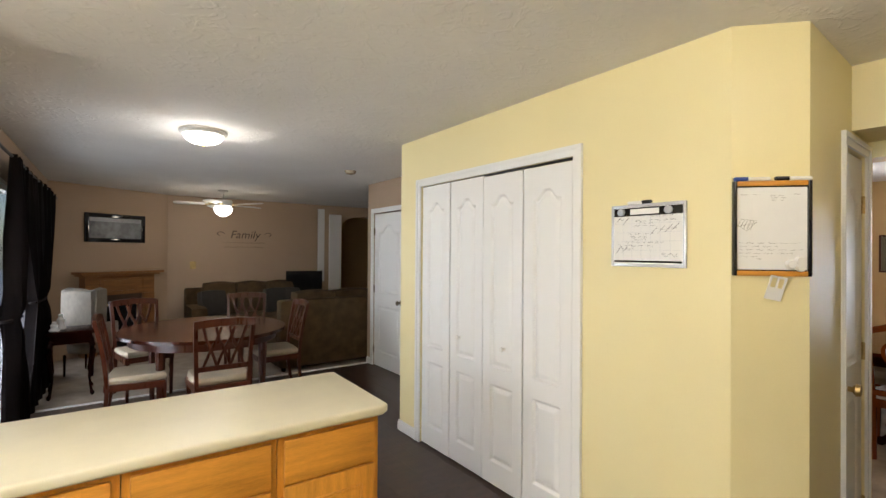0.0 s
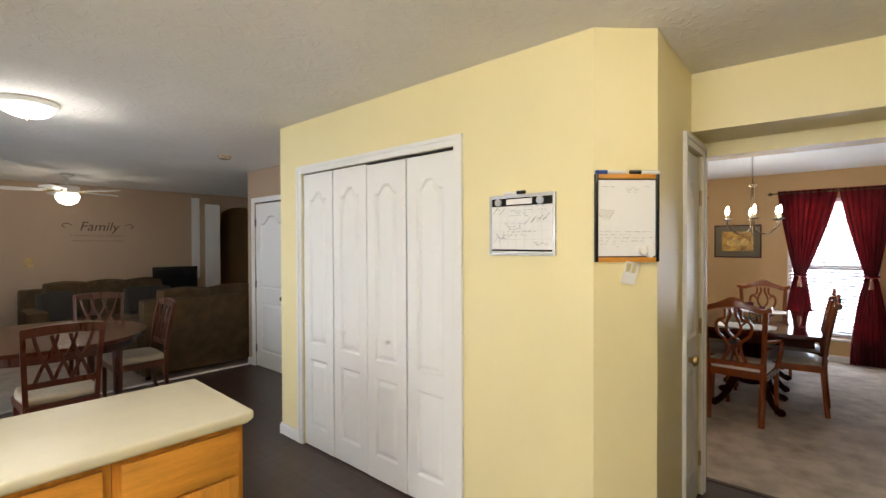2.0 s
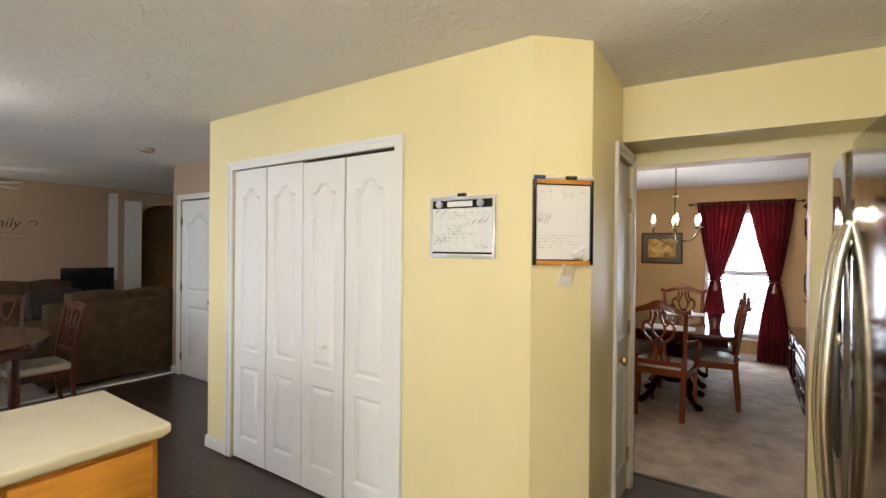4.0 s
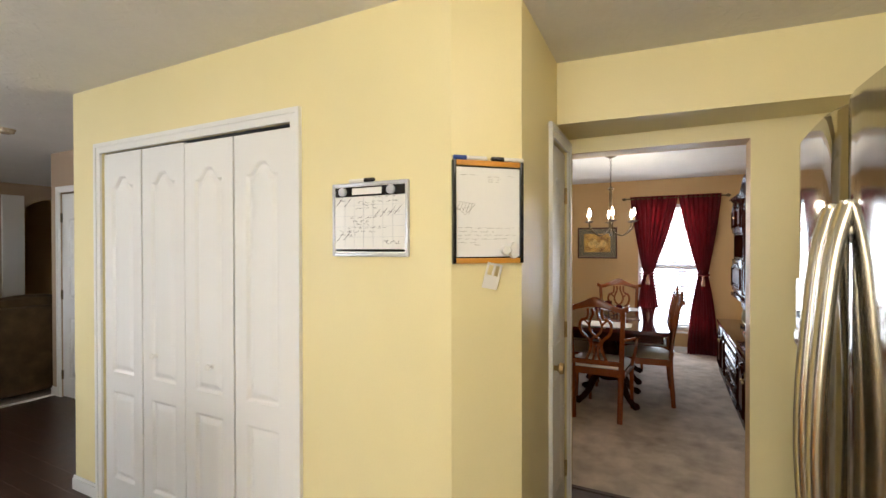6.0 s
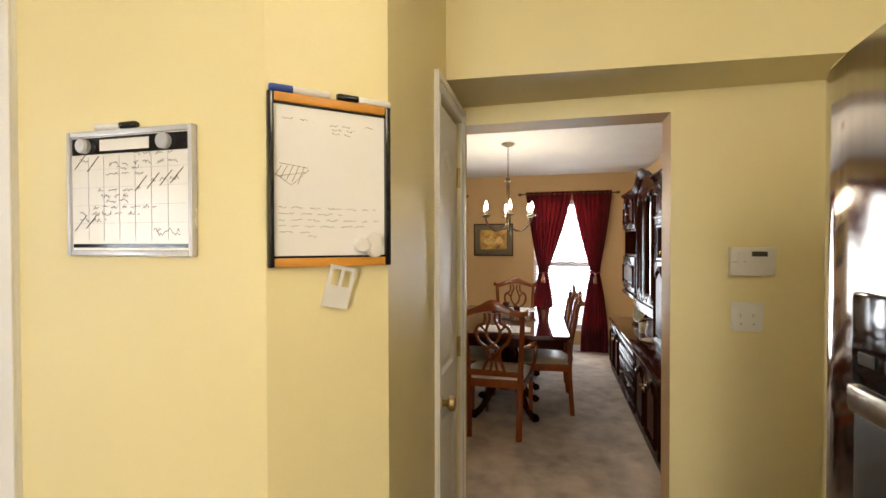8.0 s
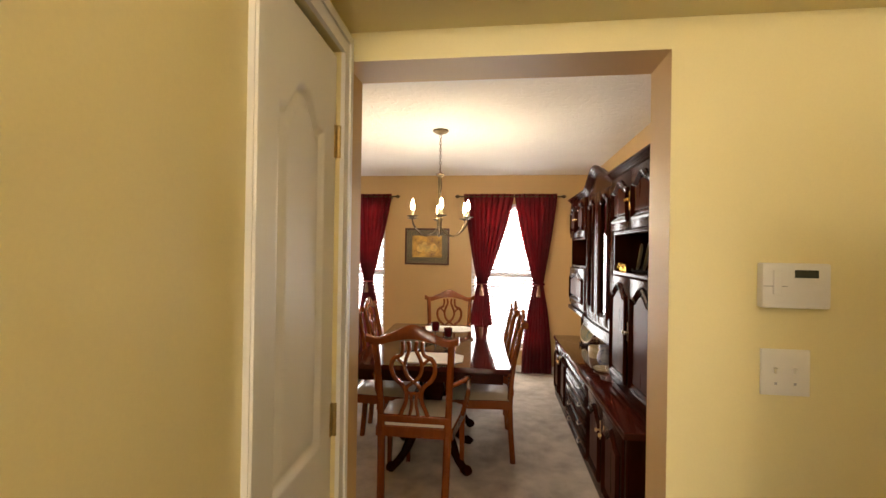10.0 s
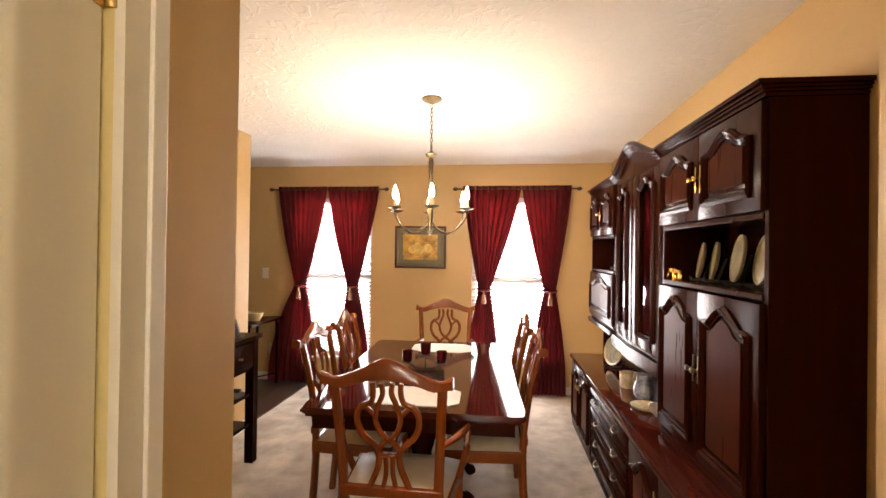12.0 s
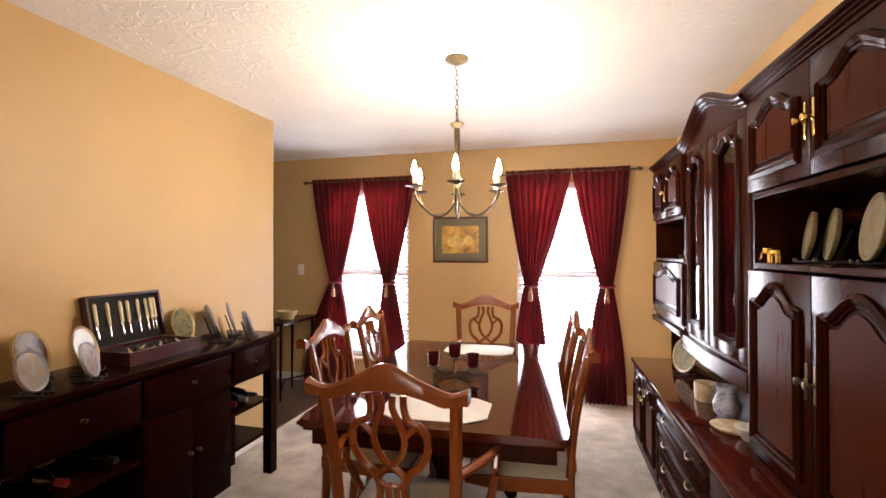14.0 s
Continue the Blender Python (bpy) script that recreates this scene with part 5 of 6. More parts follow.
for (xa, ya), (xb, yb) in (((XM0 + 0.001, -0.004), (AX, CY)), ((AX, CY), (XM1 - 0.001, -0.004))):
    dv = Vector((xb - xa, yb - ya, 0))
    mm = Matrix.Translation((xa, ya, 0)) @ Matrix.Rotation(math.atan2(dv.y, dv.x), 4, "Z")
    wv = dv.length
    st = 0.118
    fr = bmesh.new()
    for r in ((0.002, 0, 0.963, st, 0.022, 1.954), (wv - st, 0, 0.963, wv - 0.002, 0.022, 1.954), (st, 0, 0.963, wv - st, 0.022, 1.040), (st, 0, 1.885, wv - st, 0.022, 1.954)):
        box(fr, *r, bevel=0.003, m=mm)
    door = part("glass_door", fr, CHERRY, hu, "arched glazed door", smooth=True)
    out = cathedral(st, wv - st, 1.040, 1.900, 0.040, power=0.7)
    for grow, r, dy in ((0.012, 0.012, -0.004), (-0.004, 0.008, -0.002)):
        loop = [mm @ Vector((x, dy, z)) for x, z in scaled(out, -grow, -grow)]
        part("moulding", tube(loop + loop[:2], r, sides=6, up=(0.3, 1, 0)), CHERRY, door, smooth=True)
    pb = bmesh.new()
    box(pb, st - 0.004, 0.009, 1.036, wv - st + 0.004, 0.013, 1.89, m=mm)
    gp = part("pane", pb, CLEAR, door)
    gp.visible_shadow = False
    fb = bmesh.new()
    n = 14
    rows = []
    for k in range(n + 1):
        q = k / n
        rows.append([fb.verts.new(mm @ Vector((wv * q, dy - 0.001, z))) for dy, z in ((0, 1.9555), (0, crest_z(xa + dv.x * q) - 0.018), (0.018, crest_z(xa + dv.x * q) - 0.018), (0.018, 1.9555))])
    for r0, r1 in zip(rows, rows[1:]):
        for i in range(4):
            fb.faces.new((r0[i], r0[(i + 1) % 4], r1[(i + 1) % 4], r1[i]))
    part("crest_board", fb, CHERRY, vit)
for off, drop, r in ((0.006, 0.050, 0.010), (0.016, 0.034, 0.012), (0.028, 0.014, 0.016)):
    path = []
    for k in range(33):
        x = XM0 + (XM1 - XM0) * k / 32
        y = -0.004 + (CY + 0.004) * (1 - abs(x - AX) / (AX - XM0)) - off
        path.append((x, y, crest_z(x) - drop))
    part("crest_moulding", tube(path, r, sides=8), CHERRY, vit, "moulded arched crest", smooth=True)


# ---- plates and other wares ----
def decor(name, colours, scale):
    """A glazed plate face with a painted scene: soft patches of several colours."""
    m = bpy.data.materials.new(name)
    m.use_nodes = True
    n, links = m.node_tree.nodes, m.node_tree.links
    b = n["Principled BSDF"]
    b.inputs["Roughness"].default_value, b.inputs["Coat Weight"].default_value = 0.2, 0.4
    tc, nz, fine, ramp = n.new("ShaderNodeTexCoord"), n.new("ShaderNodeTexNoise"), n.new("ShaderNodeTexNoise"), n.new("ShaderNodeValToRGB")
    info, add = n.new("ShaderNodeObjectInfo"), n.new("ShaderNodeVectorMath")
    add.operation = "MULTIPLY_ADD"
    add.inputs[1].default_value = (31, 47, 13)
    links.new(info.outputs["Random"], add.inputs[0])
    links.new(tc.outputs["Object"], add.inputs[2])
    for node, sc in ((nz, scale), (fine, scale * 5)):
        node.inputs["Scale"].default_value, node.inputs["Detail"].default_value, node.inputs["Distortion"].default_value = sc, 5, 0.8
        links.new(add.outputs[0], node.inputs["Vector"])
    mx = n.new("ShaderNodeMath")
    mx.operation = "MULTIPLY_ADD"
    links.new(fine.outputs["Fac"], mx.inputs[0])
    mx.inputs[1].default_value = 0.25
    links.new(nz.outputs["Fac"], mx.inputs[2])
    ramp.color_ramp.interpolation = "B_SPLINE"
    for k, c in enumerate(colours):
        pos = 0.42 + 0.36 * k / (len(colours) - 1)
        el = ramp.color_ramp.elements[k] if k < 2 else ramp.color_ramp.elements.new(pos)
        el.position, el.color = pos, (*c, 1)
    links.new(mx.outputs[0], ramp.inputs["Fac"])
    links.new(ramp.outputs["Color"], b.inputs["Base Color"])
    return m


PLATES = [decor("plate_blue_scene", [(0.05, 0.07, 0.17), (0.30, 0.31, 0.33), (0.28, 0.17, 0.07), (0.35, 0.35, 0.37)], 16), decor("plate_brown_scene", [(0.03, 0.02, 0.01), (0.15, 0.10, 0.04), (0.25, 0.21, 0.14), (0.06, 0.04, 0.03)], 14), decor("plate_green_scene", [(0.06, 0.12, 0.15), (0.23, 0.21, 0.09), (0.30, 0.25, 0.15), (0.10, 0.11, 0.05)], 15), decor("plate_pale_scene", [(0.33, 0.31, 0.33), (0.17, 0.09, 0.08), (0.35, 0.30, 0.25), (0.15, 0.16, 0.25)], 18)]
RIM = [material("blue_white_rim", (0.36, 0.37, 0.42), 0.25, vary=0.05), material("gilt_rim", (0.50, 0.36, 0.16), 0.3, vary=0.1), CERAMIC]


def display_plate(at, radius, face, rim, label, group, lean=14):
    """A plate on an easel, facing -y, standing on z = 0."""
    p = thing("display_plate", label, "plate", at, group)
    m = Matrix.Translation((0, 0.0, 0.012)) @ Matrix.Rotation(radians(-lean), 4, "X") @ Matrix.Translation((0, 0, radius)) @ Matrix.Rotation(radians(90), 4, "X")
    part("rim", lathe([(radius * 0.60, -0.010), (radius * 0.97, -0.004), (radius, 0.006), (radius * 0.98, 0.009), (radius * 0.88, 0.003), (radius * 0.86, 0.0)], 28, m=m), rim, p, smooth=True)
    part("well", lathe([(radius * 0.87, 0.0024), (radius * 0.87, 0.0040)], 28, m=m), face, p, "painted centre")
    es = bmesh.new()
    for s in (-1, 1):
        tube(smooth_path([(s * radius * 0.35, -0.03, 0.018), (s * radius * 0.35, -0.028, 0.004), (s * radius * 0.35, 0.02, 0.006), (s * radius * 0.25, 0.075, 0.004)], 4), 0.004, es, sides=6)
        tube([(s * radius * 0.30, 0.022, 0.006), (s * radius * 0.1, 0.022 + radius * 0.42, radius * 1.25)], 0.004, es, sides=6)
    tube([(-radius * 0.36, 0.02, 0.006), (radius * 0.36, 0.02, 0.006)], 0.004, es, sides=6)
    part("easel", es, DARKPLASTIC, p, "small dark plate stand", smooth=True)
    return p


SHG = "plates on the wall unit's shelf"
for lx, r, tw in ((2.305, 0.095, -14), (2.13, 0.098, -15), (1.935, 0.085, -18), (1.80, 0.085, -18)):
    display_plate(HU @ pose(lx, 0.12, 1.3725, 0, 0, tw), r, OLIVEWARE_SHADED, OLIVEWARE_SHADED, "olive-cream glazed plate on a small stand in the wall unit", SHG, 9)
for lx in (0.30, 0.50):
    display_plate(HU @ pose(lx, 0.12, 1.3725, 0, 0, -8), 0.10, OLIVEWARE_SHADED, OLIVEWARE_SHADED, "olive-cream glazed plate on a small stand in the wall unit", SHG, 18)
VG = "plates in the vitrine"
for lz, r in ((0.9625, 0.12), (1.3065, 0.13), (1.6265, 0.125)):
    display_plate(HU @ pose(XM1 - 0.20, 0.13, lz, 0, 0, -14), r, PLATES[3], CERAMIC, "cream patterned plate behind the vitrine glass", VG, 12)
display_plate(HU @ pose(0.42, 0.06, 0.6225, 0, 0, 20), 0.115, PLATES[2], CERAMIC, "cream plate with leaf pattern on the base top", "wares on the base top", 14)
# little gold elephant
el = bmesh.new()
for r in ((-0.035, -0.016, 0.035, 0.030, 0.016, 0.075),):
    box(el, *r, bevel=0.013)
for sx in (-0.024, 0.022):
    for sy in (-0.010, 0.010):
        tube([(sx, sy, 0.0), (sx, sy, 0.045)], 0.0085, el, sides=8)
box(el, -0.062, -0.013, 0.052, -0.030, 0.013, 0.086, bevel=0.010)
tube(smooth_path([(-0.055, 0, 0.066), (-0.075, 0, 0.050), (-0.078, 0, 0.025), (-0.088, 0, 0.018)], 4), 0.006, el, sides=8)
for sy in (-1, 1):
    box(el, -0.044, sy * 0.014, 0.050, -0.026, sy * 0.020, 0.084, bevel=0.002)
solid("elephant_figurine", el, GOLD, "small golden elephant figurine on the shelf", "figurine", HU @ pose(1.745, 0.045, 1.3725, 0, 0, 30) @ Matrix.Diagonal((0.64, 0.64, 0.64, 1)), smooth=True)
# mug, pitcher, dish on the base top
mug = thing("mug", "cream ceramic mug with a painted band", "mug", HU @ pose(0.965, 0.045, 0.6225))
part("body", lathe([(0.050, 0), (0.056, 0.01), (0.058, 0.095), (0.053, 0.095), (0.050, 0.02)], 24), CERAMIC, mug, smooth=True)
part("handle", tube(smooth_path([(-0.056, 0, 0.08), (-0.088, 0, 0.075), (-0.092, 0, 0.045), (-0.056, 0, 0.025)], 4), 0.007, sides=8), CERAMIC, mug, smooth=True)
pit = thing("pitcher", "small blue and white ceramic pitcher", "pitcher", HU @ pose(1.22, 0.06, 0.6225, 0, 0, 20))
part("body", lathe([(0.040, 0), (0.058, 0.03), (0.060, 0.07), (0.040, 0.12), (0.046, 0.15), (0.042, 0.15), (0.034, 0.12)], 24), decor("blue_white_glaze", [(0.03, 0.05, 0.15), (0.62, 0.64, 0.70), (0.05, 0.08, 0.25)], 14), pit, smooth=True)
part("handle", tube(smooth_path([(-0.042, 0, 0.14), (-0.085, 0, 0.135), (-0.085, 0, 0.08), (-0.056, 0, 0.045)], 4), 0.007, sides=8), CERAMIC, pit, smooth=True)
solid("dish", lathe([(0.05, 0), (0.085, 0.006), (0.092, 0.018), (0.088, 0.018), (0.06, 0.009)], 28), CERAMIC, "shallow cream dish with tan rim on the base top", "dish", HU @ pose(1.385, 0.03, 0.6225), smooth=True)
solid("bowl", lathe([(0.03, 0), (0.055, 0.03), (0.062, 0.055), (0.057, 0.055), (0.03, 0.012)], 24), WHITEPLASTIC, "small white porcelain bowl on the base top", "bowl", HU @ pose(1.50, 0.06, 0.6225), smooth=True)

# ---- sideboard ----
SB = pose(4.52, 2.03, 0)
sb = thing("sideboard", "espresso wood sideboard with drawers, doors and open shelves", "sideboard", SB)
SL, SD = 1.585, 0.375
part("top", boxes((-0.015, -0.02, 0.865, SL + 0.02, SD, 0.895), bevel=0.005), ESPRESSO, sb, smooth=True)
for x in (0.0, SL - 0.06):
    for y in (0.0, SD - 0.06):
        part("leg", prism([(x, y), (x + 0.06, y), (x + 0.06, y + 0.06), (x, y + 0.06)], 0.0, 0.864), ESPRESSO, sb)
part("centre_case", boxes((0.60, 0.012, 0.10, 1.165, SD - 0.012, 0.650)), ESPRESSO, sb)
part("drawer_case", boxes((0.061, 0.012, 0.655, SL - 0.061, SD - 0.012, 0.863)), ESPRESSO, sb)
for x0, x1 in ((0.075, 0.585), (0.605, 1.155), (1.175, SL - 0.075)):
    dr = part("drawer", boxes((x0, -0.004, 0.678, x1, 0.011, 0.845), bevel=0.003), ESPRESSO, sb, smooth=True)
    part("knob", knob(0.010, 0.024, Matrix.Translation(((x0 + x1) / 2, -0.0045, 0.765))), PEWTER, dr, "small bronze knob", smooth=True)
for x0, x1, kx in ((0.605, 0.88, 0.855), (0.885, 1.155, 0.91)):
    dd = part("cabinet_door", boxes((x0, -0.004, 0.112, x1, 0.011, 0.645), bevel=0.003), ESPRESSO, sb, smooth=True)
    part("knob", knob(0.010, 0.024, Matrix.Translation((kx, -0.0045, 0.42))), PEWTER, dd, "small bronze knob", smooth=True)
for z in (0.27, 0.475):
    part("shelf", boxes((1.166, 0.015, z, SL - 0.061, SD - 0.015, z + 0.022)), ESPRESSO, sb)
for z in (0.12, 0.30, 0.475):
    part("shelf", boxes((0.061, 0.015, z, 0.599, SD - 0.015, z + 0.022)), ESPRESSO, sb)
BOTTLED = material("dark_bottle", (0.012, 0.012, 0.010), 0.08, vary=0.1, bump=0, coat=0.5)
CAPS = [material("red_foil", (0.25, 0.02, 0.02), 0.3, metal=0.5), material("silver_foil", (0.5, 0.5, 0.5), 0.3, metal=0.8), material("black_foil", (0.02, 0.02, 0.02), 0.3)]


def bottle(at, cap):
    lie = Matrix.Rotation(radians(90), 4, "X")
    b = thing("wine_bottle", "dark wine bottle lying in the sideboard", "bottle", at, "bottles in the sideboard")
    part("glass", lathe([(0.034, -0.31), (0.037, -0.30), (0.037, -0.13), (0.030, -0.10), (0.014, -0.075), (0.0135, -0.05)], 18, m=lie), BOTTLED, b, smooth=True)
    part("foil", lathe([(0.0145, -0.05), (0.0150, -0.004), (0.013, 0.0)], 14, m=lie), cap, b, smooth=True)


for k, (lx, z) in enumerate(((1.24, 0.498), (1.33, 0.498), (1.42, 0.498), (0.20, 0.143), (0.32, 0.143), (0.16, 0.323), (0.29, 0.323), (0.42, 0.323), (0.50, 0.498), (0.30, 0.498))):
    bottle(SB @ pose(lx, 0.03, z + 0.037), CAPS[k % 3])

# flatware chest, open
fc = thing("flatware_chest", "open dark wood flatware chest with standing silver knives", "flatware chest", SB @ pose(0.62, 0.095, 0.8955, 0, 0, 2))
RED = material("dark_red_lacquer", (0.055, 0.007, 0.006), 0.3, vary=0.2, coat=0.3)
FELT = material("black_felt", (0.012, 0.010, 0.010), 0.95, vary=0.2, grain=300, bump=0.3)
PEARL = material("ivory_handle", (0.72, 0.64, 0.42), 0.25, vary=0.08)
SILVER = material("polished_silver", (0.75, 0.73, 0.68), 0.15, metal=1.0, vary=0.05)
body = part("case", boxes((0, 0, 0, 0.42, 0.24, 0.012), (0, 0, 0.012, 0.42, 0.012, 0.062), (0, 0.228, 0.012, 0.42, 0.24, 0.062), (0, 0.012, 0.012, 0.012, 0.228, 0.062), (0.408, 0.012, 0.012, 0.42, 0.228, 0.062)), RED, fc)
part("felt_tray", boxes((0.0125, 0.0125, 0.0125, 0.4075, 0.2275, 0.045)), FELT, body)
lidm = Matrix.Translation((0, 0.232, 0.064)) @ Matrix.Rotation(radians(-12), 4, "X")
lb = bmesh.new()
for r in ((0, 0, 0, 0.42, 0.012, 0.25), (0, -0.028, 0, 0.012, -0.0005, 0.25), (0.408, -0.028, 0, 0.42, -0.0005, 0.25), (0.012, -0.028, 0.238, 0.408, -0.0005, 0.25)):
    box(lb, *r, m=lidm)
lid = part("lid", lb, RED, fc, "raised lid lined with black felt")
fb = bmesh.new()
box(fb, 0.0125, -0.006, 0.004, 0.4075, -0.001, 0.2375, m=lidm)
part("felt_lining", fb, FELT, lid)
for x in (0.05, 0.115, 0.185, 0.225, 0.285, 0.335, 0.365, 0.385):
    kb = bmesh.new()
    box(kb, x - 0.006, -0.012, 0.040, x + 0.006, -0.0065, 0.105, bevel=0.002, m=lidm)
    part("knife_blade", kb, SILVER, lid, smooth=True)
    hbm = tube([lidm @ Vector((x, -0.012, 0.105)), lidm @ Vector((x, -0.012, 0.20)), lidm @ Vector((x, -0.012, 0.212))], [0.0075, 0.0095, 0.004], sides=8)
    part("knife_handle", hbm, PEARL, lid, "ivory knife handle", smooth=True)
for k in range(7):
    x = 0.06 + 0.048 * k
    sp = tube([(x, 0.06 + 0.02 * (k % 3), 0.050), (x + 0.07, 0.15 + 0.01 * (k % 2), 0.052)], [0.008, 0.0035], sides=6, flat=0.5)
    part("cutlery", sp, GOLD if k % 2 else PEARL, body, smooth=True)
SG = "plates on the sideboard"
for lx, ly, r, face, rim, tw, lab in (
        (0.215, 0.055, 0.078, 0, 0, 24, "blue and white scenic plate on the sideboard"), (0.10, 0.26, 0.095, 2, 1, 20, "olive scenic plate on the sideboard"), (0.37, 0.28, 0.100, 1, 1, 24, "brown woodland plate on the sideboard"),
        (0.50, 0.16, 0.100, 2, 1, 30, "green landscape plate on the sideboard"), (0.42, 0.045, 0.075, 3, 0, 34, "pale floral plate on the sideboard"), (1.15, 0.285, 0.100, 2, 1, 12, "green landscape plate on the sideboard"),
        (1.385, 0.30, 0.095, 0, 0, 52, "pale blue plate on the sideboard"), (1.24, 0.10, 0.070, 3, 1, 40, "small pale floral plate on the sideboard"), (1.45, 0.20, 0.100, 0, 0, 40, "blue and white plate on the sideboard"), (1.395, 0.05, 0.078, 3, 0, 52, "white oval plate on the sideboard")):
    display_plate(SB @ pose(lx, ly, 0.8955, 0, 0, tw), r, PLATES[face], RIM[rim], lab, SG, 17)

# half-round console in the foyer
ct = thing("console_table", "small dark half-round console table with thin legs", "console table", pose(7.60, 2.75, 0))
part("top", prism([(0.34 * math.cos(a), 0.30 * math.sin(a)) for a in np.linspace(0, math.pi, 17)], 0.72, 0.745), ESPRESSO, ct)
for a in (15, 60, 120, 165):
    x, y = 0.30 * math.cos(radians(a)), 0.26 * math.sin(radians(a))
    part("leg", tube([(x, y, 0), (x * 0.97, y * 0.97, 0.72)], [0.010, 0.016], sides=8), ESPRESSO, ct, smooth=True)
part("lower_rail", tube([(-0.26, 0.07, 0.12), (0, 0.22, 0.12), (0.26, 0.07, 0.12)], 0.008, sides=6), ESPRESSO, ct)
solid("basket", lathe([(0.06, 0), (0.09, 0.05), (0.10, 0.085), (0.095, 0.085), (0.055, 0.01)], 20), material("wicker", (0.45, 0.32, 0.14), 0.7, grain=150, bump=0.6), "small straw bowl on the console", "bowl", pose(7.55, 2.90, 0.7455), smooth=True)

# ---- living room and dinette ----
# west window with black curtains
ww = tagged(new("window_west"), "wide white-framed window in the living room", "window", kind="structure")
for r in ((-0.50, WY0, WZ0, -0.455, WY0 + 0.05, WZ1), (-0.50, WY1 - 0.05, WZ0, -0.455, WY1, WZ1), (-0.50, 6.07, WZ0 + 0.05, -0.455, 6.13, WZ1 - 0.05), (-0.50, WY0 + 0.05, WZ0, -0.455, WY1 - 0.05, WZ0 + 0.05), (-0.50, WY0 + 0.05, WZ1 - 0.05, -0.455, WY1 - 0.05, WZ1)):
    part("window_frame", boxes(r, bevel=0.004), WHITEPLASTIC, ww)
for y0, y1 in ((WY0 + 0.05, 6.07), (6.13, WY1 - 0.05)):
    pn = part("pane", boxes((-0.480, y0, WZ0 + 0.05, -0.475, y1, WZ1 - 0.05)), CLEAR, ww)
    pn.visible_shadow = False
part("window_sill", boxes((-0.42, WY0 - 0.03, WZ0 - 0.03, -0.38, WY1 + 0.03, WZ0 - 0.001), bevel=0.004), WHITE, ww)
flip = pose(-0.315, 0, 0)
for top_r, tie_r, foot_r, sd in (((4.52, 5.30), (4.56, 4.88), (4.50, 5.30), 11), ((5.35, 7.75), (6.0, 6.6), (5.6, 7.3), 12)):
    curtain(flip, top_r, tie_r, foot_r, 2.20, 1.00, 0.02, sd, BLACKCLOTH, "black cloth curtain panel tied back at the window", "living room curtains", 7, 0.045)
rod = thing("curtain_rod", "black curtain rod over the living room window", "curtain rod", pose(-0.315, 0, 2.19))
part("rod", tube([(0, 3.5, 0), (0, 7.9, 0)], 0.011, sides=10), DARKPLASTIC, rod, smooth=True)
for y in (3.6, 5.3, 7.8):
    part("bracket", boxes((-0.105, y - 0.008, -0.02, 0, y + 0.008, -0.008)), DARKPLASTIC, rod)

# ceiling fan with light
fan = thing("ceiling_fan", "white ceiling fan at rest with lit glass bowl", "ceiling fan", pose(1.654, 7.725, H))
part("canopy", lathe([(0.07, 0), (0.068, -0.02), (0.03, -0.05)], 24), WHITEPLASTIC, fan, smooth=True)
part("downrod", lathe([(0.013, -0.05), (0.013, -0.14)], 12), WHITEPLASTIC, fan, smooth=True)
part("motor", lathe([(0.06, -0.14), (0.125, -0.155), (0.135, -0.20), (0.12, -0.24), (0.07, -0.26)], 28), WHITEPLASTIC, fan, smooth=True)
part("light_bowl", lathe([(0.125, -0.262), (0.13, -0.30), (0.10, -0.36), (0.05, -0.39), (0.01, -0.398)], 28), FROST, fan, "lit frosted bowl", smooth=True).visible_shadow = False
part("pull_chain", tube([(0.05, 0.0, -0.39), (0.05, 0.0, -0.50)], 0.003, sides=5), BRASS, fan)
for k in range(5):
    a = radians(72 * k + 20)
    m = Matrix.Rotation(a, 4, "Z") @ Matrix.Rotation(radians(12), 4, "X")
    bl = prism([(0.20, -0.05), (0.60, -0.07), (0.655, -0.045), (0.665, 0.0), (0.655, 0.045), (0.60, 0.07), (0.20, 0.05)], -0.222, -0.214, m=m)
    blade = part("blade", bl, WHITEPLASTIC, fan)
    part("blade_iron", tube([m @ Vector((0.12, 0, -0.218)), m @ Vector((0.24, 0, -0.224))], 0.014, sides=6), BRASS, blade)

# fireplace across the corner
FP = Matrix.Translation((-0.42, 8.08, 0)) @ Matrix.Rotation(math.atan2(0.85, 1.45), 4, "Z")
MANTEL = material("dark_oak", (0.26, 0.115, 0.035), 0.4, vary=0.2, scale=3, grain=30, bump=0.05, stretch=(1.5, 12, 12))
fp = thing("fireplace", "oak fireplace surround with mantel shelf and dark firebox", "fireplace", FP @ pose(0.38, 0, 0))
FW = 0.98
part("mantel_shelf", boxes((-0.10, -0.24, 1.17, FW + 0.10, -0.001, 1.205), (-0.06, -0.20, 1.14, FW + 0.06, -0.001, 1.1695), bevel=0.006), MANTEL, fp, "oak mantel shelf", smooth=True)
part("frieze", boxes((0, -0.15, 0.86, FW, -0.001, 1.139)), MANTEL, fp)
part("frieze_panel", raised_panel(cathedral(0.18, FW - 0.18, 0.91, 1.09, 0), at=-0.15, moulding=0.010, field=0.006, inset=0.85), MANTEL, fp, smooth=True)
for x in (0, FW - 0.16):
    part("pilaster", boxes((x, -0.16, 0.0, x + 0.16, -0.001, 0.859), bevel=0.004), MANTEL, fp)
part("hearth_surround", boxes((0.161, -0.10, 0.0, FW - 0.161, -0.001, 0.859)), material("brown_slate", (0.08, 0.05, 0.035), 0.35, vary=0.3), fp)
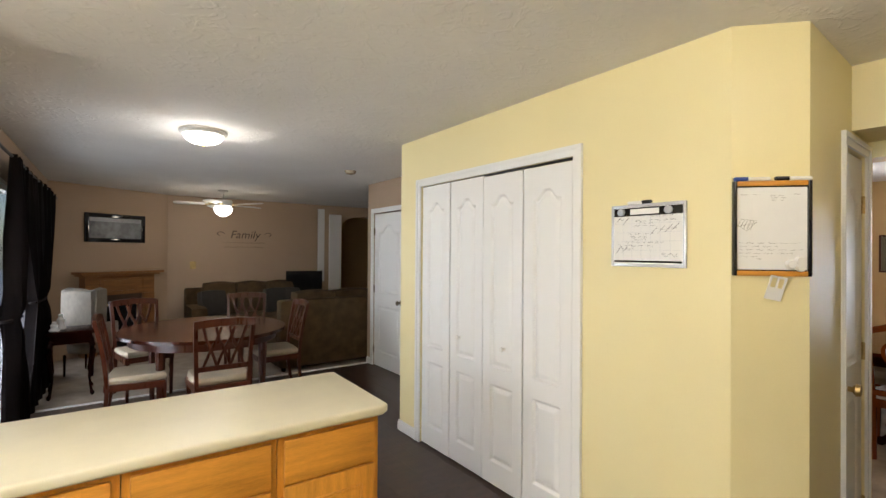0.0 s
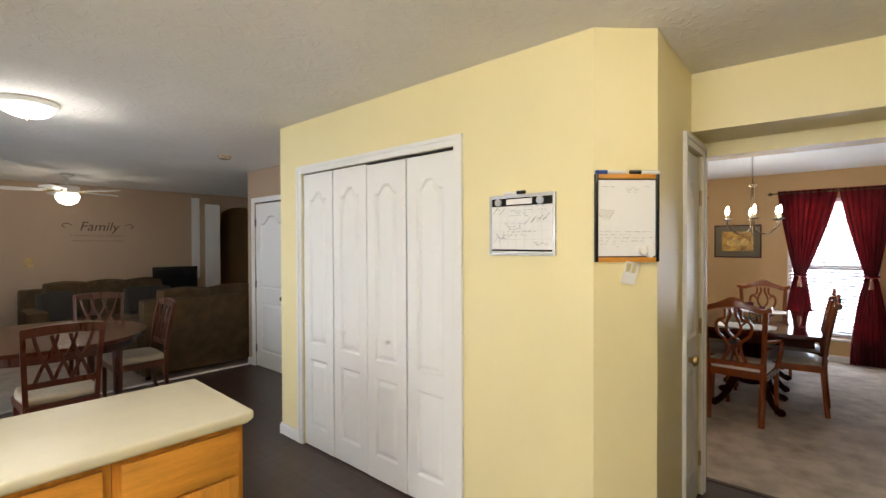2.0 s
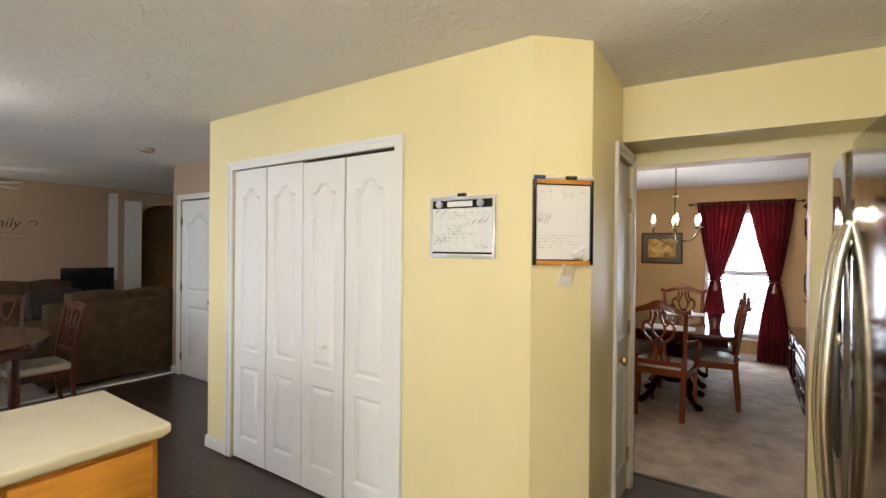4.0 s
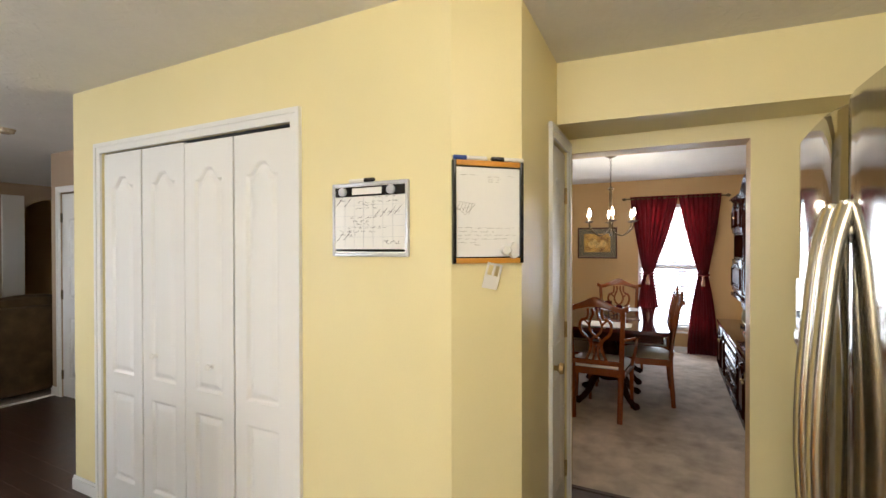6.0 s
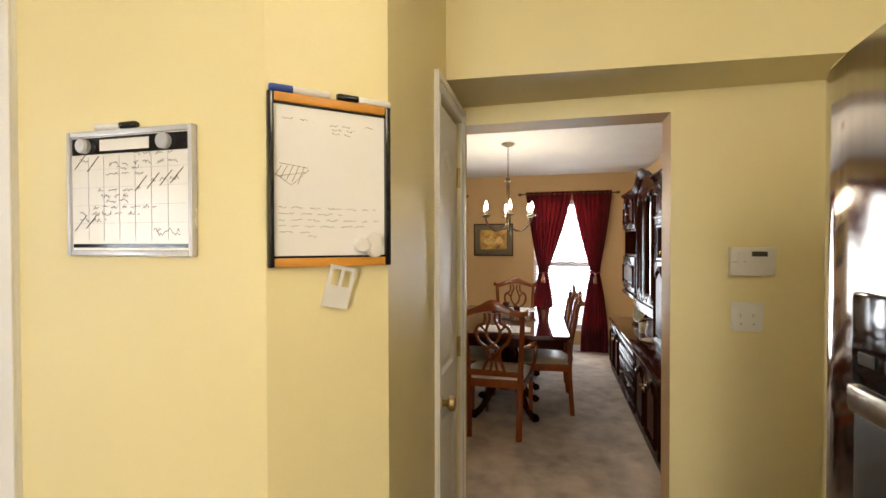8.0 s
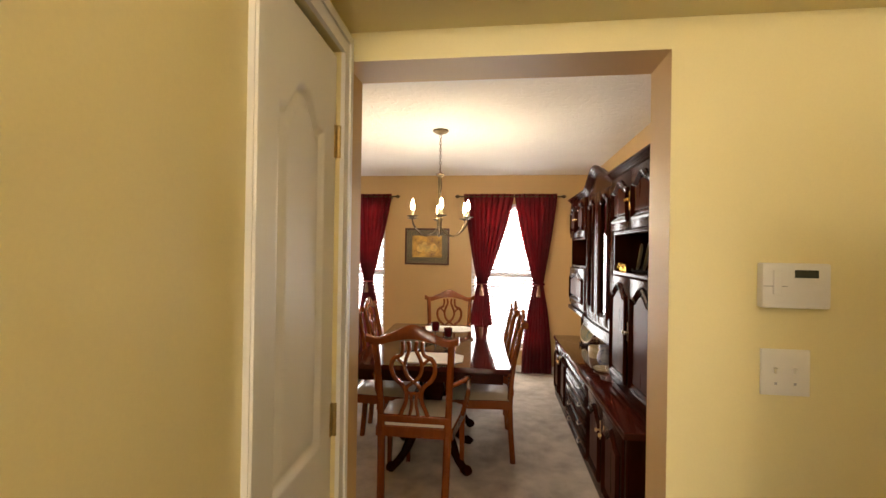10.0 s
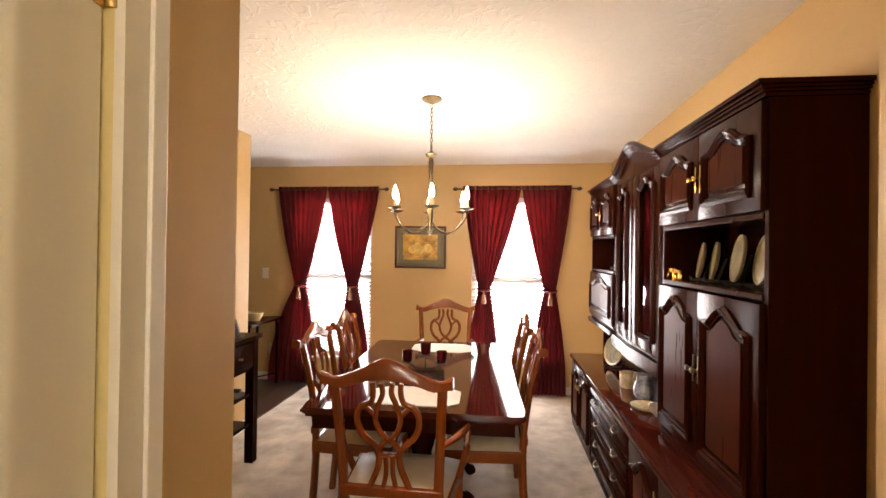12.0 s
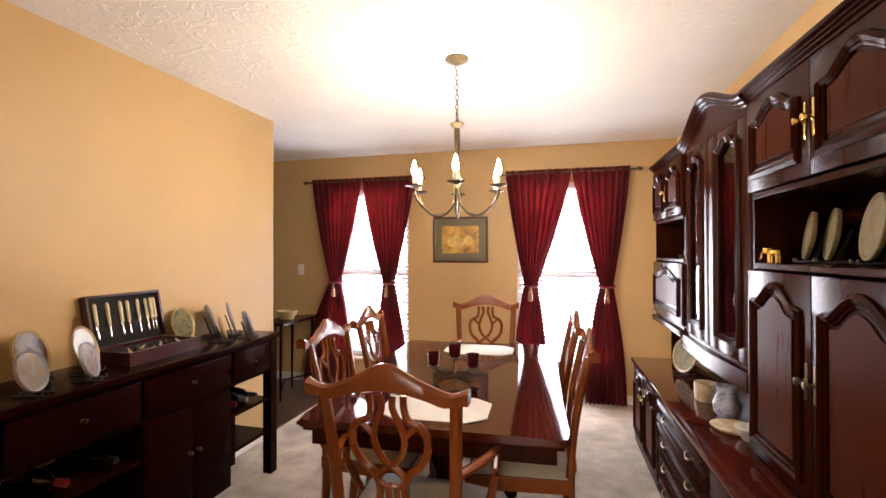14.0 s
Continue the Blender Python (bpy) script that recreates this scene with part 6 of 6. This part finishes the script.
part("firebox", boxes((0.25, -0.112, 0.06, FW - 0.25, -0.101, 0.70)), BLACKGLOSS, fp, "black glass firebox front")
part("firebox_trim", boxes((0.235, -0.118, 0.70, FW - 0.235, -0.101, 0.725), (0.235, -0.118, 0.06, 0.2495, -0.101, 0.6995), (FW - 0.2495, -0.118, 0.06, FW - 0.235, -0.101, 0.6995)), BRASS, fp)
fpic = thing("framed_picture", "black framed dark landscape picture over the mantel", "picture", FP @ pose(0.43, -0.002, 1.63))
QW, QH = 0.86, 0.42
for r in ((0, -0.025, 0, 0.06, 0, QH), (QW - 0.06, -0.025, 0, QW, 0, QH), (0.06, -0.025, 0, QW - 0.06, 0, 0.06), (0.06, -0.025, QH - 0.06, QW - 0.06, 0, QH)):
    part("frame", boxes(r, bevel=0.006), BLACKGLOSS, fpic, "black frame moulding", smooth=True)
part("image", boxes((0.06, -0.012, 0.06, QW - 0.06, -0.002, QH - 0.06)), print_material("grey_landscape", (0.16, 0.17, 0.18), (0.04, 0.045, 0.05), 4), fpic, "grey landscape")
part("sky_band", boxes((0.06, -0.0135, QH - 0.12, QW - 0.06, -0.0122, QH - 0.06)), material("pale_grey_print", (0.30, 0.31, 0.33), 0.3, vary=0.2, scale=5), fpic)
# wall lettering: one readable word over two lines too small to read
FONT = bpy.data.curves.new("lettering", "FONT")
FONT.body, FONT.size, FONT.extrude, FONT.align_x, FONT.shear = "Family", 0.20, 0.001, "CENTER", 0.25
letters = new("wall_decal_word", FONT)
dg = bpy.context.evaluated_depsgraph_get()
word_me = bpy.data.meshes.new_from_object(letters.evaluated_get(dg))
bpy.data.objects.remove(letters)
word_me.materials.clear()
DECAL = material("brown_vinyl", (0.09, 0.06, 0.04), 0.6)
word_me.materials.append(DECAL)
dec = thing("wall_decal", "brown vinyl script lettering on the living room wall", "wall decal", pose(2.24, 8.928, 1.60))
wd = new("word", word_me)
wd.parent = dec
wd.matrix_basis = pose(0, 0, 0.14, 90, 0, 0)
for z, w in ((0.06, 0.36), (-0.02, 0.34)):
    ln = strokes([(z, 0, 1)], -w, w, thick=0.014, seed=int(z * 100) + 30, wobble=0.007, step=0.012)
    part("small_line", ln, DECAL, dec)
for s in (-1, 1):
    part("flourish", tube(smooth_path([(s * 0.34, -0.001, 0.22), (s * 0.40, -0.001, 0.25), (s * 0.46, -0.001, 0.22), (s * 0.42, -0.001, 0.18)], 4), 0.006, sides=5, up=(0, 1, 0)), DECAL, dec)
plq = thing("wall_plaque", "small tan wall plate on the living room wall", "wall plate", pose(1.36, 8.93, 1.20))
part("plate", boxes((0, -0.012, 0, 0.09, 0, 0.13), bevel=0.003), BRASS, plq)
baseboard("baseboard_north", 1.03, 8.93, 3.60, 8.93)
# white strip in place of a far jamb that catches the light
setting("trim_niche", boxes((3.605, 8.915, 0.92, 3.735, 9.0, 2.36)), WHITE, "white strip standing for a lit jamb at the end wall", "trim")
setting("trim_column", boxes((3.83, 8.895, 0.0, 4.09, 8.929, 2.26), bevel=0.01), WHITE, "pale painted column beside the arch", "trim")


# sofas
def cushion(x0, y0, z0, x1, y1, z1, puff=0.03):
    bm = boxes((x0, y0, z0, x1, y1, z1))
    bmesh.ops.subdivide_edges(bm, edges=bm.edges[:], cuts=5, use_grid_fill=True)
    c = Vector(((x0 + x1) / 2, (y0 + y1) / 2, (z0 + z1) / 2))
    h = Vector(((x1 - x0) / 2, (y1 - y0) / 2, (z1 - z0) / 2))
    for v in bm.verts:
        q = Vector(((v.co[k] - c[k]) / h[k] for k in range(3)))
        r = max(abs(q.x), abs(q.y), abs(q.z))
        rnd = q.normalized() * r if q.length else q
        q = q.lerp(Vector((rnd.x * 1.25, rnd.y * 1.25, rnd.z * 1.25)), 0.28)
        v.co = c + Vector((q.x * h.x, q.y * h.y, q.z * h.z))
    return bm


def sofa(at, length, label, seats):
    """Faces +y; the back stands at y = 0."""
    s = thing("sofa", label, "sofa", at, "living room sofas")
    part("back_frame", boxes((0, 0, 0.04, length, 0.20, 0.89), bevel=0.04), SOFABROWN, s, smooth=True)
    part("base", boxes((0.0, 0.201, 0.04, length, 0.92, 0.28), bevel=0.02), SOFABROWN, s, smooth=True)
    for x in (0.0, length - 0.22):
        part("arm", cushion(x, 0.19, 0.281, x + 0.22, 0.95, 0.64), SOFABROWN, s, smooth=True)
    w = (length - 0.46) / seats
    for k in range(seats):
        x = 0.23 + k * w
        part("seat_cushion", cushion(x + 0.005, 0.24, 0.285, x + w - 0.005, 0.94, 0.47), SOFABROWN, s, smooth=True)
        part("back_cushion", cushion(x + 0.005, 0.14, 0.47, x + w - 0.005, 0.42, 0.98), SOFABROWN, s, smooth=True)
    for x in (0.06, length - 0.06):
        for y in (0.06, 0.86):
            part("foot", lathe([(0.025, 0), (0.03, 0.045)], 12, m=Matrix.Translation((x, y, 0))), ESPRESSO, s)
    return s


sofa(pose(1.98, 5.85, 0.008), 1.60, "olive-brown chenille sofa with its back to the dinette", 2)
sofa(pose(3.20, 8.72, 0.008, 0, 0, 180), 1.95, "olive-brown chenille sofa along the end wall", 3)
PILL = material("patterned_pillow_cloth", (0.03, 0.027, 0.024), 0.9, vary=0.4, scale=18, grain=60, bump=0.2, dark=(0.03, 0.025, 0.02))
for x, y, a in ((1.62, 8.18, 20), (2.80, 8.22, -15), (2.62, 8.20, 10)):
    cu = cushion(-0.21, -0.07, 0, 0.21, 0.07, 0.40)
    solid("throw_pillow", cu, PILL, "dark patterned throw pillow on the sofa", "pillow", pose(x, y, 0.475, -14, 0, a), "pillows on the sofa", smooth=True)
tv = thing("television", "black flat television on a low stand", "television", pose(3.12, 8.30, 0, 0, 0, -8))
part("screen", boxes((-0.32, -0.02, 0.78, 0.32, 0.02, 1.16), bevel=0.006), BLACKGLOSS, tv)
part("foot", boxes((-0.14, -0.09, 0.7005, 0.14, 0.09, 0.715), (-0.03, -0.02, 0.7155, 0.03, 0.02, 0.7795)), DARKPLASTIC, tv)
stand = thing("side_table", "small dark side table under the television", "side table", pose(3.12, 8.30, 0.008))
part("top", boxes((-0.30, -0.24, 0.66, 0.30, 0.24, 0.692), bevel=0.004), ESPRESSO, stand)
for x in (-0.27, 0.23):
    for y in (-0.21, 0.17):
        part("leg", boxes((x, y, 0, x + 0.04, y + 0.04, 0.6595)), ESPRESSO, stand)
tall = thing("media_cabinet", "tall black cabinet beyond the arch", "cabinet", pose(4.62, 8.25, 0.008))
part("body", boxes((0, 0, 0.05, 0.55, 0.45, 1.62), bevel=0.006), BLACKGLOSS, tall)
part("plinth", boxes((0.02, 0.02, 0, 0.53, 0.43, 0.0495)), DARKPLASTIC, tall)

# wing chair and small dark table by the window
WINGCLOTH = material("cream_damask", (0.27, 0.235, 0.19), 0.8, vary=0.12, scale=14, grain=260, bump=0.25)
wc = thing("wing_chair", "cream upholstered wing chair by the living room window", "armchair", pose(0.06, 7.2, 0.008, 0, 0, 150))
wc.scale = (0.60, 0.66, 0.98)
part("back", cushion(-0.28, 0.22, 0.40, 0.28, 0.36, 1.05), WINGCLOTH, wc, smooth=True)
for s in (-1, 1):
    part("wing", cushion(s * 0.28 - 0.05, -0.02, 0.62, s * 0.28 + 0.05, 0.30, 1.06), WINGCLOTH, wc, smooth=True)
    part("arm", cushion(s * 0.30 - 0.06, -0.34, 0.40, s * 0.30 + 0.06, 0.25, 0.62), WINGCLOTH, wc, smooth=True)
    for y in (-0.30, 0.28):
        part("leg", tube([(s * 0.26, y, 0), (s * 0.26, y, 0.26)], [0.016, 0.026], sides=8), ESPRESSO, wc, smooth=True)
part("seat", cushion(-0.27, -0.36, 0.26, 0.27, 0.24, 0.47), WINGCLOTH, wc, smooth=True)
et = thing("end_table", "dark wood end table with cabriole legs", "side table", pose(-0.06, 6.27, 0.008, 0, 0, 3))
et.scale = (0.77, 0.9, 1.24)
part("top", prism([(-0.26, -0.24), (0.22, -0.24), (0.26, -0.20), (0.26, 0.24), (-0.26, 0.24)], 0.52, 0.548, bevel=0.006), ESPRESSO, et, smooth=True)
part("apron", boxes((-0.22, -0.20, 0.44, 0.22, 0.20, 0.519)), ESPRESSO, et)
for sx in (-1, 1):
    for sy in (-1, 1):
        pts = smooth_path([(sx * 0.20, sy * 0.18, 0.46), (sx * 0.235, sy * 0.215, 0.38), (sx * 0.20, sy * 0.18, 0.16), (sx * 0.215, sy * 0.195, 0.04), (sx * 0.235, sy * 0.215, 0.012)], 4)
        part("leg", tube(pts, [0.030] * 5 + [0.024] * 4 + [0.016] * 4 + [0.022] * 4, sides=8), ESPRESSO, et, "cabriole leg", smooth=True)
for k, (x, y, h) in enumerate(((-0.10, 0.05, 0.16), (-0.14, -0.10, 0.10))):
    solid("figurine", lathe([(0.04, 0), (0.045, 0.01), (0.025, h * 0.35), (0.035, h * 0.6), (0.015, h * 0.8), (0.022, h * 0.92), (0.005, h)], 16), WHITEPLASTIC, "small white porcelain ornament on the end table", "ornament", pose(-0.05 + x, 6.25 + y, 0.688), smooth=True)


# dinette table and lattice-back chairs
dt = thing("dinette_table", "oval dark mahogany dinette table with apron", "table", pose(1.04, 5.12, 0.0))
RX, RY = 0.735, 0.80
oval = [(RX * math.cos(a), RY * math.sin(a)) for a in np.linspace(0, 2 * math.pi, 49)[:-1]]
tp = prism(oval, 0.735, 0.765)
bmesh.ops.bevel(tp, geom=[e for e in tp.edges if abs(e.verts[0].co.z - e.verts[1].co.z) < 1e-4], offset=0.008, segments=2, affect="EDGES")
part("tabletop", tp, material("mahogany_top", (0.06, 0.015, 0.0065), 0.2, vary=0.2, scale=3, grain=22, bump=0.0, stretch=(9, 1, 9), spec=0.4), dt, smooth=True)
part("apron", prism([(x * 0.88, y * 0.88) for x, y in oval], 0.655, 0.7345), MAHOG, dt, smooth=True)
for sx in (-1, 1):
    for sy in (-1, 1):
        part("leg", tube(smooth_path([(sx * 0.42, sy * 0.46, 0.0), (sx * 0.42, sy * 0.46, 0.30), (sx * 0.42, sy * 0.46, 0.656)], 3), [0.022, 0.024, 0.027, 0.030, 0.034, 0.038, 0.042], sides=8), MAHOG, dt, smooth=True)


def lattice_chair(at, label):
    """Chair with an interlaced lattice back; faces +y."""
    c = thing("dinette_chair", label, "chair", at, "chairs round the dinette table")
    for s in (-1, 1):
        pts = smooth_path([(s * 0.185, -0.245, 0), (s * 0.190, -0.20, 0.25), (s * 0.195, -0.195, 0.46), (s * 0.205, -0.225, 0.72), (s * 0.215, -0.275, 0.955)], 4)
        part("post", tube(pts, 0.021, sides=4, up=(0, 1, 0)), MAHOG, c)
        part("leg", tube([(s * 0.20, 0.20, 0), (s * 0.20, 0.20, 0.42)], [0.017, 0.026], sides=4, up=(0, 1, 0)), MAHOG, c)
    n = 12
    cr = bmesh.new()
    rg = []
    for k in range(n + 1):
        u = k / n * 2 - 1
        z = 0.935 + 0.018 * (1 - u * u)
        y = -0.272 - 0.020 * (1 - u * u)
        rg.append([cr.verts.new((u * 0.225, y + dy, z + dz)) for dy, dz in ((-0.012, -0.03), (0.012, -0.03), (0.010, 0.032), (-0.014, 0.032))])
    for a, b in zip(rg, rg[1:]):
        for q in range(4):
            cr.faces.new((a[q], a[(q + 1) % 4], b[(q + 1) % 4], b[q]))
    cr.faces.new(rg[0][::-1])
    cr.faces.new(rg[-1])
    part("crest_rail", cr, MAHOG, c, "curved top rail", smooth=True)
    part("lower_rail", boxes((-0.185, -0.222, 0.555, 0.185, -0.202, 0.595)), MAHOG, c)

    def back_y(z):
        return -0.205 - 0.075 * max(0.0, (z - 0.55) / 0.40) ** 1.2

    for k, (xa, xb) in enumerate(((-0.15, -0.03), (-0.05, 0.07), (0.05, 0.16), (0.15, 0.03), (0.05, -0.07), (-0.05, -0.16))):
        z0, z1 = 0.585, 0.915
        pts = smooth_path([(xa, back_y(z0), z0), (xa + (xb - xa) * 0.30, back_y(0.69) + (0.004 if k % 2 else -0.004), 0.69), (xa + (xb - xa) * 0.75, back_y(0.81), 0.81), (xb, back_y(z1), z1)], 3)
        part("lattice_bar", tube(pts, 0.0125, sides=6, flat=0.6, up=(0, 1, 0)), MAHOG, c, smooth=True)
    part("seat_frame", prism([(-0.20, -0.215), (0.20, -0.215), (0.225, 0.215), (-0.225, 0.215)], 0.38, 0.435, bevel=0.003), MAHOG, c)
    part("seat", cushion(-0.212, -0.19, 0.436, 0.212, 0.225, 0.495), SEATCREAM, c, "pale padded seat", smooth=True)
    return c


DL = "dark mahogany lattice-back chair with pale padded seat"
for x, y, a in ((1.02, 4.34, 0), (0.46, 4.78, -95), (1.71, 5.12, 90), (1.60, 5.98, 165), (0.55, 5.82, 195)):
    lattice_chair(pose(x, y, 0.0 if y < 5.5 else 0.008, 0, 0, a), DL)

# ---- hardwood planks of kitchen and dinette, set on the subfloor ----
plank_parent = bpy.data.objects["floor_kitchen"]
plank_mesh = {}
rng = random.Random(4)
count = 0
x = -0.42
while x < 3.68:
    y = -0.95 - rng.uniform(0, 0.9)
    while y < 5.74:
        ln = rng.choice((0.9, 1.2, 1.5))
        y0, y1 = max(y, -0.95), min(y + ln, 5.738)
        w = min(0.127, 3.683 - x)
        if y1 - y0 > 0.05 and not (x > XC + 0.12 and 0.9 < y0 and y1 < 3.3):
            key = (round(w, 3), round(y1 - y0, 2))
            if key not in plank_mesh:
                plank_mesh[key] = mesh("plank", boxes((0.0008, 0.0008, -0.0115, key[0] - 0.0008, key[1] - 0.0008, 0.0), bevel=0.0), WALNUT)
            p = new("plank", plank_mesh[key])
            p.parent = plank_parent
            p.location = (x, y0, 0)
            count += 1
        y += ln
    x += 0.127
